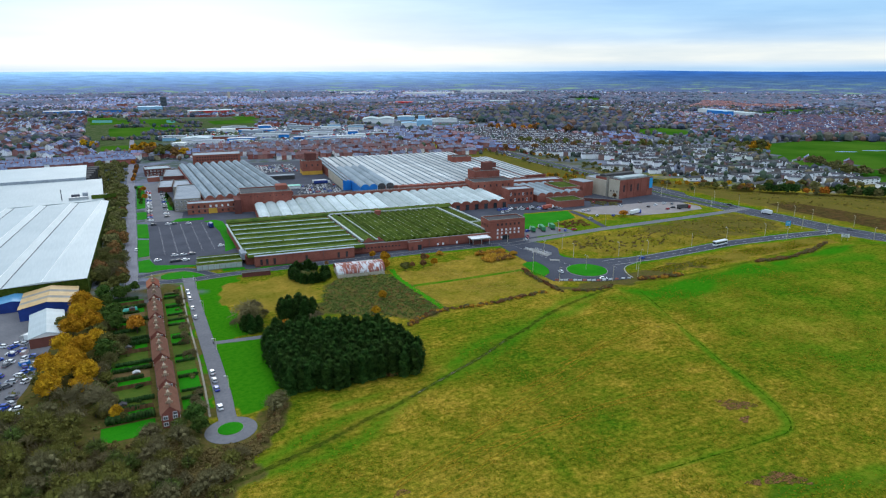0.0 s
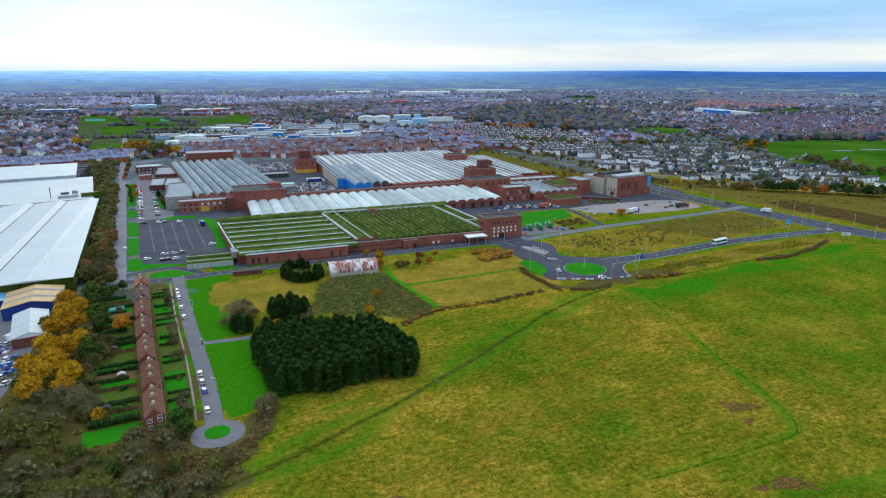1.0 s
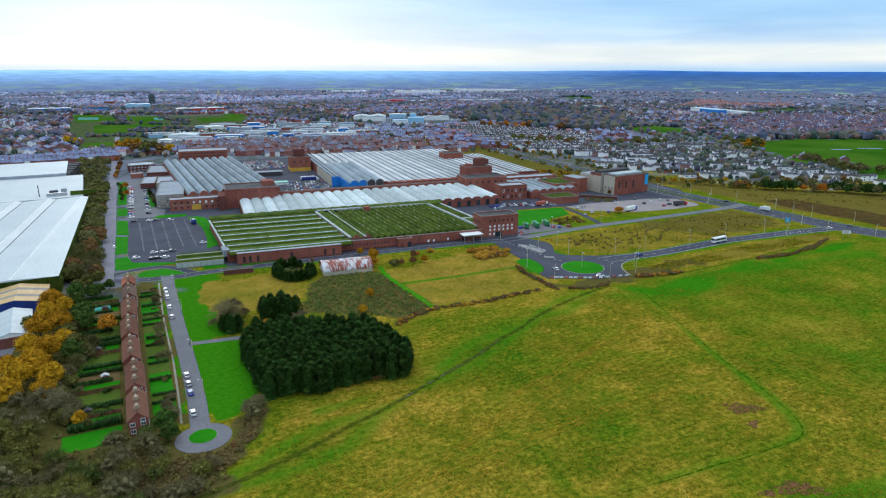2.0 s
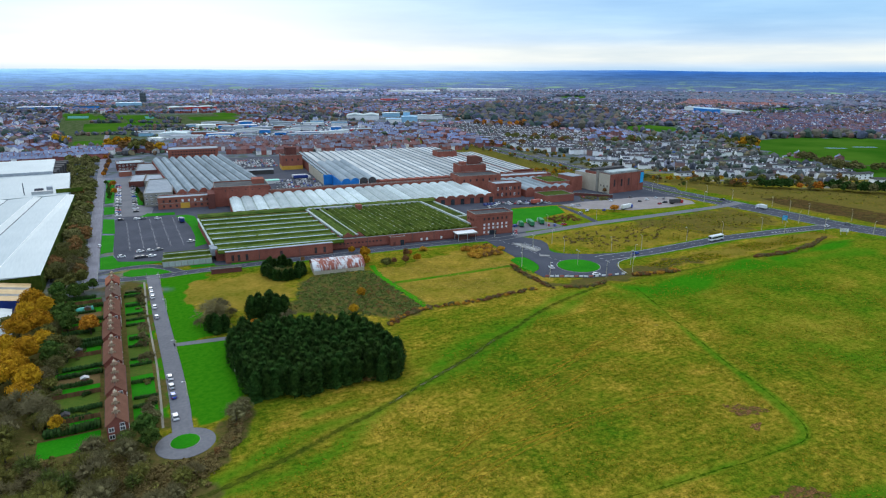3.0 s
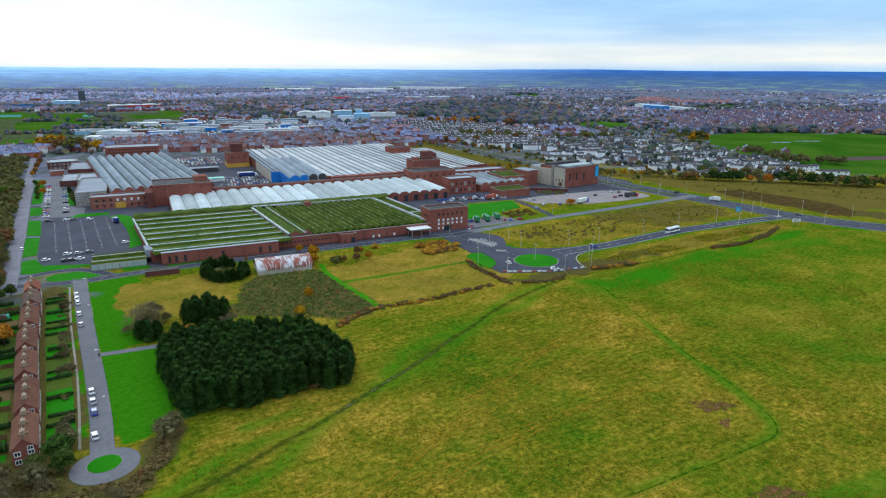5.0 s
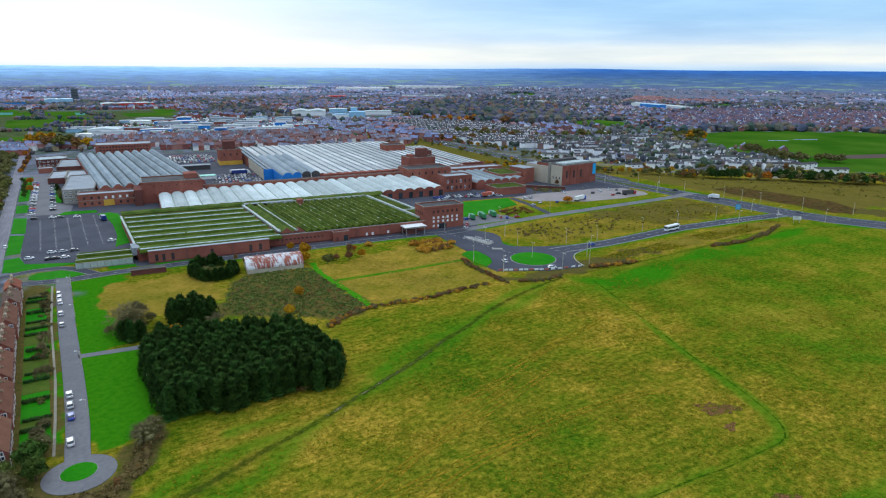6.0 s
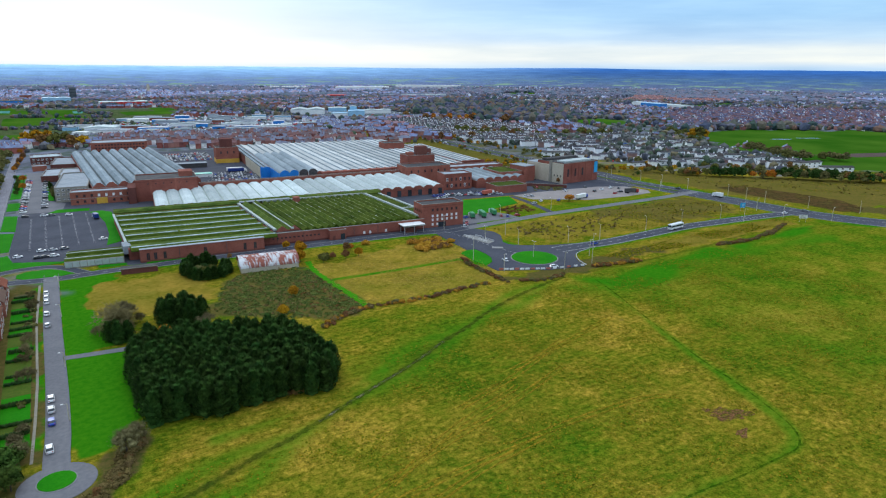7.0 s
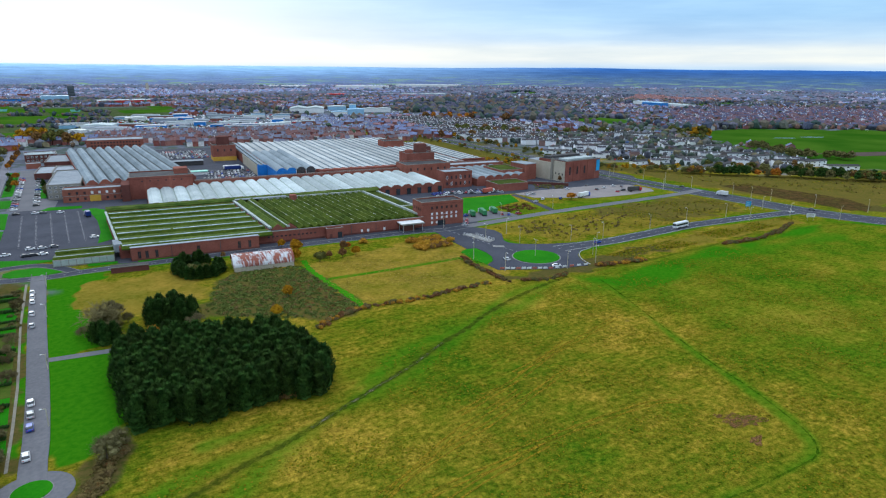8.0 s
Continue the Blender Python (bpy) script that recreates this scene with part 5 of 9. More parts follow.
TR = trunk_mesh(7.0, 0.28, 6, 3)
tree_kind("autumn", TR, broad("autumn", 11, 10, (11, 12, 13), 120, 0.36, 20, 0.72), "broad tree with golden yellow autumn leaves")
tree_kind("orange", TR, broad("orange", 8, 7, (21,)), "round tree with orange autumn leaves")
tree_kind("olive", TR, broad("olive", 10, 8.5, (31, 32)), "tree with dull olive-green autumn leaves")
tree_kind("green", TR, broad("green_leaf", 9, 8, (41, 42)), "leafy green tree beside gardens")
tree_kind("rust", TR, broad("rust_leaf", 9, 8, (51, 52)), "tree with rust-brown autumn leaves")
tree_kind("conifer", trunk_mesh(8.0, 0.22, 0, 5), [conifer_mesh(11.0, 5.8, s) for s in (61, 62, 63, 64)], "tall dark green conifer in a dense plantation", "conifer")
tree_kind("thicket", TR, twiggy("thicket", 7.2, 8.0, (101, 102, 103)), "leafless grey-brown tree with a dense twiggy crown", "bare tree")
tree_kind("thicket_olive", TR, twiggy("thicket_olive", 6.8, 7.6, (104, 105, 106)), "tree with thinning olive-brown leaves", "tree")
tree_kind("thicket_green", TR, twiggy("thicket_green", 6.2, 7.0, (107, 108)), "scrubby tree with the last dull green leaves", "tree")
tree_kind("copse_grey", TR, twiggy("copse_grey", 7.4, 9.4, (121, 122, 123), 26, 88, 0.50), "leafless tree with a rounded purple-grey crown", "bare tree")
tree_kind("copse_olive", TR, twiggy("copse_olive", 6.4, 7.4, (124, 125, 126), 24, 74, 0.52), "scrubby tree with olive-brown twigs", "tree")
tree_kind("copse_green", TR, twiggy("copse_green", 5.6, 6.6, (127, 128), 22, 74, 0.50), "scrubby tree with the last green leaves", "tree")
tree_kind("bare", None, [bare_mesh(8.5, 8.5, s, M["twig"]) for s in (71, 72, 73)], "leafless grey-brown tree with fine twigs", "bare tree")
tree_kind("bare_brown", None, [bare_mesh(7.5, 8.0, s, M["twig_brown"]) for s in (81, 82)], "leafless tree with brown twigs", "bare tree")
for key in ("autumn", "olive", "thicket", "thicket_olive", "rust", "green", "orange"):
    mt = {"green": "green_leaf", "rust": "rust_leaf"}.get(key, key)
    tree_kind("far_" + key, TREES[key][0], broad(mt, 9.5, 8.5, (111, 112), 13, 0.9, 9, 0.8), TREES[key][2], TREES[key][3])
tree_kind("far_conifer", None, broad("conifer", 10.5, 6.0, (113, 114), 18, 0.7, 10, 0.85), "dark green evergreen tree in a belt", "conifer")
SHRUB = [(0, 0, 0.9, 1.5, 1.5, 1.1), (1.2, 0.4, 0.8, 1.1, 1.1, 0.9), (-1.0, 0.7, 0.8, 1.2, 1.0, 0.9), (0.2, -1.1, 0.7, 1.1, 1.1, 0.8)]
for key, mt, lb in (("shrub_autumn", "autumn", "yellow autumn shrub on rough grass"), ("shrub_gold", "gold_leaf", "golden brown scrub on rough grass"), ("shrub_rust", "rust_leaf", "rust-brown shrub on rough ground"),
                    ("shrub_thicket", "thicket", "grey-brown twiggy shrub on rough ground"), ("shrub_green", "hedge", "dark green evergreen shrub on rough grass"), ("shrub_weed", "dead_stems", "tan-brown dead scrub on rough grass"), ("shrub_olive", "olive", "dull olive shrub on rough grass")):
    v, f = clump_crown(SHRUB, 52, 0.29, 91, 0.72)
    tree_kind(key, None, [mesh_of("crown", v, f, M[mt])], lb, "shrub")

# the square conifer plantation
random.seed(5)
WOOD = [(45, 201.5), (58, 197.3), (94, 195), (98.3, 203), (97.5, 225), (91, 239), (70, 247), (51, 251), (46.5, 238)]
for iy in range(18):
    for ix in range(19):
        x, y = 43 + ix * 3.5 + (iy % 2) * 1.7 + random.uniform(-0.8, 0.8), 195 + iy * 3.5 + random.uniform(-0.8, 0.8)
        if inside(np.array([x]), np.array([y]), WOOD)[0]:
            plant("conifer", x, y, random.uniform(0.86, 1.05), sz=random.uniform(0.84, 0.94), group="conifers of the plantation")
for x, y, s in ((62, 269, 0.95), (66, 266, 1.0), (70, 265, 0.95), (65, 273, 1.0), (72, 271, 0.9), (64, 267, 1.0), (68, 269, 1.1), (70, 274, 1.0), (74.5, 268, 0.9), (62, 274, 0.9), (68, 263, 0.75), (46, 262, 0.75), (43.5, 266, 0.68), (49, 263, 0.7), (45.5, 265.5, 0.72)):
    plant("conifer", x, y, s)
for i in range(30):
    # a ragged ring of evergreens, open on one side
    t = 0.9 + 5.5 * i / 29
    plant("conifer", 90.3 + 8.8 * math.cos(t) + random.uniform(-1, 1), 327 + 12 * math.sin(t) + random.uniform(-1, 1), random.uniform(0.5, 0.85), sz=random.uniform(0.36, 0.62))
for x, y, k, s_ in ((90, 328, "shrub_olive", 1.2), (92, 324, "shrub_green", 1.1), (88, 331, "shrub_thicket", 1.2), (94, 330, "shrub_olive", 1.0), (91, 334, "shrub_green", 1.1)):
    plant(k, x, y, s_)
plant("orange", 60, 259, 0.62)
plant("orange", 347.4, 356, 0.95, sz=0.62)
plant("shrub_rust", 84, 198.5, 1.1)
plant("shrub_rust", 82.5, 198, 0.9)
plant("autumn", 137, 331, 0.62)
plant("rust", 159, 324, 0.5)
plant("orange", 162, 325, 0.42)
plant("shrub_olive", 144, 317, 1.5)
plant("shrub_gold", 173, 330, 1.2)
plant("bare_brown", 49, 272, 1.3)
plant("bare_brown", 41, 272, 0.7)
plant("bare_brown", 46, 277, 1.6)
plant("bare", 51, 280, 1.2)
for x, y, s in ((47, 280, 0.7), (50, 276, 0.65), (55, 279, 0.5)):
    plant("copse_grey", x, y, s)
plant("bare", 74, 258, 0.9)
for x, y, k, s in ((132, 318, "autumn", 0.55), (153, 312, "rust", 0.5), (160, 312, "autumn", 0.42), (147, 314, "rust", 0.4), (134, 343, "autumn", 0.4), (141, 311, "olive", 0.4), (112, 274, "autumn", 0.42),
                   (101, 256, "autumn", 0.42), (2, 286, "orange", 1.05), (392, 414, "rust", 0.5), (105, 342, "rust", 0.3)):
    plant(k, x, y, s)
for i in range(40):
    plant("shrub_gold" if i % 4 else "shrub_rust", 190 + 24 * random.random(), 302 + 18 * random.random(), random.uniform(0.8, 1.3))
# hedge lines
def shrub_line(pts, kinds, gap, s, wob=1.0):
    ln = smoothed(pts, 8)
    items = []
    for a, b in zip(ln, ln[1:]):
        d = b - a
        k = 0.0
        while k < d.length:
            p = a + d * (k / d.length)
            items.append((random.choice(kinds), p.x + random.uniform(-wob, wob), p.y + random.uniform(-wob, wob), s * random.uniform(0.6, 1.25)))
            k += gap
    grove("field_hedge", items, "ragged rust and tan hedge of dead scrub")
shrub_line([(110, 238), (118, 243), (130, 247), (145, 245), (160, 244), (175, 245), (189, 245)], ("shrub_rust", "shrub_weed", "shrub_gold", "shrub_rust", "shrub_thicket"), 1.0, 0.55, 1.2)
shrub_line([(202, 281), (198.5, 270), (197.7, 256), (197.5, 241)], ("shrub_thicket", "shrub_weed", "shrub_rust"), 1.2, 0.55, 1.1)
shrub_line([(204, 238.5), (216, 235), (228, 237)], ("shrub_thicket", "shrub_weed", "shrub_rust"), 1.1, 0.55, 1.2)
shrub_line([(246, 237), (258, 234), (273, 232)], ("shrub_rust", "shrub_thicket", "shrub_gold", "shrub_rust"), 0.9, 0.72, 1.3)
shrub_line([(333, 229), (345, 226.8), (359, 225.5), (375, 226.5), (389, 229.5)], ("shrub_rust", "shrub_thicket", "shrub_weed", "shrub_weed"), 1.1, 0.58, 1.5)
shrub_line([(389, 229.5), (401, 233), (412, 236)], ("shrub_rust", "shrub_thicket", "shrub_weed"), 1.4, 0.42, 1.2)
def scrub_patch(name, shape, n, r, material, label, seed, per=22, size=0.34, tall=0.7):
    """Low tangled growth over an outline, too dense to count."""
    rng = np.random.default_rng(seed)
    xs, ys = [p[0] for p in shape], [p[1] for p in shape]
    p = np.stack([rng.uniform(min(xs), max(xs), 6 * n), rng.uniform(min(ys), max(ys), 6 * n)], 1)
    p = p[inside(p[:, 0], p[:, 1], shape) & (np.hypot(p[:, 0] - 23.7, p[:, 1] - 187.8) > 10.2)][:n]
    s = r * rng.uniform(0.45, 1.3, (len(p), 1))
    c = np.concatenate([p, s * 0.43 * tall, s * 1.2, s * 1.2, s * tall], 1)
    v, f = clump_crown(c, per, size, seed, 0.45)
    return tagged(raw(name, v, f, [M[material]]), label, "scrub", kind="stuff")


scrub_patch("bramble_scrub", SCRUB[0], 1000, 0.80, "bramble", "tangled dull green bramble scrub", 301, 26, 0.27, 0.30)
scrub_patch("bramble_scrub", [(112, 247), (130, 247), (130.5, 290), (118, 300)], 46, 0.6, "rust_leaf", "patches of red-brown bracken", 302, 14, 0.24)
scrub_patch("bramble_scrub", SCRUB[0], 160, 0.7, "dead_stems", "patches of olive-brown dead stems", 303, 16, 0.24)
scrub_patch("verge_scrub", [(258, 318), (345, 318), (345, 282), (262, 288)], 70, 0.8, "dead_stems", "dead brown docks and weeds on a verge", 304)
scrub_patch("verge_scrub", SCRUB[1], 120, 0.45, "dry_weed", "straw-coloured weeds on a rough verge", 305)
scrub_patch("verge_scrub", [(500, 440), (535, 400), (575, 330), (625, 270), (565, 240), (520, 300), (492, 335)], 80, 0.8, "dry_weed", "straw-coloured weeds on a wide verge", 317)
scrub_patch("yard_scrub", [(352, 398), (362, 412), (390, 405), (373, 389)], 70, 1.1, "thicket", "brown dead scrub before the engine house", 310)
scrub_patch("yard_scrub", [(288, 363), (311, 362), (306, 345), (284, 347)], 50, 1.3, "rust_leaf", "rust-brown scrub beside a lawn", 311)
scrub_patch("copse_floor", SCRUB[-1], 620, 1.0, "copse_olive", "leafless undergrowth of the copse", 307, 34, 0.27)
scrub_patch("copse_floor", [(0, 146), (14, 160), (27, 168), (34, 176), (41, 189), (38, 196), (33, 186), (31, 180), (26, 177), (14, 180), (6, 190), (0, 190)], 420, 1.1, "copse_brown", "brown brush beside the turning circle", 309, 32, 0.25)
scrub_patch("copse_floor", SCRUB[3], 130, 1.4, "thicket_olive", "olive undergrowth along the bank", 308)
scrub_patch("copse_floor", SCRUB[-1], 520, 0.95, "copse_brown", "tangled brown undergrowth below leafless trees", 306, 34, 0.27)


def tufts(name, shape, n, size, mat, label, seed):
    """Tussocks of long grass, each a few bent blades."""
    rng = np.random.default_rng(seed)
    xs, ys = [p[0] for p in shape], [p[1] for p in shape]
    p = np.stack([rng.uniform(min(xs), max(xs), 3 * n), rng.uniform(min(ys), max(ys), 3 * n)], 1)
    keep = inside(p[:, 0], p[:, 1], shape) & (near_line(p[:, 0], p[:, 1], FIELD_PATH) > 3) & (near_line(p[:, 0], p[:, 1], LOOP_PATH) > 3.5)
    keep &= np.sin(p[:, 0] / 6.1 + np.sin(p[:, 1] / 9)) + np.sin(p[:, 1] / 4.3 + p[:, 0] / 11) + rng.normal(0, 0.8, len(p)) > 0.1
    p = p[keep][:n]
    q = np.concatenate([p, rolling(p[:, 0], p[:, 1])[:, None] + 0.12], 1)
    nn = rng.normal(0, 0.3, (len(q), 3)) + (0, 0, 1)
    nn /= np.linalg.norm(nn, axis=1, keepdims=True)
    v, f = leaves(q, nn, size, rng)
    return tagged(raw(name, v.tolist(), f.tolist(), [mat]), label, "grass", kind="stuff")


FIELD = [(28, 168), (62, 178), (121, 202), (205, 230), (330, 225), (330, 150), (215, 60), (120, 62), (60, 80), (0, 120)]
UPPER = [(40, 172), (100, 192), (200, 234), (190, 244), (110, 236), (100, 196), (46, 196)]
M["pale_straw"] = palette("pale_straw_tussocks", [(0.26, 0.20, 0.03), (0.30, 0.22, 0.04), (0.20, 0.17, 0.02), (0.34, 0.25, 0.05)], rough=1.0)
M["straw"] = palette("straw_and_green_tussocks", [(0.20, 0.158, 0.006), (0.17, 0.148, 0.004), (0.105, 0.125, 0.003), (0.26, 0.178, 0.010), (0.14, 0.138, 0.004), (0.09, 0.115, 0.002)], rough=1.0)
tufts("grass_tussocks", FIELD, 34000, 0.27, M["straw"], "straw and green tussocks over the pasture", 311)
tufts("grass_tussocks", UPPER, 2200, 0.26, M["straw"], "straw and green tussocks along the hedge", 312)
tufts("grass_tussocks", DRY[1], 5000, 0.4, M["straw"], "straw tussocks on the verge", 313)
tufts("grass_tussocks", DRY[2], 4200, 0.26, M["pale_straw"], "straw tussocks on the enclosure", 314)
tufts("grass_tussocks", [(492, 335), (500, 440), (535, 400), (575, 330), (625, 270), (565, 240), (520, 300)], 3000, 0.5, M["straw"], "straw tussocks on a wide verge", 318)
tufts("grass_tussocks", DRY[3], 4000, 0.4, M["straw"], "straw tussocks beside the road", 315)
# trodden lines and bare scars on the pasture
def patchy(name, a, b, lo, hi, scale, stretch=None):
    """Thin grass or bare soil that lets the turf show through it."""
    q = Nodes(name)
    col = q.mix(q.ramp(q.noise(1.6, 4.0, 0.65), (0.34, 0.0), (0.66, 1.0)), a, b)
    q.put(q.b.inputs["Alpha"], q.ramp(q.noise(scale, 5.0, 0.7, stretch=stretch), (lo, 0.0), (hi, 1.0)))
    return q.done(col, 1.0, spec=0.0)


M["trodden"] = patchy("trodden_dark_turf", (0.036, 0.074, 0.005), (0.080, 0.090, 0.012), 0.32, 0.80, 0.30)
M["wheel_rut"] = patchy("flattened_straw", (0.24, 0.165, 0.010), (0.33, 0.215, 0.018), 0.30, 0.66, 0.30)
M["loop_rut"] = patchy("worn_dark_green_turf", (0.03, 0.10, 0.003), (0.05, 0.12, 0.005), 0.36, 0.70, 0.25)
M["lane_turf"] = patchy("bright_lane_turf", (0.035, 0.20, 0.004), (0.06, 0.23, 0.008), 0.18, 0.42, 0.3)
M["scar"] = patchy("bare_pinkish_soil", (0.090, 0.046, 0.018), (0.235, 0.120, 0.050), 0.38, 0.58, 0.9, stretch=(0.35, 1.0, 1.0, -28))
M["stone_dust"] = patchy("grey_stone_dust", (0.10, 0.105, 0.045), (0.22, 0.20, 0.11), 0.46, 0.72, 0.4)


def strip(name, pts, width, material, label, z=0.07, off=0.0):
    ln = smoothed(pts, 14)
    v, f = [], []
    for i, p in enumerate(ln):
        d = (ln[min(i + 1, len(ln) - 1)] - ln[max(i - 1, 0)]).normalized()
        n = Vector((d.y, -d.x))
        wv = 1 + 0.3 * math.sin(i * 1.7) + 0.2 * math.sin(i * 0.6)
        for s_ in (-1, 1):
            q = p + n * (off + s_ * width / 2 * wv)
            v.append((q.x, q.y, float(rolling(np.array([q.x]), np.array([q.y]))[0]) + z))
    for i in range(len(ln) - 1):
        f.append((2 * i, 2 * i + 1, 2 * i + 3, 2 * i + 2))
    return tagged(raw(name, v, f, [M[material]]), label, "path", kind="structure")


strip("path_field", FIELD_PATH, 1.8, "trodden", "dark trodden footpath across the pasture", 0.06)
strip("path_enclosure", [(135.2, 317), (132.6, 302), (132.1, 286), (132.6, 267), (132.2, 246)], 2.6, "lane_turf", "bright green mown strip beside bramble scrub", 0.10)
strip("path_stones", FIELD_PATH[8:13], 0.9, "stone_dust", "grey stones on a trodden footpath", 0.085)
strip("path_loop", LOOP_PATH, 0.55, "loop_rut", "dark thin wheel line in green turf", 0.09, -0.7)
for ln in ([(145, 174.8), (167.6, 180), (204.7, 188.9)], [(118, 143.6), (142.8, 143.4), (165.7, 141.5), (174.8, 136.7)], [(58.4, 137.6), (95.2, 150), (131.8, 159.6), (160, 168)], [(72, 138), (91.7, 141.2), (117.5, 142)],
           [(66, 128), (100, 138), (128, 142)], [(118, 165), (145, 172), (175, 184)], [(86, 146), (112, 158), (140, 166)]):
    for off in (-0.85, 0.85):
        strip("wheel_track", ln, 0.55, "wheel_rut", "faint tan wheel track in rough grass", 0.10, off)


def scar(x, y, rx, ry, turn, seed):
    rng = random.Random(seed)
    bm = bmesh.new()
    pts = []
    for i in range(26):
        t = 2 * math.pi * i / 26
        k = 1 + 0.22 * math.sin(3 * t + seed) + 0.15 * math.sin(7 * t + 2 * seed) + rng.uniform(-0.12, 0.12)
        a, b = rx * k * math.cos(t), ry * k * math.sin(t)
        c_, s_ = math.cos(radians(turn)), math.sin(radians(turn))
        pts.append((x + a * c_ - b * s_, y + a * s_ + b * c_))
    bm.faces.new([bm.verts.new((px, py, float(rolling(np.array([px]), np.array([py]))[0]) + 0.09)) for px, py in pts])
    tagged(link("bare_scar", bm, M["scar"]), "bare pinkish brown soil scar in grass", "bare soil", kind="structure")


scar(178.2, 123, 6.0, 3.2, -35, 1)
scar(172.8, 115.3, 2.6, 1.3, 20, 2)
scar(155.5, 89.2, 6.5, 2.8, -30, 3)
scar(58.5, 134.2, 2.5, 1.2, 10, 4)
scar(146, 92, 2.4, 1.2, -20, 5)
# bank of golden trees along the scrapyard
for x, y, s in ((-19, 324, 0.95), (-14, 316, 0.8), (-20, 308, 0.9), (-15, 296, 0.9), (-22, 292, 0.95), (-13, 276, 0.75), (-18, 268, 0.9), (-25, 276, 0.8), (-20, 252, 0.95), (-26, 246, 1.0),
                (-16, 243, 0.85), (-30, 258, 0.8), (-28, 236, 0.9), (-23, 260, 0.8), (-18, 234, 0.7)):
    plant("autumn", x, y, s)
for x, y, s in ((-10, 262, 1.0), (-9, 268, 0.9), (-12, 282, 0.8), (-26, 300, 0.8), (-7, 300, 1.1), (-6, 292, 1.0), (-30, 240, 0.9)):
    plant("green" if s > 0.95 else "olive", x, y, s)
for x, y in ((-17, 228), (-20, 222), (-13, 222), (-24, 228)):
    plant("bare", x, y, random.uniform(1.0, 1.2))
plant("autumn", -8, 212, 0.45)
plant("olive", -6, 209, 0.35)
# leafless copse in the foreground
random.seed(11)
COPSE = [(-75, 112), (-20, 118), (4, 140), (16, 158), (24, 170), (20, 178), (14, 184), (12, 194), (2, 195), (-6, 194), (-16, 198), (-18, 215), (-38, 226), (-75, 230)]
made = []
for i in range(6000):
    x, y = random.uniform(-75, 26), random.uniform(112, 225)
    if len(made) < 290 and inside(np.array([x]), np.array([y]), COPSE)[0] and all((x - a) ** 2 + (y - b) ** 2 > 7 for a, b in made):
        k = random.choice(("copse_grey", "copse_olive", "copse_green", "copse_olive", "copse_grey", "copse_olive", "bare_brown", "copse_green", "copse_olive"))
        plant(k, x, y, random.uniform(0.7, 1.15) * (0.75 if x > 4 else 1.0))
        made.append((x, y))
for i in range(26):
    t = i / 25
    plant(random.choice(("shrub_weed", "shrub_rust", "shrub_weed")), 26.5 + 16.0 * t + random.uniform(-1, 1), 174.5 + 21 * t ** 1.3 + random.uniform(-1, 1), random.uniform(0.28, 0.42) + 0.25 * t)
for x, y, s in ((38.5, 192, 0.85), (41.5, 195.5, 0.7), (17, 203, 0.6), (16, 209, 0.5), (18, 215, 0.4)):
    plant("copse_grey", x, y, s)
for i in range(26):
    x, y = random.uniform(-15, -9.5), random.uniform(212, 250)
    plant(random.choice(("copse_olive", "copse_green", "copse_grey")), x, y, random.uniform(0.45, 0.75))
for x, y, s in ((14, 197, 0.75), (15, 190, 0.7), (16, 200, 0.5)):
    plant("green", x, y, s)
# tree belt between the warehouse and the avenue
random.seed(13)
belt_trees = []
for i in range(185):
    t = random.random() ** 1.5
    y = 366 + t * 470
    edge = -16.5 + 14 * min(1.0, (y - 352) / 214) if y < 570 else (-8.0 if y < 642 else -13.0)
    x = random.uniform(edge + 3.0, 0.3 + (y - 365) * 0.042 - 0.8)
    k = random.choice(("thicket", "thicket_olive", "thicket", "bare", "thicket_olive")) if random.random() > 0.05 else "rust"
    if y > 430:
        belt_trees.append(("far_" + ("thicket" if k == "bare" else k), x, y, random.uniform(0.65, 1.0)))
    else:
        plant(k, x, y, random.uniform(0.8, 1.2))
grove("avenue_belt", belt_trees, "belt of grey-brown autumn trees along the avenue")
for x, y in ((2, 388), (2, 400), (3, 470), (1, 430)):
    plant("rust", x - 3, y, 0.6)
for x, y in ((21, 838), (22, 850), (24, 862), (20, 640), (19, 600), (-14, 366), (-18, 362), (0, 356), (-5, 352), (-9, 345)):
    plant("orange" if y > 500 else "olive", x + (6 if y > 500 else 0), y, 0.75)

# ---------------------------------------------------------------- white warehouse
e = empty("white_warehouse", None, "huge low warehouse with white ribbed roofs", "warehouse")
part("wall", boxes((-118, 352.0, -0.4, -16.6, 352.4, 8.6), (-118, 352.4, -0.4, -117.6, 566, 8.6)), M["moss_and_shade"], e, "dark green clad wall")
WROOF = surface("white_ribbed_roof", (0.37, 0.425, 0.43), (0.47, 0.52, 0.515), 0.35, 0.03, 0.55, 0.01, 0.05, stretch=(4.0, 0.25, 1.0))
M["wroof"] = WROOF
bm = bmesh.new()
ribbon(bm, [Vector((-16.8, 352.4)), Vector((-2.8, 566))], -0.2, 0.2, -0.4, 8.6)
part("wall", bm, M["moss_and_shade"], e, "dark green clad wall")
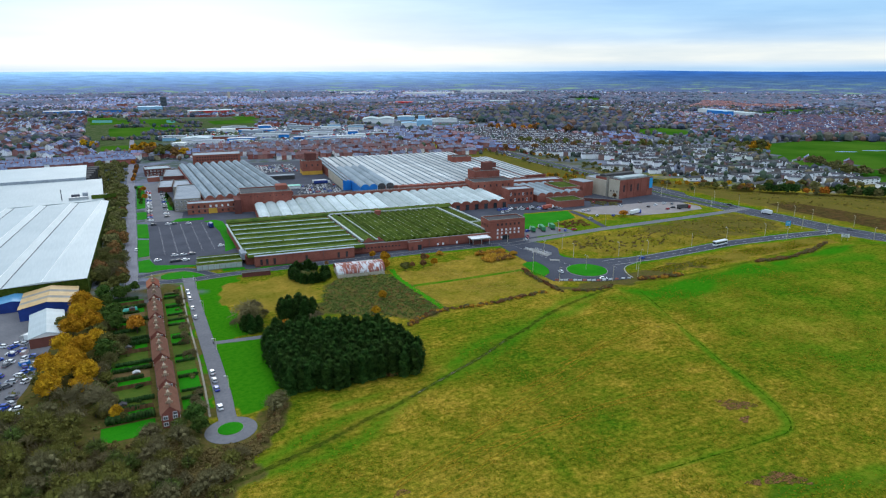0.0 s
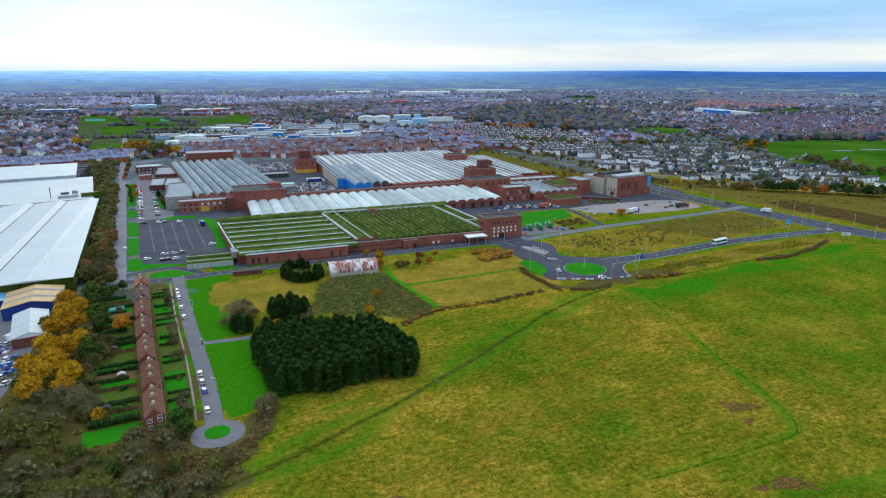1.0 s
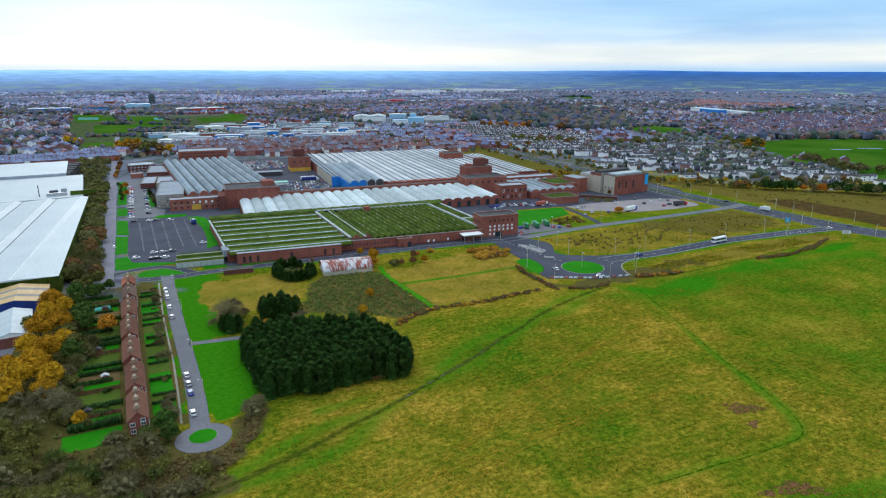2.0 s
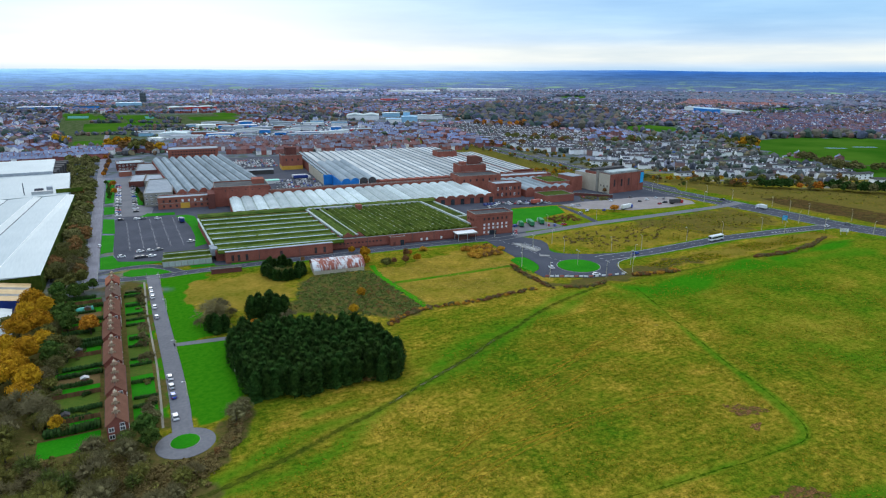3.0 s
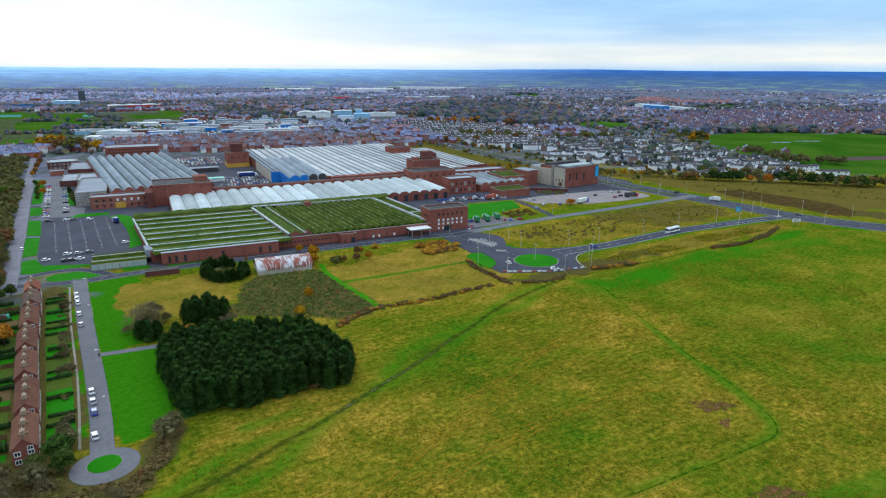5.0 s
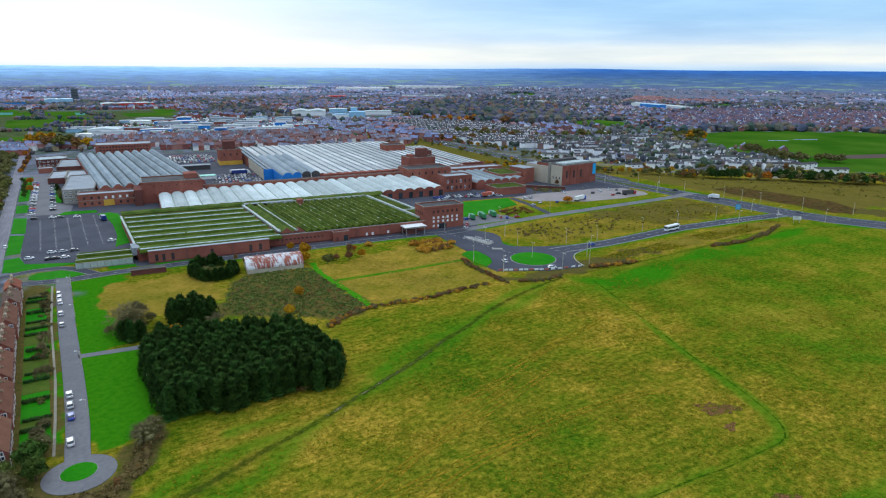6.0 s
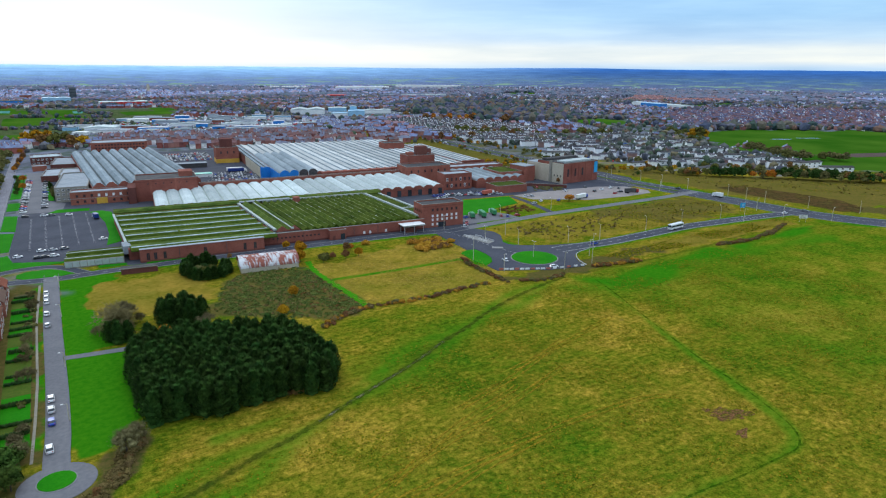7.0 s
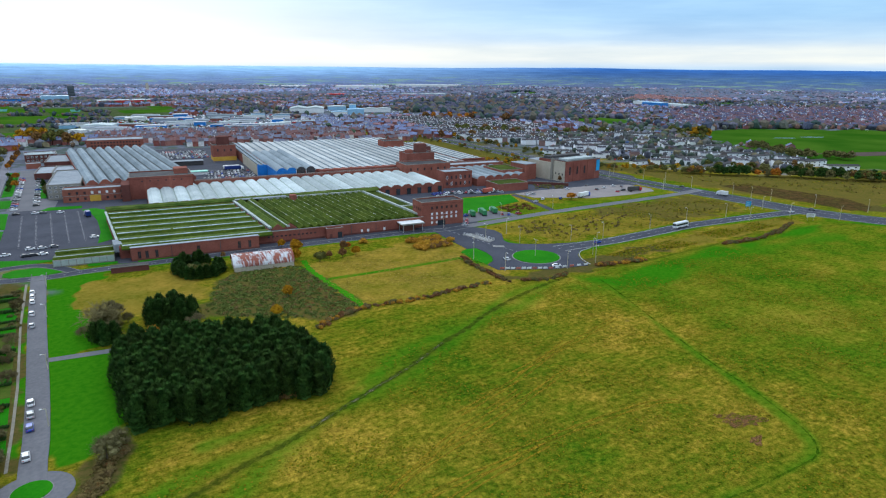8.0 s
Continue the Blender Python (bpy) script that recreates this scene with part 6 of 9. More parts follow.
# gutters and ridges run at a slant to the side wall; each bay falls from its ridge to a gutter on either hand
for i in range(4):
    g = -53.1 - 21.3 * i
    near, far = (g, g + 16.7, -16.6 if i == 0 else g + 21.3), (g + 28.9, g + 45.5, -2.8 if i == 0 else g + 50.2)
    bm = bmesh.new()
    v = [bm.verts.new((x, y, z)) for y, row in ((351.6, near), (566, far)) for x, z in zip(row, (8.6, 9.5, 8.6))]
    for q in ((0, 1, 4, 3), (1, 2, 5, 4), (0, 2, 1), (3, 4, 5), (0, 3, 5, 2)):
        bm.faces.new([v[k] for k in q])
    bmesh.ops.recalc_face_normals(bm, faces=bm.faces[:])
    part("roof_bay", bm, WROOF, e)
    bm = bmesh.new()
    ribbon(bm, [Vector((g, 352)), Vector((g + 28.9, 566))], -0.22, 0.22, 8.5, 8.72)
    part("gutter", bm, M["asphalt"], e, "dark roof gutter")
    bm = bmesh.new()
    ribbon(bm, [Vector((near[1], 352)), Vector((far[1], 566))], -0.16, 0.16, 9.4, 9.58)
    part("ridge_cap", bm, M["white_paint"], e, "white ridge cap")
part("back_hall", boxes((-130, 567, -0.4, -6.5, 684, 9.2)), WROOF, e)
part("back_hall", boxes((-124, 685, -0.4, -20, 778, 11.2)), WROOF, e)
for i in range(6):
    part("loading_bay", boxes((-20, 688 + i * 15, -0.4, -17 + i * 1.7, 697 + i * 15, 10.4 - 0.3 * (i % 2))), M["dark_roof"], e, "dark loading bay")
part("back_fascia", boxes((-124, 684.3, 9.2, -20, 684.95, 11.6)), M["flat_roof"], e)
e = empty("roof_plant", site(-27, 577, 2, 9.2), "grey rooftop plant and ducts on the warehouse", "roof plant")
part("duct", boxes((-4, 0, 0, 10, 3, 2.2)), M["steel"], e)
part("duct", boxes((12, 4, 0, 24, 9, 1.6)), M["steel"], e)
part("unit", boxes((-2, 5, 0, 4, 10, 3.0)), M["asphalt"], e, "dark plant unit")
part("unit", boxes((6, 6, 0, 10, 11, 4.0)), M["flat_roof"], e)
part("mast", boxes((-9, 2, 0, -8.4, 2.6, 9.0)), M["asphalt"], e)
part("screen", boxes((12, -2, 0, 30, -1.4, 3.2)), M["moss_and_shade"], e, "dark green louvred screen")

# ---------------------------------------------------------------- scrapyard
bm = bmesh.new()
poly(bm, [(-95, 190), (-44, 218), (-36, 250), (-30, 290), (-22, 322), (-20, 351), (-95, 351)], -0.3, 0.05)
tagged(link("scrap_yard", bm, M["asphalt_pale"]), "wet grey yard surface", "yard", kind="structure")


def portal_shed(name, x, y, w, d, h, rise, yaw, wall, roof, label, stripes=None):
    e = empty(name, site(x, y, yaw), label, "shed")
    part("wall", boxes((-w / 2, -d / 2, -0.3, w / 2, d / 2, h)), M[wall], e)
    n = 8
    for i in range(n):
        bm = bmesh.new()
        a, b = -d / 2 - 0.3 + (d + 0.6) * i / n, -d / 2 - 0.3 + (d + 0.6) * (i + 1) / n
        prism(bm, [(-w / 2 - 0.3, h), (0, h + rise), (w / 2 + 0.3, h), (w / 2 + 0.3, h + 0.12), (0, h + rise + 0.14), (-w / 2 - 0.3, h + 0.12)], a, b - 0.05)
        bmesh.ops.recalc_face_normals(bm, faces=bm.faces[:])
        part("roof_sheet", bm, M[stripes if stripes and i in (2, 5) else roof], e)
    prisms = bmesh.new()
    prism(prisms, [(-w / 2, h), (w / 2, h), (0, h + rise)], -d / 2, -d / 2 + 0.2)
    bmesh.ops.recalc_face_normals(prisms, faces=prisms.faces[:])
    part("gable", prisms, M[wall], e)
    return e


M["tan_roof"] = surface("tan_sheet_roof", (0.42, 0.27, 0.10), (0.58, 0.40, 0.18), 0.5, 0.1, 0.6, 0.01)
M["navy"] = surface("navy_cladding", (0.012, 0.03, 0.16), (0.02, 0.05, 0.24), 0.5, 0.1, 0.5, 0.0)
M["sky_clad"] = surface("sky_blue_sheet", (0.08, 0.25, 0.42), (0.13, 0.33, 0.52), 0.5, 0.1, 0.5, 0.0)
def rusty(name):
    """White painted sheets with the paint gone in long streaks of rust."""
    q = Nodes(name)
    big = q.noise(0.11, 3.0, 0.6)
    streak = q.noise(0.9, 4.0, 0.65, stretch=(1.0, 0.25, 0.25, -18))
    f = q.ramp(q.math("ADD", q.math("MULTIPLY", big, 0.55), q.math("MULTIPLY", streak, 0.45)), (0.47, 0.0), (0.54, 1.0))
    col = q.mix(f, q.mix(streak, (0.52, 0.53, 0.54), (0.70, 0.70, 0.70)), q.mix(streak, (0.16, 0.045, 0.03), (0.36, 0.12, 0.08)))
    return q.done(col, 0.8, streak, 0.02)


M["peeling"] = rusty("peeling_white_sheet")
M["rust_sheet"] = surface("rusty_sheet", (0.24, 0.06, 0.035), (0.66, 0.63, 0.63), 0.45, 0.10, 0.8, 0.02, worn=0.35)
e = portal_shed("tan_shed", -32.5, 337, 23, 25, 5.6, 2.2, -1, "navy", "tan_roof", "navy clad shed with a tan ribbed roof", "concrete")
e = portal_shed("blue_shed", -48, 347, 12, 14, 4.5, 1.0, -1, "navy", "sky_clad", "open shed with light blue roof")
e = portal_shed("white_shed", -32, 304, 13, 31, 4.2, 2.0, 3, "white_paint", "wroof", "white sheeted storage shed with brick gable")
part("brick_gable", boxes((-6.4, -15.75, 0, 6.4, -15.55, 4.2)), M["brick_dark"], e)

# ---------------------------------------------------------------- rusty barn
e = empty("rusty_barn", site(117, 320.5, -10), "round-roofed barn with rusty peeling white sheets", "barn")
part("wall", boxes((-13, -7, -0.3, -12.7, 7, 2.6), (12.7, -7, -0.3, 13, 7, 2.6), (-12.7, -7, -0.3, 12.7, -6.7, 2.4), (-12.7, 6.7, -0.3, 12.7, 7, 2.4)), M["cream"], e)
prof = [(7.4 * math.cos(math.pi * i / 12), 2.2 + 4.0 * math.sin(math.pi * i / 12)) for i in range(13)]
for i in range(9):
    bm = bmesh.new()
    fs = prism(bm, prof + [(x * 0.985, z - 0.1) for x, z in prof[::-1]], -13.4 + i * 2.98, -13.4 + (i + 1) * 2.98 - 0.06)
    bmesh.ops.recalc_face_normals(bm, faces=bm.faces[:])
    o = part("roof_sheet", bm, M["peeling"], e)
    o.matrix_local = pose(0, 0, 0, 0, 0, -90)
bm = bmesh.new()
prism(bm, [(x * 0.96, z - 0.1) for x, z in prof], -12.9, -12.7)
bmesh.ops.recalc_face_normals(bm, faces=bm.faces[:])
part("gable", bm, M["brick"], e, "red brick gable").matrix_local = pose(0, 0, 0, 0, 0, -90)
part("gable_window", boxes((-13.06, -2.2, 1.6, -12.86, 2.2, 4.2)), M["cream"], e, "boarded arch in the gable")
e = empty("store_shed", site(65, 343, -9), "long low dark store with a pale roof", "shed")
part("wall", boxes((-7.5, -1.8, -0.2, 7.5, 1.8, 2.6)), M["brick_dark"], e)
part("roof", boxes((-7.8, -2.1, 2.6, 7.8, 2.1, 2.85)), M["dark_roof"], e)
part("fascia", boxes((-7.7, -2.2, 2.5, 7.7, -2.1, 2.9)), M["coping"], e)

# ---------------------------------------------------------------- terrace and gardens
TERR = pose(6.9, 198, 0, 0, 0, -2.03)


M["cream_brick"] = surface("pale_weathered_brick", (0.28, 0.20, 0.13), (0.44, 0.34, 0.23), 2.0, 0.3, 0.9, 0.02)


def terrace_block(y0, y1, off, tone, wide=5.5, ends=False):
    e = empty("terraced_house", TERR @ pose(off, y0, 0), "brick terraced house row with brown tiled roof and chimneys", "terraced house", "terrace along the cul-de-sac")
    L, w, h, r = y1 - y0, wide / 2, 4.9 + y0 * 0.008, 2.5
    t = 0.3
    part("wall", boxes((-w, 0, -0.3, w, t, h), (-w, L - t, -0.3, w, L, h), (-w, t, -0.3, -w + t, L - t, h), (w - t, t, -0.3, w, L - t, h)), M["brick"], e)
    o = 0.32
    for sd in (-1, 1):
        bm = bmesh.new()
        n = 7
        rail = []
        for k in range(n):
            # tile courses stepped up the slope
            f0, f1 = k / n, (k + 1) / n
            rail += [(sd * (w + o) * (1 - f0), h - 0.15 + (r + 0.15) * f0 + 0.08), (sd * (w + o) * (1 - f1), h - 0.15 + (r + 0.15) * f1)]
        pair = [[bm.verts.new((x, y, z)) for x, z in rail] for y in (-o, L + 0.02)]
        under = [[bm.verts.new((x, y, h - 0.22 + (z - h) * 0.97)) for x, z in (rail[0], rail[-1])] for y in (-o, L + 0.02)]
        for k in range(len(rail) - 1):
            bm.faces.new((pair[0][k], pair[0][k + 1], pair[1][k + 1], pair[1][k]))
        bm.faces.new((under[0][0], under[1][0], pair[1][0], pair[0][0]))
        bmesh.ops.recalc_face_normals(bm, faces=bm.faces[:])
        part("roof_slope", bm, M[("tile_dark", "tile", "tile_red")[tone]], e)
    for a in (0.0, L - 0.25):
        bm = bmesh.new()
        prism(bm, [(-w, h), (w, h), (0, h + r - 0.1)], a, a + 0.25)
        bmesh.ops.recalc_face_normals(bm, faces=bm.faces[:])
        part("gable", bm, M["brick"], e, "brick gable")
    window(e, 1.3, -0.05, h - 0.9, 1.3, 1.3)
    part("ridge", boxes((-0.13, -o, h + r - 0.08, 0.13, L, h + r + 0.10)), M["tile_dark"], e, "dark ridge tiles")
    n = max(2, round(L / 6.2))
    for k in range(n):
        y = L * (k + 0.5) / n
        c = part("chimney", boxes((-0.45, y - 0.75, h + r - 0.9, 0.45, y + 0.75, h + r + 0.95), (-0.55, y - 0.85, h + r + 0.95, 0.55, y + 0.85, h + r + 1.1)), M["cream_brick"], e)
        part("flashing", boxes((-1.1, y + 0.72, h + r - 0.75, 1.1, y + 0.95, h + r - 0.1)), M["cream_brick"], e, "pale mortar fillet")
        for d in (-0.55, 0, 0.55):
            bm = bmesh.new()
            tube(bm, (0, y + d, h + r + 1.1), (0, y + d, h + r + 1.55), 0.16, 0.13, 6)
            part("pot", bm, M["cream"], c)
        for z in (1.0, 3.4):
            window(e, -w - 0.02, y + 1.2, z, 1.5, 1.3, -90)
            window(e, w + 0.02, y + 1.2, z, 1.5, 1.3, 90)
        part("door", boxes((w - 0.04, y - 1.6, 0, w + 0.08, y - 0.7, 2.05)), M["white_paint"], e, "white front door")
    for s in (-1, 1):
        part("gutter", boxes((s * (w + o) - 0.08, -o, h - 0.3, s * (w + o) + 0.08, L, h - 0.16)), M["dark_roof"], e)
    if ends:
        for x in (-1.6, 1.3):
            window(e, x, -0.02, 2.9, 1.5, 1.4)
            window(e, x, -0.02, 0.7, 1.5, 1.4)
        part("porch", boxes((-0.6, -0.8, 0, 0.6, -0.02, 2.1)), M["brick_dark"], e)
        part("step", boxes((-0.5, -1.1, 0, 0.5, -0.8, 0.18)), M["coping"], e)
    return e


M["tile_red"] = surface("orange_red_roof_tile", (0.24, 0.085, 0.05), (0.33, 0.125, 0.075), 2.2, 0.25, 0.9, 0.05, 0.2)
M["tile_dark"] = surface("dark_brown_roof_tile", (0.095, 0.06, 0.045), (0.16, 0.10, 0.078), 2.2, 0.25, 0.9, 0.05, 0.2)
for i, (a, b, off, tone) in enumerate(((0.4, 17.4, 0.5, 1), (20.5, 40.2, 0.5, 1), (43.7, 63.0, -0.1, 1), (66.6, 84.8, -0.3, 1), (88.5, 108.8, 0.1, 1), (112.6, 128.0, 0.6, 0), (131.5, 142.5, 0.6, 2))):
    terrace_block(a, b, off, tone, ends=i == 0)


def leafy_box(name, length, width, height, material, seed, per=14, size=0.25):
    """A clipped hedge: a lumpy core with sprays of leaf all over it."""
    rng = np.random.default_rng(seed)
    n = max(2, int(length / 0.9))
    c = np.stack([np.linspace(0.4, length - 0.4, n), rng.normal(0, 0.08, n), np.full(n, height * 0.5)], 1)
    r = np.stack([np.full(n, 0.75), np.full(n, width * 0.55), height * 0.55 * rng.uniform(0.9, 1.1, n)], 1)
    d = rng.standard_normal((n, per, 3))
    d /= np.linalg.norm(d, axis=2, keepdims=True)
    p = c[:, None] + d * r[:, None]
    sets = [blobs(c, r, 1, 0.1, rng), leaves(p.reshape(-1, 3), d.reshape(-1, 3), size, rng)]
    v, f = merge(*sets)
    return mesh_of(name, v, f, M[material])



M["buff"] = surface("buff_path", (0.20, 0.18, 0.14), (0.32, 0.29, 0.23), 1.5, 0.1, 0.95, 0.01)
# ---------------------------------------------------------------- gardens
random.seed(17)
HEDGE = [leafy_box("hedge", l, 1.0, 1.7, "hedge", 100 + l) for l in (8, 13)]
HEDGE_L = leafy_box("hedge", 15, 1.4, 2.2, "hedge", 140)
LAWNS = [M["lawn"], M["lawn"], surface("rough_lawn", (0.045, 0.10, 0.010), (0.10, 0.125, 0.018), 1.2, 0.2, 0.95, 0.05), surface("bare_garden_soil", (0.11, 0.075, 0.03), (0.17, 0.115, 0.045), 1.2, 0.2, 0.95, 0.05)]
M["fence"] = surface("brown_timber_fence", (0.13, 0.065, 0.035), (0.21, 0.11, 0.06), 1.5, 0.3, 0.85, 0.01, 0.25)
y, k = 10.0, 0
ROW = [7.2, 6.0, 11.5, 6.4, 8.0, 5.6, 12.0, 7.5, 6.0, 9.5, 6.2, 7.0, 11.0, 6.4, 7.0, 6.0]
while y < 134 and k < len(ROW):
    d = ROW[k]
    bm = boxes((-18.5, y, -0.2, -4.6, y + d - 0.3, 0.07))
    o = link("garden_lawn", bm, LAWNS[(0, 2, 2, 0, 3, 1, 2, 0)[k % 8]])
    o.matrix_world = TERR
    tagged(o, "back garden lawn between hedges", "lawn", kind="structure")
    bm = boxes((4.6, y, -0.2, 11.6, y + d - 0.3, 0.07))
    o = link("garden_lawn", bm, LAWNS[(0, 2, 0, 0, 2)[k % 5]])
    o.matrix_world = TERR
    tagged(o, "front garden lawn between hedges", "lawn", kind="structure")
    if k % 4 != 2:
        o = tagged(new("garden_hedge", HEDGE_L if k % 3 else HEDGE[1]), "clipped dark green hedge between back gardens", "hedge", "garden hedges")
        o.matrix_world = TERR @ Matrix.LocRotScale((-18.5 + (k % 3) * 1.2, y + d, 0), Euler((0, 0, random.uniform(-0.03, 0.03))), (0.9, random.uniform(0.8, 1.3), random.uniform(0.7, 1.2)))
    if k % 5 != 3:
        o = tagged(new("garden_hedge", HEDGE[0]), "clipped dark green hedge between front gardens", "hedge", "garden hedges")
        o.matrix_world = TERR @ Matrix.LocRotScale((4.4 + random.uniform(0, 1), y + d, 0), Euler((0, 0, random.uniform(-0.03, 0.03))), (0.85, random.uniform(0.7, 1.0), random.uniform(0.55, 0.95)))
    if k % 4 == 2 or k == 0:
        f = empty("garden_fence", TERR @ pose(-18.0, y + d - 0.6, 0), "brown timber garden fence of upright boards", "fence")
        for i in range(16):
            part("board", boxes((i * 0.86, 0, 0, i * 0.86 + 0.82, 0.05, 1.6 + 0.04 * (i % 3))), M["fence"], f)
        for i in range(6):
            part("post", boxes((i * 2.7 - 0.06, 0.05, 0, i * 2.7 + 0.06, 0.17, 1.75)), M["fence"], f)
    if k % 3 == 1:
        s = empty("garden_shed", TERR @ pose(-8.5 - random.random() * 6, y + 2.2, 0, 0, 0, random.uniform(-6, 6)), "small timber garden shed with felt roof", "shed")
        part("wall", boxes((-1.2, -0.9, 0, 1.2, 0.9, 1.9)), M["fence"], s)
        bm = bmesh.new()
        prism(bm, [(-1.35, 1.85), (0, 2.5), (1.35, 1.85)], -1.0, 1.0)
        bmesh.ops.recalc_face_normals(bm, faces=bm.faces[:])
        part("roof", bm, M["dark_roof"] if k % 2 else M["steel"], s)
        part("door", boxes((-0.4, -0.96, 0.05, 0.4, -0.9, 1.75)), M["tile_dark"], s)
    y += d
    k += 1
o = link("garden_lawn", boxes((-20, -1.0, -0.2, -4.2, 8.6, 0.07)), M["lawn"])
o.matrix_world = TERR
tagged(o, "wide bright green lawn beside the end house", "lawn", kind="structure")
o = tagged(new("garden_hedge", HEDGE_L), "tall dark green hedge along the end lawn", "hedge", "garden hedges")
o.matrix_world = TERR @ Matrix.LocRotScale((-18.6, 10.4, 0), None, (0.97, 1.9, 1.25))
for i in range(40):
    plant(random.choice(("shrub_green", "shrub_olive", "shrub_green", "shrub_thicket")), random.uniform(-13, 0), random.uniform(212, 330), random.uniform(0.35, 0.75))
for i in range(34):
    yy = random.uniform(204, 338)
    plant(random.choice(("shrub_thicket", "shrub_olive", "shrub_thicket", "bare_brown")), 15.6 + (yy - 204) * 0.045 + random.uniform(0, 3), yy, random.uniform(0.35, 0.7))
for x, yy, s in ((-9, 325, 0.8), (-3, 333, 0.8), (-10, 337, 0.9), (4, 345, 0.6), (-5, 316, 0.6), (-8, 304, 0.9), (-4, 338, 0.7), (0, 340, 0.6)):
    plant("green", x, yy, s)
for x, yy, s in ((-6, 262, 0.9), (-9, 255, 0.8), (-4, 272, 0.8), (-10, 290, 0.8)):
    plant("thicket", x, yy, s)
s = empty("polytunnel", site(-2, 316, 8), "long turquoise garden tunnel", "polytunnel")
bm = bmesh.new()
prism(bm, [(1.3 * math.cos(math.pi * i / 8), 1.6 * math.sin(math.pi * i / 8)) for i in range(9)], -5.5, 5.5)
bmesh.ops.recalc_face_normals(bm, faces=bm.faces[:])
M["teal"] = surface("turquoise_sheet", (0.06, 0.36, 0.28), (0.10, 0.46, 0.36), 1.0, 0.2, 0.5, 0.0)
part("cover", bm, M["teal"], s).matrix_local = pose(0, 0, 0, 0, 0, 90)
part("end_frame", boxes((-5.6, -1.3, 0, -5.5, 1.3, 1.2)), M["white_paint"], s)
bm = bmesh.new()
poly(bm, [(18.6, 199), (19.3, 199), (20.7, 219), (22.1, 244), (23.6, 296), (26.5, 345), (25.6, 345), (22.9, 296), (21.4, 244), (20.0, 219)], -0.2, 0.09)
tagged(link("footpath", bm, M["buff"]), "pale footpath along the front gardens", "footpath", kind="structure")
bm = bmesh.new()
poly(bm, [(29.2, 257.8), (51, 254), (51, 257.5), (29.2, 261)], -0.2, 0.09)
tagged(link("lane_stub", bm, M["asphalt_pale"]), "short worn asphalt lane over the lawn", "lane", kind="structure")

for i in range(9):
    plant("rust" if i % 3 else "orange", 20.5 + i * 1.1, 706 + i * 12, random.uniform(0.5, 0.7))
for i in range(8):
    plant(random.choice(("conifer", "thicket", "olive")), 43 + random.uniform(-1, 1), 545 + i * 8, 0.5)
for i in range(7):
    plant(random.choice(("green", "green", "olive")), 21.5 + random.uniform(-1.5, 1.5), 580 + i * 13, 0.42)
# ---------------------------------------------------------------- car parks, verges
bm = bmesh.new()
poly(bm, [(15.4, 406), (16.4, 390), (38, 379.5), (60, 405), (63, 488), (58, 497), (20.5, 500.6)], -0.2, 0.11)
M["faded"] = surface("faded_road_paint", (0.12, 0.12, 0.13), (0.36, 0.36, 0.37), 1.0, 0.2, 0.8, 0.0)
cp = tagged(link("car_park", bm, M["asphalt"]), "dark asphalt car park with painted bays", "car park", kind="structure")
for i in range(5):
    bm = bmesh.new()
    for j in range(24):
        y0 = 410 + j * 3.4
        x0 = 24.2 + i * 7.3 + (y0 - 412) * 0.036
        box(bm, x0 - 0.6, y0, 0.112, x0 + 0.6, y0 + 0.5, 0.12)
        if j % 3:
            box(bm, x0 - 0.09, y0 + 0.5, 0.112, x0 + 0.09, y0 + 3.0, 0.12)
    part("bay_line", bm, M["faded"], cp, "faded white bay line")
for pts in ([(13.4, 505.4), (20.2, 502), (18.5, 457.2), (11.4, 461.2)], [(11.1, 456.5), (17.9, 453), (15.3, 411.6), (8.9, 410.8)], [(15.4, 548.8), (23.2, 547.3), (22, 520.2), (14.3, 521)],
            [(8.5, 402), (14.8, 403.6), (16.8, 389), (39, 378), (38.4, 376.5), (30, 376.6), (18, 377.4), (12.8, 376), (7.6, 378.2)], [(18, 366), (22, 369.4), (31, 368.5), (36, 363), (40, 356.5), (35, 354.8), (21, 357), (17.6, 361)],
            [(22, 681), (29, 680), (22.8, 564.6), (16.4, 563.2)], [(36, 501), (42, 511), (60, 506), (59, 498), (42, 500)], [(50, 364), (62, 361), (62, 358), (50, 359)],
            [(58, 493), (66, 494), (70.5, 486), (70, 440), (66.5, 406), (58, 400), (62, 425), (63.5, 455), (62.5, 480)], [(40.5, 607), (44.6, 605), (42, 545), (38.6, 546)], [(70, 360), (110, 354), (110, 352.4), (70, 354.4)]):
    bm = bmesh.new()
    poly(bm, pts, -0.2, 0.16)
    tagged(link("verge", bm, M["lawn"]), "bright mown grass verge by the car park", "verge", kind="structure")
bm = bmesh.new()
poly(bm, [(19, 508), (44, 504), (48, 530), (40, 545), (46, 690), (28, 690), (21, 540)], -0.2, 0.1)
tagged(link("staff_car_park", bm, M["asphalt_pale"]), "pale worn strip of staff parking", "car park", kind="structure")
bm = bmesh.new()
poly(bm, [(283, 398), (322, 392.5), (312, 370), (288.5, 365), (279, 359), (255, 358.5)], -0.2, 0.16)
tagged(link("works_lawn", bm, M["lawn"]), "bright green lawn beside the offices", "lawn", kind="structure")
bm = bmesh.new()
poly(bm, [(327, 393), (347, 394), (408, 386), (428, 375.5), (430.5, 355), (424, 346.5), (396, 346.5), (362, 352.5), (345, 365.5), (330, 374)], -0.2, 0.09)
tagged(link("gravel_yard", bm, M["gravel"]), "pale gravel lorry yard beside the engine house", "yard", kind="structure")
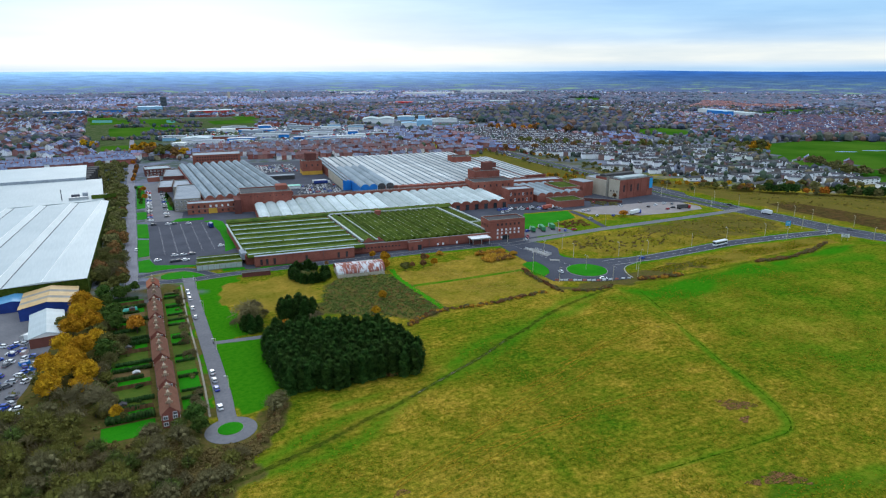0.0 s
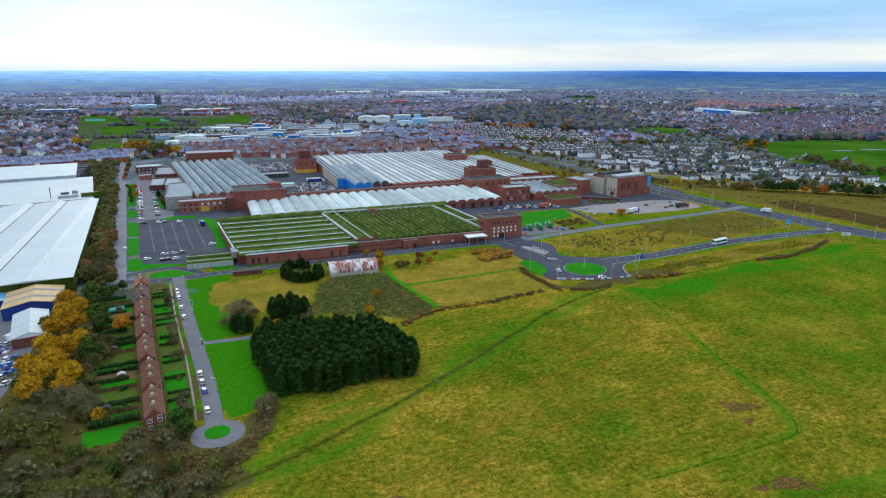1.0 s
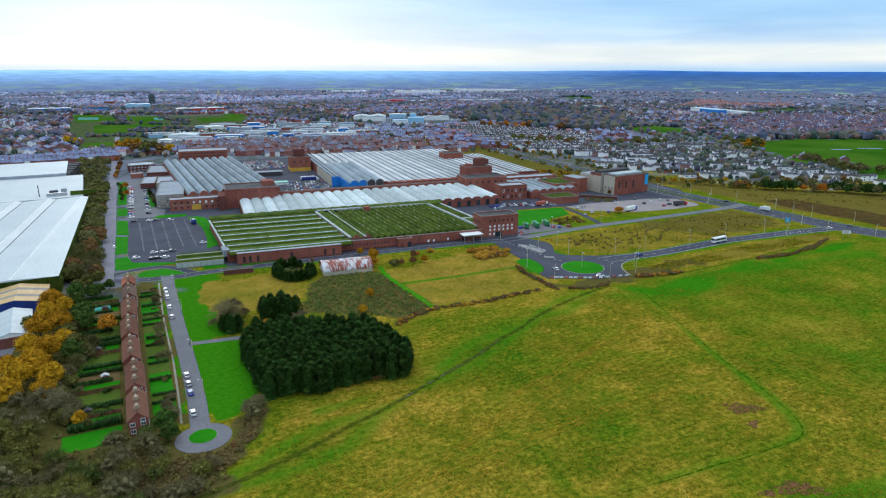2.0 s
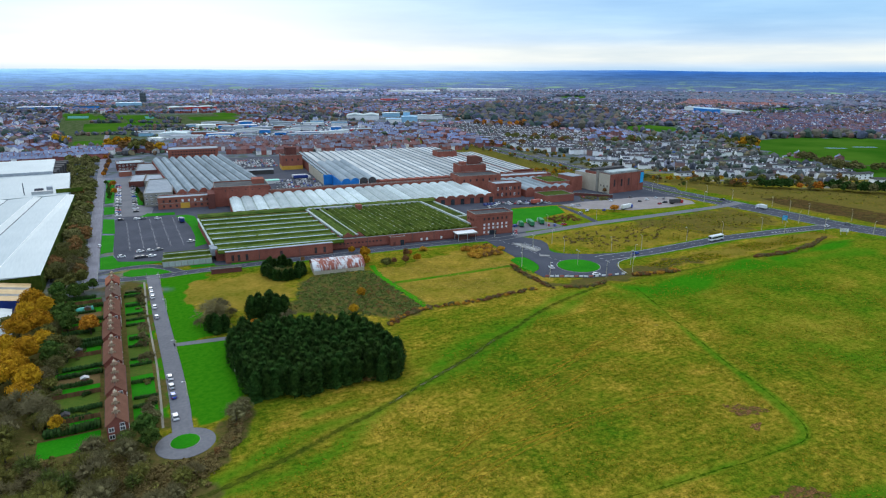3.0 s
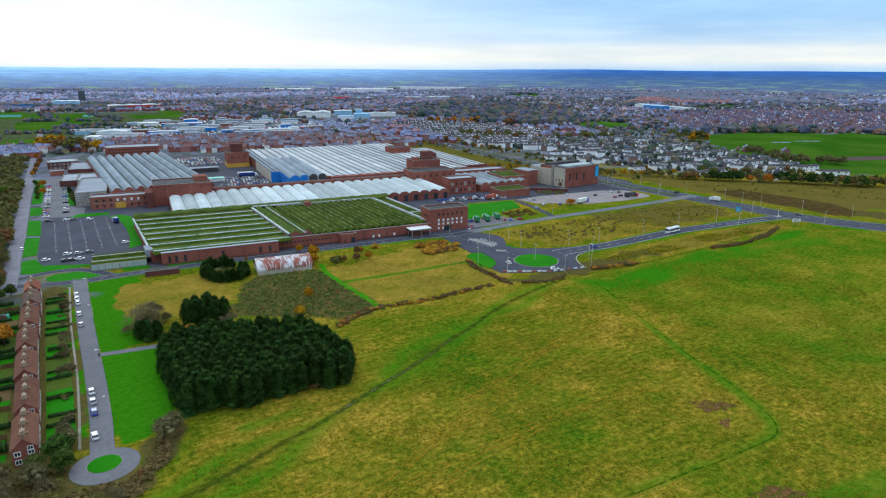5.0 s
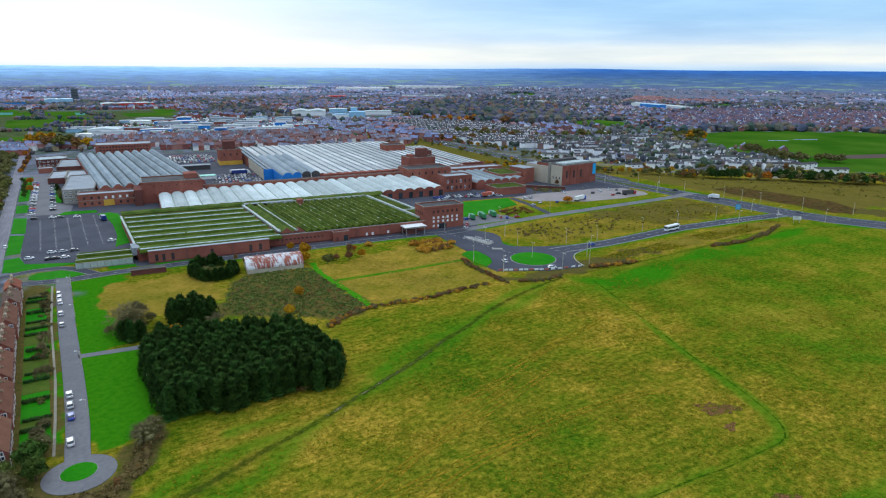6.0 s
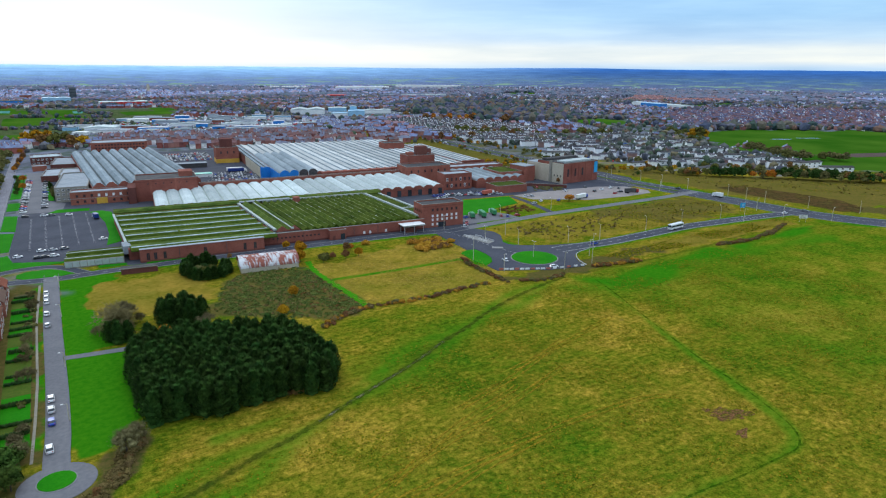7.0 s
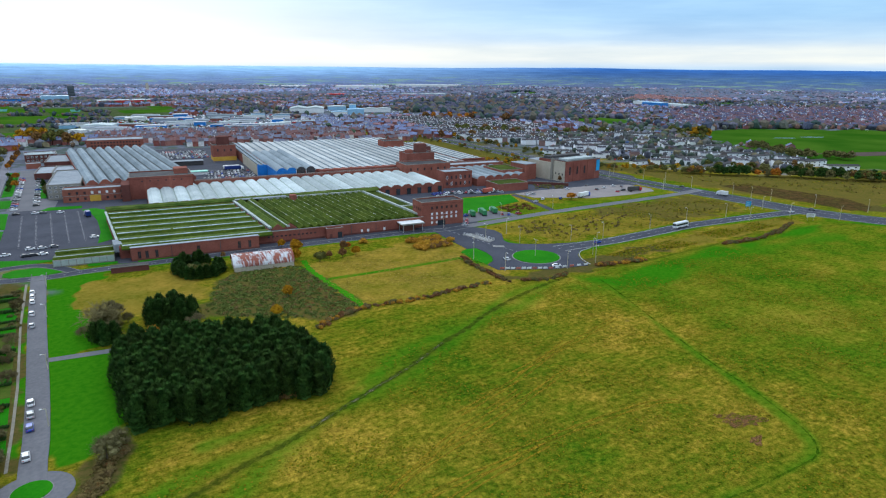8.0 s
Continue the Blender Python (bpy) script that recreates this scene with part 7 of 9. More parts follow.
for pts, lb in (([(226.5, 317), (232, 316), (234.3, 298), (229, 296)], "splitter"), ([(225.5, 288), (230, 284.5), (231.5, 287), (227, 290.5)], "splitter")):
    bm = bmesh.new()
    poly(bm, pts, 0.0, 0.26)
    tagged(link("traffic_island", bm, M["kerb"]), "pale kerbed traffic island", "traffic island", kind="structure")
bm = bmesh.new()
poly(bm, [(206, 289), (211.6, 292.3), (216.6, 290.6), (216, 282), (214.2, 275), (210.3, 269.3), (204.6, 266), (203.6, 274)], -0.2, 0.17)
tagged(link("roundabout_verge", bm, M["lawn"]), "bright green verge by the roundabout", "verge", kind="structure")

# ---------------------------------------------------------------- vehicles
def hull(bm, rows):
    """Cross-sections along x: (x, half width, z0, z1, half width at top)."""
    rings = []
    for x, w, z0, z1, wt in rows:
        rings.append([bm.verts.new(p) for p in ((x, -w, z0), (x, -w, z0 + 0.6 * (z1 - z0)), (x, -wt, z1), (x, wt, z1), (x, w, z0 + 0.6 * (z1 - z0)), (x, w, z0))])
    for a, b in zip(rings, rings[1:]):
        for i in range(6):
            bm.faces.new((a[i], a[(i + 1) % 6], b[(i + 1) % 6], b[i]))
    bm.faces.new(rings[0])
    bm.faces.new(rings[-1][::-1])
    bmesh.ops.recalc_face_normals(bm, faces=bm.faces[:])


def keep_mesh(bm, name, material):
    me = bpy.data.meshes.new(name)
    bm.to_mesh(me)
    bm.free()
    me.materials.append(material)
    return me


TYRE = surface("tyre_rubber", (0.012, 0.012, 0.012), (0.03, 0.03, 0.03), 5, 1, 0.8, 0.0)
M["tyre"] = TYRE
PAINTS = {n: surface(n + "_car_paint", c, tuple(min(1, v * 1.15) for v in c), 0.5, 0.2, 0.3, 0.0, spec=0.5) for n, c in
          (("white", (0.72, 0.73, 0.74)), ("silver", (0.42, 0.44, 0.46)), ("blue", (0.02, 0.07, 0.38)), ("black", (0.02, 0.02, 0.024)), ("red", (0.40, 0.02, 0.025)), ("grey", (0.12, 0.125, 0.135)))}
bm = bmesh.new()
tube(bm, (0, -0.11, 0), (0, 0.11, 0), 0.33, 0.33, 10)
WHEEL = keep_mesh(bm, "wheel", TYRE)
CARS = {}
for n, pm in PAINTS.items():
    bm = bmesh.new()
    hull(bm, [(-2.1, 0.78, 0.35, 0.72, 0.72), (-1.9, 0.86, 0.25, 0.92, 0.80), (-1.0, 0.89, 0.22, 0.96, 0.82), (0.7, 0.89, 0.22, 0.96, 0.82), (1.8, 0.86, 0.25, 0.84, 0.76), (2.1, 0.76, 0.35, 0.62, 0.70)])
    body = keep_mesh(bm, "body", pm)
    bm = boxes((-1.35, -0.64, 1.4, 0.25, 0.64, 1.46))
    CARS[n] = (body, keep_mesh(bm, "roof", pm))
bm = bmesh.new()
hull(bm, [(-1.9, 0.78, 0.94, 1.0, 0.76), (-1.45, 0.78, 0.94, 1.42, 0.64), (0.3, 0.78, 0.94, 1.42, 0.64), (1.15, 0.78, 0.94, 0.99, 0.76)])
GREENHOUSE = keep_mesh(bm, "glasshouse", M["glass"])
bm = boxes((-2.12, -0.7, 0.6, -2.02, -0.4, 0.75), (-2.12, 0.4, 0.6, -2.02, 0.7, 0.75))
TAIL = keep_mesh(bm, "tail_light", PAINTS["red"])


def car(x, y, yaw, tone, wheels=True, z=0.0):
    e = empty("car", site(x, y, yaw, z), f"parked {tone} hatchback car on asphalt", "car", "parked cars")
    body, top = CARS[tone]
    new("body", body).parent = e
    new("roof", top).parent = e
    new("glasshouse", GREENHOUSE).parent = e
    if wheels:
        new("tail_light", TAIL).parent = e
        for wx, wy in ((-1.3, -0.78), (-1.3, 0.78), (1.3, -0.78), (1.3, 0.78)):
            w = new("wheel", WHEEL)
            w.parent = e
            w.matrix_local = pose(wx, wy, 0.33)
    return e


for x, yy, t in ((27.6, 325, "white"), (27.4, 319, "white"), (26.9, 305, "white"), (26.5, 292, "silver"), (24.6, 231, "white"), (24.3, 224, "silver"), (24.0, 217, "blue"), (22.9, 203, "white"), (27.8, 331, "white")):
    car(x, yy, 91, t, z=0.09)
for x, yy, t, a in ((19, 397.5, "white", 10), (29, 404, "white", 10), (34, 403, "silver", 12), (30, 391, "black", 8), (34, 391, "white", 8), (39, 403, "grey", 8), (27, 391, "black", 8), (24, 496, "black", 5), (34, 494, "white", 5),
                    (38, 493, "grey", 5), (47, 489, "white", 5), (58, 414, "white", 12), (9, 428, "white", 88)):
    car(x, yy, a, t, z=0.1)
random.seed(23)
tones = ["white", "white", "silver", "silver", "blue", "black", "grey", "red"]
for i in range(22):
    car(23 + i * 0.35 + random.uniform(-0.3, 0.3), 512 + i * 6.2, random.choice((4, 8)), random.choice(tones), False, 0.1)
    if i % 2:
        car(35 + i * 0.32, 514 + i * 6.2, random.choice((4, 8)), random.choice(tones), False, 0.1)
# compound of cars behind the vaulted hall
for r in range(7):
    for c in range(17):
        if random.random() < 0.9:
            u, v = 55 + c * 2.7 + r * 1.0, 188 + r * 11 + random.uniform(-0.4, 0.4)
            if v - 188 > 0 and u < 98:
                p = fac(u, v)
                car(p.x, p.y, 80 + random.uniform(-3, 3), random.choice(tones), False, 0.05)
for r in range(6):
    for c in range(16):
        if random.random() < 0.9:
            u, v = 32 + c * 2.8, 356 + r * 10
            if not (70 < u < 100 and v < 352):
                p = fac(u, v)
                car(p.x, p.y, 82, random.choice(tones), False, 0.05)
for u, v in ((199, 82), (204, 84), (208, 88), (214, 90), (230, 92), (236, 92), (240, 90), (278, 96), (282, 98), (288, 90)):
    p = fac(u, v)
    car(p.x, p.y, random.uniform(60, 110), random.choice(tones), False, 0.06)
for x, yy, a, t in ((217, 267, 80, "white"), (230, 246.5, -25, "white"), (277, 265.5, 2, "blue"), (286, 340, -5, "red"), (440, 251.5, -10, "white"), (457.8, 247.6, -65, "grey"), (240, 333, 0, "silver"), (455, 345, 88, "black"),
                    (320, 362, 10, "silver"), (390, 372, 20, "black"), (372, 385, 12, "white"), (396, 388, 12, "grey"), (330, 366, 30, "white")):
    car(x, yy, a, t, True, 0.1)

for x, yy, a, t in ((274, 420, 80, "blue"), (277, 419.5, 84, "blue"), (280, 420, 78, "blue"), (283, 419, 82, "blue"), (286, 419.5, 86, "white"), (289, 417.5, 80, "red"), (293.5, 413, 20, "white"), (298, 412.5, 15, "red"),
                    (331.6, 384.5, 5, "white"), (336, 383, 8, "silver"), (400.4, 374.2, 15, "white"), (412.2, 375.8, 10, "white"), (397.2, 358, 12, "red"), (405, 360, 160, "black"), (416, 371, 30, "grey"), (342, 361, 30, "blue")):
    car(x, yy, a, t, True, 0.1)

M["red_plain"] = surface("faded_red_paint", (0.40, 0.08, 0.05), (0.50, 0.13, 0.08), 0.5, 0.2, 0.5, 0.0)
M["lorry_green"] = surface("green_tanker_paint", (0.03, 0.18, 0.07), (0.06, 0.26, 0.10), 0.5, 0.2, 0.4, 0.0)


def truck(x, y, yaw, l, body, label, cab="white", z=0.06):
    e = empty("lorry", site(x, y, yaw, z), label, "lorry")
    b = boxes((-l / 2, -1.2, 1.0, l / 2 - 2.4, 1.2, 3.6))
    bmesh.ops.bevel(b, geom=b.edges[:], offset=0.12, segments=2, affect="EDGES")
    part("box_body", b, M[body], e)
    bm = bmesh.new()
    hull(bm, [(l / 2 - 2.2, 1.15, 0.5, 2.9, 1.1), (l / 2 - 0.6, 1.15, 0.5, 2.9, 1.1), (l / 2, 1.1, 0.5, 2.0, 1.05)])
    part("cab", bm, PAINTS[cab], e)
    part("windscreen", boxes((l / 2 - 0.75, -0.95, 1.7, l / 2 - 0.1, 0.95, 2.6)), M["glass"], e)
    part("chassis", boxes((-l / 2, -0.5, 0.6, l / 2 - 1, 0.5, 1.0)), M["tyre"], e)
    for wx in (-l / 2 + 1.2, -l / 2 + 2.4, l / 2 - 1.3):
        for wy in (-1.0, 1.0):
            w = new("wheel", WHEEL)
            w.parent = e
            w.matrix_local = pose(wx, wy, 0.5) @ Matrix.Diagonal((1.5, 1.5, 1.5, 1))
    return e


truck(313, 405.5, 8, 11, "red_plain", "faded red lorry parked beside the lawn")
truck(266, 351, 70, 12, "lorry_green", "green and white tanker lorry parked on a yard")
truck(275, 351.5, 70, 10, "lorry_green", "green and white tanker lorry parked on a yard")
truck(258, 351, 70, 8, "lorry_green", "dark green lorry parked on a yard")
truck(362, 358, 12, 13, "white_paint", "white box lorry with a blue cab", "blue")
truck(411, 354, -10, 12, "dark_roof", "black box lorry with a red cab", "red")
truck(452.5, 309, 92, 8, "white_paint", "white box lorry on the main road")
truck(60, 471, 96, 8, "navy", "blue box lorry with a white front")
truck(-37, 300, 60, 9, "white_paint", "white box lorry in the scrapyard")
truck(186, 606, -8, 16, "navy", "dark blue box lorry in the works yard")
truck(186, 611, -8, 16, "white_paint", "white box lorry in the works yard")
e = empty("market_stall", site(153, 597, -8), "turquoise sheeted store in the works yard", "store")
part("wall", boxes((-8, -4, 0, 8, 4, 2.6)), M["white_paint"], e)
part("roof", boxes((-8.3, -4.3, 2.6, 8.3, 4.3, 3.0)), M["teal"], e)
e = empty("black_store", site(157, 655, -8), "long low black store with flat roof", "store")
part("wall", boxes((-14, -4, 0, 14, 4, 4.0)), M["dark_roof"], e)
part("roof", boxes((-14.3, -4.3, 4.0, 14.3, 4.3, 4.3)), M["flat_roof"], e)

e = empty("coach", site(343, 263.5, 3, 0.1), "white touring coach with dark windows", "coach")
b = boxes((-6, -1.25, 0.5, 6, 1.25, 3.5))
bmesh.ops.bevel(b, geom=b.edges[:], offset=0.2, segments=2, affect="EDGES")
part("body", b, PAINTS["white"], e)
part("side_windows", boxes((-5.6, -1.28, 1.7, 5.4, 1.28, 2.8)), M["glass"], e)
part("windscreen", boxes((5.9, -1.1, 1.3, 6.04, 1.1, 3.0), (-6.04, -1.1, 1.8, -5.9, 1.1, 3.0)), M["glass"], e)
for wx in (-3.6, -2.4, 4.0):
    for wy in (-1.15, 1.15):
        w = new("wheel", WHEEL)
        w.parent = e
        w.matrix_local = pose(wx, wy, 0.5) @ Matrix.Diagonal((1.5, 1.5, 1.5, 1))
for i in range(26):
    car(288 + i * 1.35 + random.uniform(-0.4, 0.4), 418 - i * 0.5 + random.uniform(-4, 4), random.uniform(60, 110), random.choice(tones), False, 0.06)
for x, yy, t in ((254, 352, "blue"), (276, 344, "red"), (279, 341, "blue"), (247, 341, "red"), (243, 336, "red")):
    car(x, yy, random.uniform(0, 90), t, True, 0.1)
bm = bmesh.new()
ribbon(bm, smoothed([(324, 391), (319, 363), (311, 334)], 6), -2.2, 2.2, -0.2, 0.085)
tagged(link("lane_works", bm, M["asphalt"]), "narrow grey lane into the works", "lane", kind="structure")
bm = bmesh.new()
poly(bm, [(249, 357), (280, 356), (284, 346), (284, 337), (246, 338)], -0.2, 0.075)
tagged(link("lorry_stand", bm, M["asphalt_pale"]), "pale asphalt stand where lorries park", "yard", kind="structure")
# scrapyard vehicles and heaps
random.seed(29)
for i in range(46):
    yy = random.uniform(222, 300)
    car(random.uniform(-52, -37 + (yy - 222) * 0.05), yy, random.uniform(0, 180), random.choice(["white", "blue", "blue", "grey", "white", "silver"]), True, 0.05)
for i in range(9):
    e = empty("scrap_bin", site(random.uniform(-45, -30), random.uniform(255, 312), random.uniform(0, 90)), "open steel skip of scrap", "skip")
    part("bin", boxes((-1.8, -1, 0, 1.8, -0.9, 1.3), (-1.8, 0.9, 0, 1.8, 1, 1.3), (-1.8, -0.9, 0, -1.7, 0.9, 1.3), (1.7, -0.9, 0, 1.8, 0.9, 1.3), (-1.7, -0.9, 0, 1.7, 0.9, 0.1)),
         M[random.choice(("navy", "rust_sheet", "steel", "blue_clad"))], e)
    part("scrap", boxes((-1.5, -0.7, 0.1, 0.4, 0.6, 1.5), (0.3, -0.5, 0.1, 1.5, 0.7, 1.2)), M["steel"], e)

# ---------------------------------------------------------------- lamps and signs
def lamp(x, y, yaw, h=9.0, two=False):
    e = empty("street_lamp", site(x, y, yaw), "tall pale steel street lamp beside the road", "street lamp", "street lamps")
    bm = bmesh.new()
    tube(bm, (0, 0, -0.2), (0, 0, h), 0.14, 0.09, 6)
    part("pole", bm, M["lamp_steel"], e)
    for s in ((-1, 1) if two else (1,)):
        bm = bmesh.new()
        tube(bm, (0, 0, h), (0, -s * 0.9, h + 0.15), 0.07, 0.05, 5)
        part("arm", bm, M["lamp_steel"], e)
        part("lantern", boxes((-0.14, -s * 1.1 - 0.32, h + 0.08, 0.14, -s * 1.1 + 0.32, h + 0.24)), M["white_paint"], e)
    return e


M["lamp_steel"] = surface("cream_lamp_steel", (0.50, 0.45, 0.32), (0.62, 0.56, 0.42), 2, 0.3, 0.6, 0.0)
for x, yy, a, tw in ((268, 276, 180, 0), (287, 271, 180, 0), (325.5, 271, 180, 0), (358, 270.5, 180, 0), (391, 266, 180, 0), (433, 267, 90, 0), (394.4, 252.3, 0, 0), (464, 308, -90, 0), (463.5, 279, -90, 0), (428, 246, 0, 0), (470, 252, -90, 0),
                     (444, 224, 90, 0), (258.5, 251.3, 0, 0), (462, 341.6, -90, 0), (460.5, 365, -90, 0), (461, 387, -90, 0), (463, 293, -90, 0), (435, 347, 90, 0), (226.8, 335.6, 0, 0), (248.6, 306, 90, 0), (231, 301.7, 0, 1), (211, 285.1, -60, 0), (204.2, 276, -60, 0),
                     (242.1, 287, 180, 0), (232.4, 264, 0, 1), (206, 254.4, 0, 0), (231.9, 241.6, 0, 0), (269, 258.8, 0, 0), (250, 241.5, 0, 0), (462, 420, -90, 0), (466, 470, -90, 0), (434, 400, 90, 0), (483, 225, -90, 0), (272, 340, 180, 0), (315, 340, 180, 0)):
    lamp(x, yy, a, 8.4, bool(tw))
for yy in (216, 252, 300, 338):
    lamp(28.0 + (yy - 216) * 0.04, yy, -90, 5.0)
lamp(45, 226, 0, 7.0)
for x, yy, col, w, h in ((423.4, 271.3, "sky_sign", 3.2, 3.4), (427, 233, "white_paint", 5.0, 2.2)):
    if col not in M:
        M["sky_sign"] = surface("blue_sign_face", (0.03, 0.28, 0.55), (0.05, 0.36, 0.65), 0.5, 0.1, 0.4, 0.0)
    e = empty("road_sign", site(x, yy, -40), "road sign board on two steel posts", "road sign")
    part("board", boxes((-w / 2, -0.08, 2.2, w / 2, 0.02, 2.2 + h)), M[col], e)
    for i in range(3):
        part("text_bar", boxes((-w * 0.36, -0.12, 2.6 + i * h * 0.28, w * 0.3, -0.085, 2.6 + i * h * 0.28 + 0.18)), M["white_paint" if col != "white_paint" else "dark_roof"], e)
    for sx in (-w * 0.35, w * 0.35):
        bm = bmesh.new()
        tube(bm, (sx, 0.1, -0.2), (sx, 0.1, 2.2 + h), 0.09, 0.09, 6)
        part("post", bm, M["steel"], e)

# turned brown soil beyond the main road
bm = bmesh.new()
poly(bm, [(490, 333), (512, 329), (515, 310), (519, 280), (519, 254), (505, 232), (484, 226), (478, 236), (481, 258), (481, 289), (481, 314)], -0.1, 0.07)
M["peat"] = patchy("turned_brown_soil", (0.055, 0.035, 0.012), (0.12, 0.075, 0.028), 0.36, 0.56, 0.12)
tagged(link("ploughed_strip", bm, M["peat"]), "turned dark brown soil beside the road", "bare soil", kind="structure")
# barriers and pale paving by the gate crossing
for k, (x, yy, a) in enumerate(((227.6, 313, -80), (229.6, 302, -80), (232.6, 309, -82), (233.4, 301, -82))):
    e = empty("guard_rail", site(x, yy, a, 0.26), "white painted steel guard rail on paving", "guard rail", "guard rails")
    for i in range(4):
        part("post", boxes((-3 + i * 2 - 0.05, -0.05, 0, -3 + i * 2 + 0.05, 0.05, 1.1)), M["white_paint"], e)
    for z in (0.5, 1.0):
        part("rail", boxes((-3, -0.04, z, 3, 0.04, z + 0.1)), M["white_paint"], e)
bm = bmesh.new()
poly(bm, [(764, 402), (800, 388), (861, 366), (905, 350), (880, 334), (830, 348), (790, 362)], -0.1, 0.08)
M["plough"] = surface("ploughed_brown_soil", (0.07, 0.05, 0.04), (0.12, 0.085, 0.07), 0.4, 0.03, 1.0, 0.05)
tagged(link("ploughed_field", bm, M["plough"]), "ploughed dark brown field between greens", "field", kind="structure")

# ---------------------------------------------------------------- the town beyond
RT = np.random.default_rng(21)
KEEP = [[fac(u, v)[:] for u, v in ((-75, -30), (-80, 480), (40, 490), (310, 420), (400, 170), (400, 40), (200, -60))],
        [(-130, 330), (-130, 800), (30, 830), (20, 330)], [(440, 150), (440, 500), (560, 330), (900, 180)], PARK] + FARM_GREEN
RETAIL = [(95, 1030), (197, 975), (347, 920), (436, 1015), (455, 1195), (366, 1280), (246, 1300), (80, 1155)]
WHITE_A = [(500, 690), (550, 1000), (640, 1045), (697, 930), (700, 775), (610, 715), (560, 590)]
WHITE_B = [(505, 520), (560, 590), (610, 715), (690, 685), (779, 642), (722, 506), (690, 400), (668, 350), (612, 350), (545, 395)]
WORKS = [(490, 1080), (700, 1080), (720, 1340), (500, 1370)]
HEATH = [(360, 1390), (403, 1290), (465, 1215), (500, 1240), (505, 1500), (496, 1675), (428, 1712)]
WOODS = [(700, 1040), (705, 940), (752, 843), (840, 850), (952, 940), (1198, 1263), (1200, 1450), (1082, 1616), (860, 1420), (720, 1230)]
DIGS = [(1320, 960), (1460, 960), (1460, 1220), (1320, 1220)]
DENSE = [(930, 700), (1010, 630), (1100, 575), (1230, 455), (1700, 640), (1640, 790), (1393, 1010), (1180, 920)]
REDROOFS = [(1500, 1318), (1675, 1233), (1807, 1170), (2114, 1370), (1873, 1572), (1634, 1392)]
REDTERR = [(110, 860), (230, 775), (317, 735), (440, 720), (450, 800), (393, 892), (293, 960), (170, 950), (110, 970)]


def skyline(a):
    return 92.5 + 1.2 * np.sin(a * 7 + 0.6) + 0.8 * np.sin(a * 17 + 1.2) + 0.6 * np.sin(a * 41 + 2) + 7 * np.exp(-((a - 0.80) / 0.07) ** 2) + 5 * np.exp(-((a - 0.69) / 0.035) ** 2) + 3 * np.exp(-((a + 0.10) / 0.12) ** 2)


def far_land(x, y):
    """Height of the plain, and of the land that rises beyond it."""
    f = np.clip((np.hypot(x, y) - 3450) / 1440, 0, 1)
    return rolling(x, y) + skyline(np.arctan2(x, y)) * f ** 0.95


def any_in(x, y, shapes):
    m = np.zeros(np.shape(x), bool)
    for s in shapes:
        m |= inside(x, y, s)
    return m


def house_rows(shape, angle, row, gap, jitter=1.0, avoid=(), keep=1.0, wander=0.0):
    """Places for houses in streets across an outline: x, y, yaw."""
    xs, ys = [p[0] for p in shape], [p[1] for p in shape]
    cx, cy = sum(xs) / len(xs), sum(ys) / len(ys)
    R = max(math.hypot(x - cx, y - cy) for x, y in shape)
    a = np.arange(-R, R, gap)
    b = np.arange(-R, R, row)
    A, B = np.meshgrid(a, b)
    # two rows back to back over a street
    B = B + np.where((np.arange(len(b)) % 2)[:, None] == 0, -row * 0.16, row * 0.16)
    A, B = A.ravel(), B.ravel()
    an = radians(angle)
    if wander:
        B = B + wander * np.sin(A / 130)
    x = cx + A * math.cos(an) - B * math.sin(an) + RT.normal(0, jitter, len(A))
    y = cy + A * math.sin(an) + B * math.cos(an) + RT.normal(0, jitter, len(A))
    m = inside(x, y, shape) & (RT.random(len(x)) < keep)
    for s in avoid:
        m &= ~inside(x, y, s)
    return np.stack([x[m], y[m], np.full(m.sum(), an) + RT.normal(0, 0.03, m.sum())], 1)


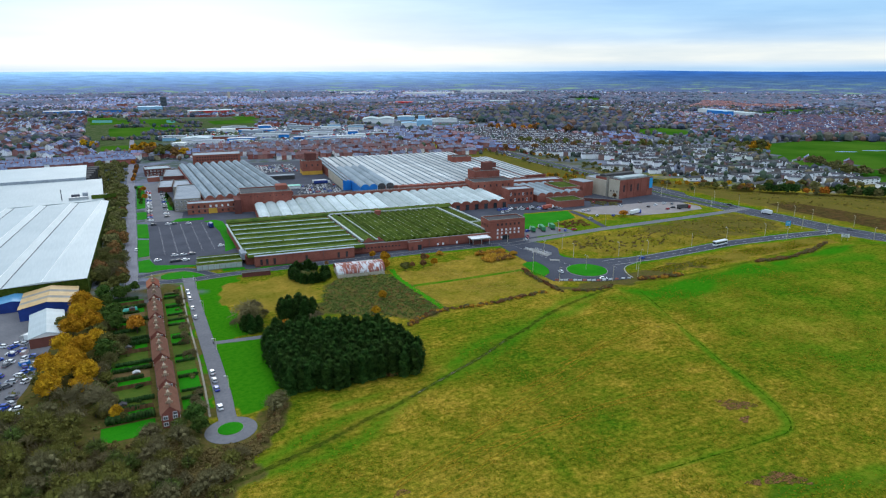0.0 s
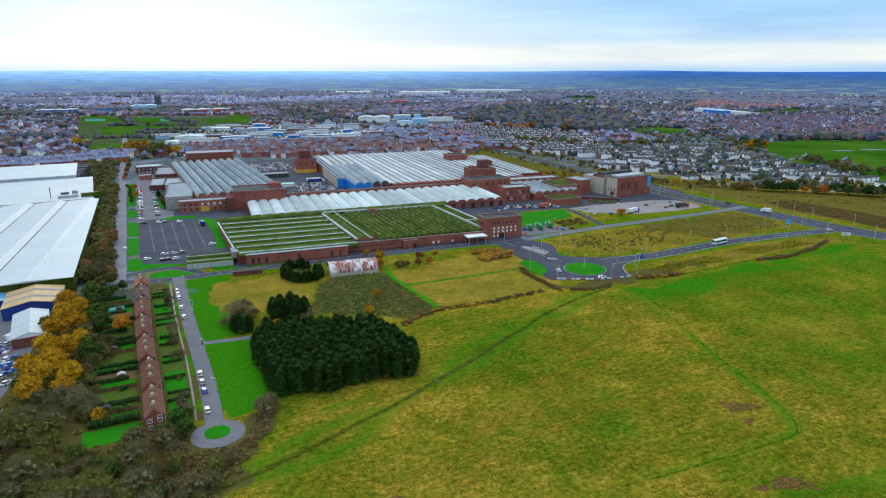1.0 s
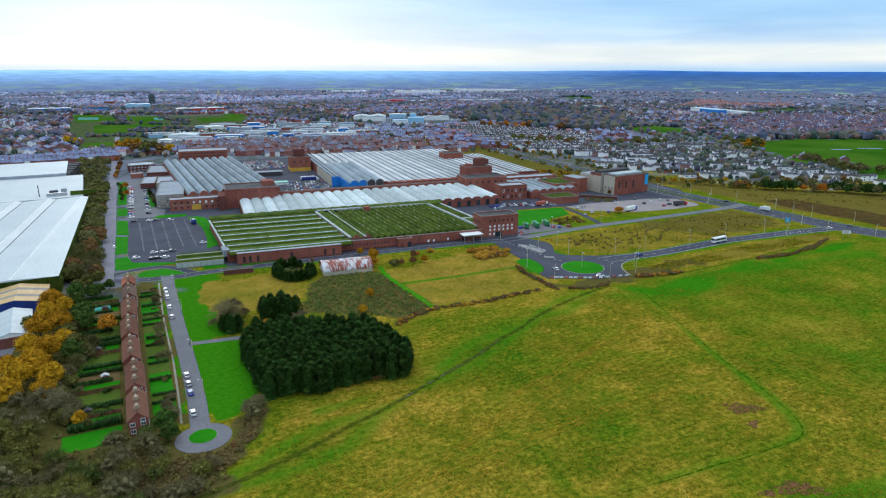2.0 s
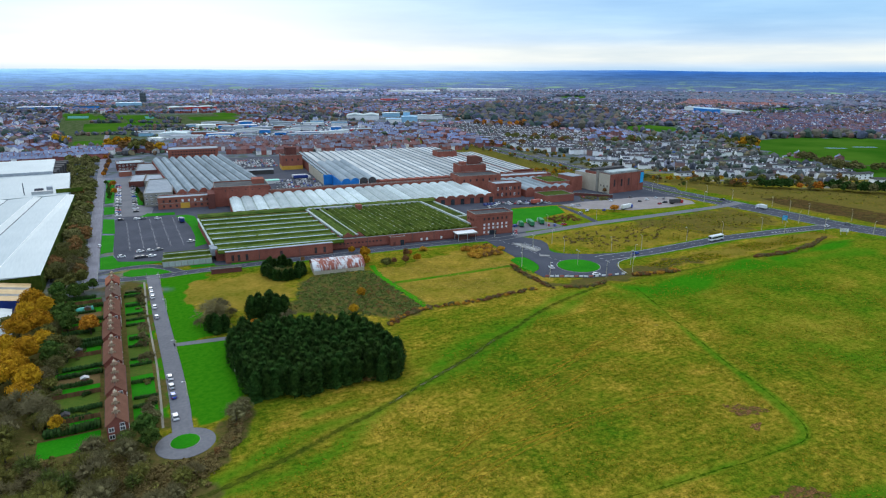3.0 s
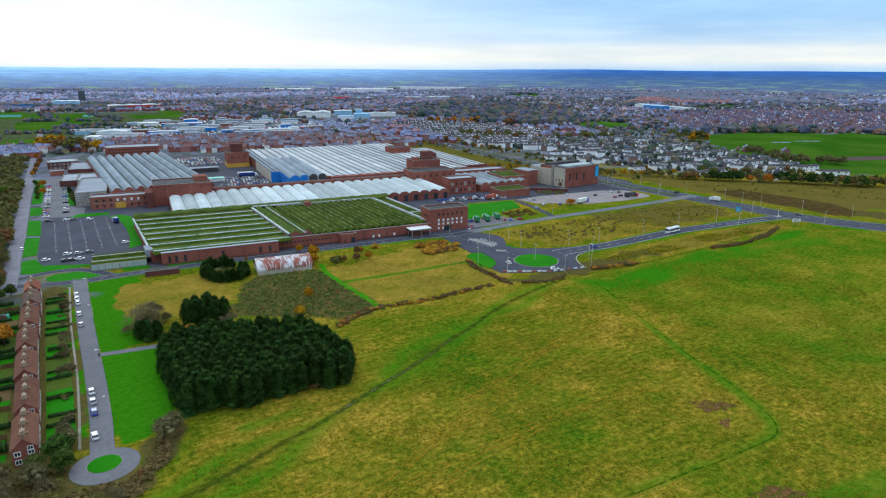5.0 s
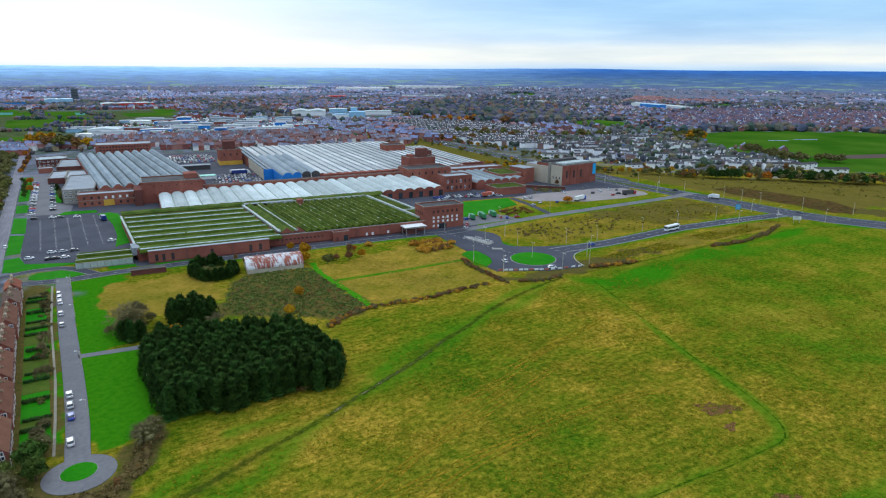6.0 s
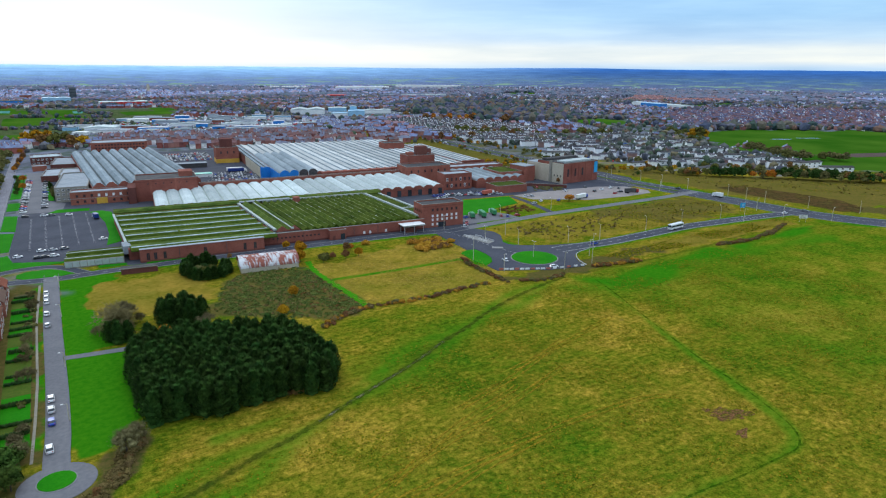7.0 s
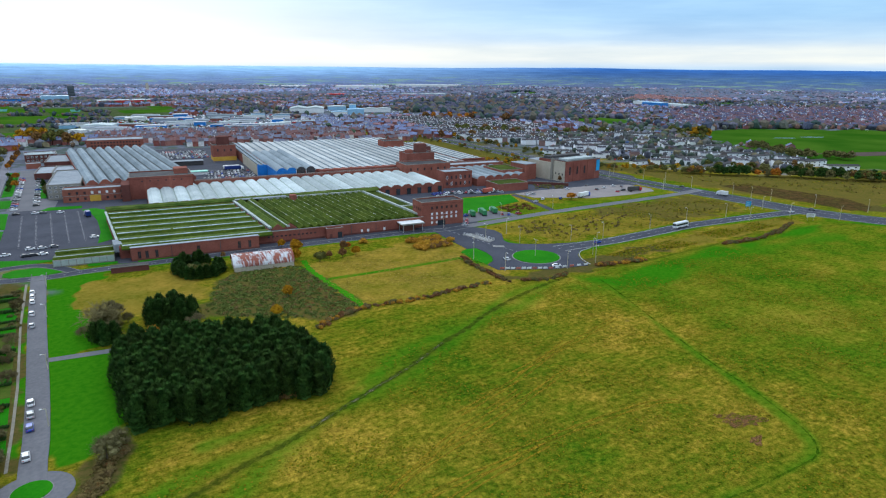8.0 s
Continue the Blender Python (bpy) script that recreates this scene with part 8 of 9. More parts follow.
def gable_houses(name, places, w, d, h, rise, mats, label, vary=0.15):
    """Joined far houses: walls with gables and a pitched roof with eaves, each an island pair."""
    n = len(places)
    s = 1 + RT.uniform(-vary, vary, (n, 3))
    W, D, H = w * s[:, 0] / 2, d * s[:, 1] / 2, h * s[:, 2]
    rz = H + rise * s[:, 1]
    o = 0.35
    z0 = np.full(n, -0.3)
    zero = np.zeros(n)

    def P(x, y, z):
        return np.stack([x, y, z], 1)

    wall = [P(-W, -D, z0), P(W, -D, z0), P(W, D, z0), P(-W, D, z0), P(-W, -D, H), P(W, -D, H), P(W, D, H), P(-W, D, H), P(-W, zero, rz - 0.1), P(W, zero, rz - 0.1)]
    roof = [P(-W - o, -D - o, H - 0.25), P(W + o, -D - o, H - 0.25), P(W + o, zero, rz), P(-W - o, zero, rz), P(W + o, D + o, H - 0.25), P(-W - o, D + o, H - 0.25)]
    c0 = 0.35 * W
    stack = [P(c0 - 0.5, zero - 0.35, rz - 0.5), P(c0 + 0.5, zero - 0.35, rz - 0.5), P(c0 + 0.5, zero + 0.35, rz - 0.5), P(c0 - 0.5, zero + 0.35, rz - 0.5),
             P(c0 - 0.5, zero - 0.35, rz + 1.1), P(c0 + 0.5, zero - 0.35, rz + 1.1), P(c0 + 0.5, zero + 0.35, rz + 1.1), P(c0 - 0.5, zero + 0.35, rz + 1.1)]
    v = np.stack(wall + roof + stack, 1)
    c, sn = np.cos(places[:, 2])[:, None], np.sin(places[:, 2])[:, None]
    x = v[..., 0] * c - v[..., 1] * sn + places[:, 0:1]
    y = v[..., 0] * sn + v[..., 1] * c + places[:, 1:2]
    z = v[..., 2] + far_land(places[:, 0], places[:, 1])[:, None]
    verts = np.stack([x, y, z], -1).reshape(-1, 3).tolist()
    base = [(0, 1, 5, 4), (2, 3, 7, 6), (1, 2, 6, 9, 5), (3, 0, 4, 8, 7), (10, 11, 12, 13), (13, 12, 14, 15), (16, 17, 21, 20), (17, 18, 22, 21), (18, 19, 23, 22), (19, 16, 20, 23), (20, 21, 22, 23)]
    kind = [0, 0, 0, 0, 1, 1, 0, 0, 0, 0, 0]
    faces = [tuple(i + k * 24 for i in f) for k in range(n) for f in base]
    ob = raw(name, verts, faces, mats, kind * n)
    return tagged(ob, label, "houses", kind="stuff")


M["wall_red"] = palette("brick_walls", [(0.27, 0.095, 0.078), (0.33, 0.12, 0.095), (0.22, 0.085, 0.078), (0.30, 0.13, 0.105), (0.80, 0.78, 0.76), (0.27, 0.12, 0.105), (0.36, 0.17, 0.14), (0.24, 0.10, 0.09)])
# slate and tile, made paler and bluer to carry haze in the colour
M["roof_mixed"] = palette("hazy_slate_and_tile_roofs", [(0.163, 0.190, 0.305), (0.221, 0.252, 0.390), (0.131, 0.157, 0.244), (0.304, 0.174, 0.177), (0.221, 0.202, 0.250), (0.200, 0.224, 0.366), (0.294, 0.196, 0.220), (0.152, 0.168, 0.256)])
M["roof_brown"] = palette("brown_and_slate_roofs", [(0.19, 0.105, 0.10), (0.14, 0.13, 0.15), (0.21, 0.11, 0.10), (0.17, 0.18, 0.24), (0.16, 0.115, 0.12), (0.20, 0.21, 0.27)])
# slate, its blue strengthened to stand in for haze
M["roof_slate"] = palette("slate_roofs", [(0.173, 0.202, 0.306), (0.221, 0.252, 0.360), (0.152, 0.174, 0.258), (0.200, 0.218, 0.312)])
M["wall_white"] = palette("white_rendered_walls", [(0.88, 0.88, 0.90), (0.90, 0.90, 0.91), (0.88, 0.88, 0.89), (0.80, 0.79, 0.78), (0.24, 0.15, 0.13), (0.90, 0.90, 0.91), (0.88, 0.88, 0.88)], spread=0.06)
M["roof_grey"] = palette("grey_brown_roofs", [(0.070, 0.066, 0.078), (0.10, 0.096, 0.11), (0.058, 0.058, 0.070), (0.115, 0.108, 0.118), (0.095, 0.078, 0.078)])
M["wall_mixed"] = palette("mixed_walls", [(0.24, 0.105, 0.095), (0.29, 0.14, 0.125), (0.86, 0.86, 0.88), (0.25, 0.11, 0.10), (0.22, 0.11, 0.105), (0.30, 0.16, 0.14), (0.84, 0.84, 0.86), (0.62, 0.59, 0.57), (0.24, 0.125, 0.115), (0.32, 0.16, 0.135)])
# autumn crowns, lightened so the haze over the town is in their colour
M["far_tree"] = palette("far_hazy_autumn_trees", [(0.115, 0.120, 0.112), (0.083, 0.115, 0.069), (0.133, 0.135, 0.119), (0.069, 0.100, 0.062), (0.133, 0.130, 0.138), (0.161, 0.140, 0.081), (0.106, 0.118, 0.112), (0.166, 0.115, 0.075)])
# far trees, roofs and walls: blue distance haze is mixed into these colours
M["far_tree_haze"] = palette("far_hazy_trees", [(0.163, 0.172, 0.231), (0.143, 0.169, 0.218), (0.189, 0.174, 0.231), (0.156, 0.180, 0.251), (0.202, 0.180, 0.211), (0.137, 0.169, 0.205)])
M["roof_haze"] = palette("far_hazy_roofs", [(0.252, 0.291, 0.472), (0.315, 0.358, 0.543), (0.231, 0.280, 0.437), (0.399, 0.291, 0.366), (0.273, 0.325, 0.519), (0.441, 0.336, 0.389)])
M["wall_haze"] = palette("far_hazy_walls", [(0.280, 0.254, 0.286), (0.340, 0.329, 0.363), (0.780, 0.837, 0.946), (0.300, 0.265, 0.341), (0.400, 0.392, 0.506), (0.380, 0.276, 0.330), (0.880, 0.933, 1.012), (0.340, 0.318, 0.440), (0.420, 0.254, 0.275)])
M["wall_estate"] = palette("estate_walls", [(0.815, 0.840, 0.929), (0.252, 0.120, 0.113), (0.291, 0.150, 0.140), (0.330, 0.180, 0.173), (0.776, 0.800, 0.886), (0.233, 0.130, 0.130), (0.349, 0.220, 0.216), (0.272, 0.130, 0.119)])
M["roof_estate"] = palette("estate_roofs", [(0.156, 0.106, 0.132), (0.086, 0.092, 0.149), (0.193, 0.115, 0.132), (0.102, 0.106, 0.167), (0.172, 0.110, 0.132), (0.115, 0.120, 0.190)])
M["roof_orange"] = palette("orange_tile_roofs", [(0.344, 0.170, 0.150), (0.295, 0.150, 0.138), (0.377, 0.200, 0.175), (0.246, 0.160, 0.175)])
M["estate_tree"] = palette("dull_garden_trees", [(0.063, 0.075, 0.069), (0.086, 0.085, 0.086), (0.050, 0.070, 0.052), (0.104, 0.090, 0.081), (0.072, 0.078, 0.094), (0.090, 0.105, 0.069)])
# brown crowns with blue added as painted haze
M["far_tree_brown"] = palette("far_hazy_brown_trees", [(0.121, 0.110, 0.147), (0.147, 0.127, 0.150), (0.100, 0.114, 0.144), (0.158, 0.134, 0.140), (0.110, 0.121, 0.163)])
# wood crowns, pushed towards purple to paint haze over them
M["wood_tree"] = palette("far_hazy_wood_crowns", [(0.095, 0.099, 0.115), (0.129, 0.132, 0.108), (0.082, 0.089, 0.135), (0.181, 0.108, 0.081), (0.142, 0.127, 0.095), (0.045, 0.073, 0.068), (0.142, 0.133, 0.176), (0.077, 0.083, 0.113), (0.060, 0.089, 0.070), (0.112, 0.105, 0.149), (0.155, 0.132, 0.101), (0.073, 0.085, 0.128)])

rw = np.random.default_rng(77)
SPINNEYS = []
for i in range(90):
    # long narrow woods and overgrown railway cuttings, most of them lying across the view
    an, r = radians(rw.uniform(-12, 74)), rw.uniform(1150, 3150)
    cx, cy, l, w = r * math.sin(an), r * math.cos(an), rw.uniform(60, 210) * (0.6 + r / 2600), rw.uniform(14, 46) * (0.6 + r / 2600)
    th = -an + rw.normal(0, 0.35)
    SPINNEYS.append([(cx + l * math.cos(t) * math.cos(th) - w * math.sin(t) * math.sin(th), cy + l * math.cos(t) * math.sin(th) + w * math.sin(t) * math.cos(th)) for t in np.linspace(0, 2 * math.pi, 11)[:-1]])
big_avoid = KEEP + [HEATH, RETAIL, WHITE_A, WHITE_B, WORKS, WOODS, DIGS, REDTERR, DENSE, REDROOFS] + SPINNEYS
gable_houses("terraced_houses", house_rows(REDTERR, -8, 29, 5.6, 0.25, keep=0.9, wander=4), 5.6, 9, 5.6, 2.8, [M["wall_red"], M["roof_brown"]], "rows of red brick terraced houses behind the works")
gable_houses("white_houses", house_rows(WHITE_A, -30, 18, 6.6, 0.6, keep=0.92, wander=7), 6.8, 7.5, 5.4, 1.3, [M["wall_white"], M["roof_grey"]], "rows of white rendered estate houses")
gable_houses("white_houses", house_rows(WHITE_B, -34, 26, 7.4, 0.8, keep=0.32, wander=12), 8, 8, 4.6, 1.4, [M["wall_white"], M["roof_grey"]], "scattered white rendered estate houses")
gable_houses("brick_estate", house_rows(DENSE, -24, 25, 7.4, 0.9, avoid=FARM_GREEN, keep=0.70, wander=14), 7.2, 8, 5.2, 2.3, [M["wall_estate"], M["roof_estate"]], "close rows of brick and white estate houses")
gable_houses("red_roofed_houses", house_rows(REDROOFS, -30, 30, 9.0, 1.2, avoid=FARM_GREEN, keep=0.75, wander=12), 9, 9, 5.4, 3.0, [M["wall_red"], M["roof_orange"]], "new brick houses with orange tiled roofs")
LEFT1 = [(-170, 800), (30, 838), (30, 905), (-200, 880)]
gable_houses("slate_terraces", house_rows(LEFT1, 4, 22, 5.6, 0.2), 5.7, 9, 6.0, 2.6, [M["wall_red"], M["roof_slate"]], "long slate-roofed brick terraces beyond the warehouse")

# the wide town in quarters, each with its own street grid
tree_xy = []
QUARTERS = []
for r0, r1, step in ((880, 1400, 9), (1400, 2100, 9), (2100, 2800, 10), (2800, 3320, 10)):
    for k in range(step):
        a0, a1 = -10 + 84 * k / step, -10 + 84 * (k + 1) / step
        q = [(r * math.sin(radians(a)), r * math.cos(radians(a))) for r, a in ((r0, a0), (r1, a0), (r1, (a0 + a1) / 2), (r1, a1), (r0, a1), (r0, (a0 + a1) / 2))]
        QUARTERS.append((q, r0, 0.42 if r0 > 2000 and a0 > 30 else (0.62 if a0 > 30 else 1.0)))
for i, (q, r0, sparse) in enumerate(QUARTERS):
    dens = RT.uniform(0.42, 0.82) if r0 < 2800 else RT.uniform(0.16, 0.34)
    pl = house_rows(q, RT.uniform(-70, 70), RT.uniform(24, 34), RT.uniform(7.5, 10) * (1.0 if r0 < 2000 else 1.25), 1.2, big_avoid + [LEFT1], dens * sparse, RT.uniform(0, 14))
    if len(pl) < 3:
        continue
    # gaps for parks and yards
    gapf = np.sin(pl[:, 0] / 97 + i) * np.sin(pl[:, 1] / 83 + 2 * i)
    pl = pl[gapf < 0.62]
    tone = RT.random()
    if tone < 0.5:
        mats = [M["wall_mixed"], M["roof_mixed"]]
    elif tone < 0.75:
        mats = [M["wall_red"], M["roof_mixed"]]
    else:
        mats = [M["wall_mixed"], M["roof_slate"]]
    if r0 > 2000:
        mats = [M["wall_haze"], M["roof_haze"]]
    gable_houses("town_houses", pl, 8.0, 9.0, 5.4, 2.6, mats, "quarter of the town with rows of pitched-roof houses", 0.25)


def far_trees(name, xy, r, material, label, level=1, lift=0.75, tall=1.0):
    n = len(xy)
    rad = r * RT.uniform(0.45, 1.45, (n, 1)) * np.stack([np.ones(n), np.ones(n), tall * RT.uniform(0.8, 1.2, n)], 1)
    c = np.stack([xy[:, 0], xy[:, 1], far_land(xy[:, 0], xy[:, 1]) + rad[:, 2] * lift], 1)
    v, f = blobs(c, rad, level, 0.2, RT)
    ob = raw(name, v.tolist(), f.tolist(), [M[material]])
    return tagged(ob, label, "trees", kind="stuff")


def scatter(n, r0, r1, a0=-11, a1=74, avoid=()):
    a = np.radians(RT.uniform(a0, a1, n))
    r = np.sqrt(RT.uniform(r0 * r0, r1 * r1, n))
    x, y = r * np.sin(a), r * np.cos(a)
    m = np.ones(n, bool)
    for s in avoid:
        m &= ~inside(x, y, s)
    return np.stack([x[m], y[m]], 1)


road_clear = lambda xy, d=11: xy[near_line(xy[:, 0], xy[:, 1], DUAL) > d]
far_trees("town_trees", road_clear(scatter(7600, 850, 2200, avoid=KEEP + [RETAIL, WORKS, DIGS, DENSE, WHITE_A])), 3.1, "far_tree", "autumn trees between the houses of the town")
far_trees("town_trees", scatter(4600, 2200, 3280, avoid=FARM_GREEN), 3.9, "far_tree_haze", "autumn trees between far houses", tall=0.6)
for k, sp_ in enumerate(SPINNEYS):
    xs, ys = [q[0] for q in sp_], [q[1] for q in sp_]
    n = int(12 + 0.30 * math.hypot(max(xs) - min(xs), max(ys) - min(ys)))
    xy = np.stack([RT.uniform(min(xs), max(xs), 4 * n), RT.uniform(min(ys), max(ys), 4 * n)], 1)
    xy = xy[inside(xy[:, 0], xy[:, 1], sp_) & ~any_in(xy[:, 0], xy[:, 1], KEEP + [RETAIL, WORKS, DIGS, WHITE_A, WHITE_B, DENSE, REDTERR])]
    if len(xy) > 4:
        far = math.hypot(xs[0], ys[0]) > 2150
        far_trees("spinney", xy, 8.5 if far else 6.0, "far_tree_haze" if far else "wood_tree", "long narrow wood of leafless trees in the town", tall=0.62)


def clumps(n, groups, spread, r0, r1, avoid):
    c = scatter(groups, r0, r1, avoid=avoid)
    k = RT.integers(0, len(c), n)
    th = RT.uniform(0, 3.14, len(c))
    u, w = RT.normal(0, spread, n), RT.normal(0, spread * 0.12, n)
    xy = np.stack([c[k, 0] + u * np.cos(th[k]) - w * np.sin(th[k]), c[k, 1] + u * np.sin(th[k]) + w * np.cos(th[k])], 1)
    m = np.ones(n, bool)
    for s in avoid:
        m &= ~inside(xy[:, 0], xy[:, 1], s)
    return xy[m]


far_trees("tree_belts", road_clear(clumps(2600, 40, 70, 950, 2200, KEEP + [RETAIL, WORKS, DIGS])), 4.6, "wood_tree", "belts of brown and olive trees in the town")
far_trees("tree_belts", clumps(2600, 60, 130, 2100, 3200, KEEP), 4.0, "far_tree_haze", "far belts of haze-tinted trees", tall=0.55)
far_trees("tree_belts", scatter(1300, 1150, 2000, 34, 70, KEEP + [DIGS, WOODS, DENSE]), 4.4, "wood_tree", "brown and olive trees among the eastern houses")
far_trees("tree_belts", scatter(2600, 1750, 3200, 32, 74, KEEP + [DENSE, REDROOFS, DIGS]), 6.2, "far_tree_brown", "haze-tinted brown trees over the eastern suburbs", tall=0.6)
wx = RT.uniform(600, 1520, 5200)
wy = RT.uniform(880, 1780, 5200)
m = inside(wx, wy, WOODS) & ~any_in(wx, wy, FARM_GREEN)
far_trees("woods", np.stack([wx[m], wy[m]], 1), 6.0, "wood_tree", "wood of grey, brown and olive autumn trees")


def along(pts, n, wob):
    ln = smoothed(pts, 10)
    k = RT.integers(0, len(ln) - 1, n)
    t = RT.random(n)
    p = np.array([ln[i][:] for i in k]) * (1 - t)[:, None] + np.array([ln[i + 1][:] for i in k]) * t[:, None]
    return p + RT.normal(0, wob, (n, 2))


def belt(pts, n, wob, kinds, lo, hi):
    items = [("far_" + random.choice(kinds), float(x), float(y), random.uniform(lo, hi)) for x, y in along(pts, n, wob) if near_line(np.array([x]), np.array([y]), DUAL)[0] > 12]
    grove("tree_belt", items, "belt of mixed autumn trees and evergreens")


random.seed(31)
belt([(500, 520), (505, 725), (552, 964)], 60, 5, ("olive", "autumn", "thicket", "thicket_olive", "rust"), 0.4, 0.8)
belt([(446, 500), (462, 725), (505, 964)], 34, 4, ("olive", "thicket", "autumn"), 0.3, 0.6)
belt([(478, 446), (504, 414), (516, 392), (532, 378)], 46, 3.5, ("thicket", "rust", "olive", "thicket_olive", "autumn"), 0.4, 0.75)
belt([(533, 372), (545, 358), (560, 347)], 46, 3.0, ("conifer", "conifer", "conifer", "olive"), 0.6, 0.9)
belt([(560, 342), (572, 336)], 12, 3.0, ("autumn", "orange", "thicket"), 0.5, 0.8)
belt([(576, 331), (590, 312), (604, 296)], 56, 3.2, ("conifer", "conifer", "conifer", "thicket"), 0.65, 1.0)
belt([(606, 290), (640, 268), (720, 228)], 60, 4.5, ("thicket", "autumn", "olive", "rust", "conifer"), 0.6, 1.0)
belt([(515, 470), (545, 410), (590, 365), (640, 340)], 22, 8, ("thicket", "rust", "olive", "autumn"), 0.5, 0.9)
for x, y, s in ((792, 563, 1.9), (786, 570, 1.6), (798, 560, 1.5)):
    plant("far_olive" if s > 1.7 else "far_autumn", x, y, s)
belt([(767, 475), (730, 427), (712, 398), (713, 378), (760, 350)], 40, 7, ("thicket", "thicket_olive", "thicket"), 0.6, 1.1)
belt([(396, 545), (408, 533), (424, 508)], 14, 4, ("autumn", "olive", "autumn"), 0.35, 0.6)
belt([(440, 440), (452, 560), (470, 720)], 40, 5, ("thicket", "olive", "thicket_olive", "rust"), 0.25, 0.5)
belt([(478, 400), (484, 500), (498, 650)], 40, 5, ("thicket", "olive", "thicket_olive", "green"), 0.25, 0.5)
belt([(829, 640), (790, 600), (755, 560), (740, 520)], 24, 7, ("thicket", "olive", "thicket_olive"), 0.7, 1.3)
belt([(560, 800), (610, 730), (680, 700), (730, 640)], 26, 9, ("thicket", "olive", "thicket_olive", "rust"), 0.8, 1.4)
for x, y in ((635, 1072), (641, 1016), (648, 1000), (655, 985), (676, 962), (690, 958), (718, 974), (725, 898), (664, 975), (705, 965), (735, 905)):
    plant("far_rust" if x % 2 else "far_orange", x, y, random.uniform(1.3, 1.8))
for x, y in ((484, 727), (526, 718), (589, 713)):
    plant("far_rust", x, y, 1.2)
for x, y in ((34, 936), (46, 950), (48, 910), (57, 917), (61, 885), (74, 909), (77, 870), (87, 880), (58, 971), (-26, 1062), (-15, 1040), (66, 930), (82, 900), (92, 890)):
    plant("far_" + random.choice(("autumn", "olive", "olive", "rust")), x, y, random.uniform(1.2, 1.7))
for x, y, s in ((900, 510, 1), (948, 498, 1.2)):
    bm = bmesh.new()
    disc(bm, x, y, 15 * s, 4, -0.2, 0.06, 24, radians(-32))
    tagged(link("water", bm, M["glass"]), "shallow flood water on a green field", "water", kind="structure")
garden = np.stack([RT.uniform(490, 800, 520), RT.uniform(340, 1040, 520)], 1)
gx = np.stack([RT.uniform(490, 790, 1100), RT.uniform(340, 1050, 1100)], 1)
far_trees("estate_trees", road_clear(gx[any_in(gx[:, 0], gx[:, 1], [WHITE_A, WHITE_B])]), 2.9, "estate_tree", "dark garden trees between white houses")
far_trees("estate_trees", road_clear(garden[any_in(garden[:, 0], garden[:, 1], [WHITE_A, WHITE_B])]), 3.2, "far_tree", "garden trees in the white estate")
far_trees("field_trees", along([(829, 640), (921, 645), (1000, 622), (1085, 570)], 110, 9), 5.6, "wood_tree", "row of bare trees along a green field")
far_trees("field_trees", along([(690, 470), (735, 540), (800, 620)], 60, 8), 4.4, "far_tree", "trees round a green field")
for ln in ([(5, 1425), (90, 1385), (195, 1335)], [(65, 1660), (64, 1560), (62, 1462)], [(70, 1290), (130, 1260), (180, 1235)], [(60, 1240), (110, 1200), (180, 1180)], [(150, 1610), (150, 1500), (180, 1400)], [(0, 1165), (50, 1150), (95, 1110)]):
    far_trees("park_trees", along(ln, 46, 5), 3.0, "wood_tree", "row of trees between playing fields")
M["court"] = surface("turquoise_court", (0.025, 0.16, 0.13), (0.035, 0.21, 0.17), 0.2, 0.02, 0.8, 0.0)
for pts in ([(-18, 1640), (22, 1622), (20, 1545), (-18, 1562)], [(128, 1560), (146, 1550), (139, 1480), (124, 1488)]):
    bm = bmesh.new()
    poly(bm, pts, -0.2, 0.12)
    tagged(link("sports_court", bm, M["court"]), "turquoise all-weather court on a playing field", "sports court", kind="structure")
heath = np.stack([RT.uniform(350, 520, 260), RT.uniform(1200, 1720, 260)], 1)
far_trees("heath_trees", heath[inside(heath[:, 0], heath[:, 1], HEATH)], 4.0, "wood_tree", "scattered brown and olive trees on a heath")


def shed(x, y, w, d, h, yaw, wall, roof, label, rise=1.6, band=None):
    e = empty("warehouse_shed", site(x, y, yaw, float(rolling(np.array([x]), np.array([y]))[0])), label, "warehouse")
    part("wall", boxes((-w / 2, -d / 2, -0.5, w / 2, d / 2, h)), M[wall], e)
    bm = bmesh.new()
    n = max(1, round(w / 32))
    prof = [(-w / 2 - 0.4, h + 0.01)]
    for i in range(n):
        a, b = -w / 2 - 0.4 + (w + 0.8) * i / n, -w / 2 - 0.4 + (w + 0.8) * (i + 1) / n
        prof += [((a + b) / 2, h + rise), (b, h + 0.15)]
    prism(bm, prof + [(w / 2 + 0.4, h - 0.2), (-w / 2 - 0.4, h - 0.2)], -d / 2 - 0.4, d / 2 + 0.4)
    bmesh.ops.recalc_face_normals(bm, faces=bm.faces[:])
    part("roof", bm, M[roof], e)
    if band:
        part("fascia", boxes((-w / 2 - 0.1, -d / 2 - 0.25, h * 0.35, w / 2 + 0.1, -d / 2 - 0.02, h - 0.3)), M[band], e)
    return e


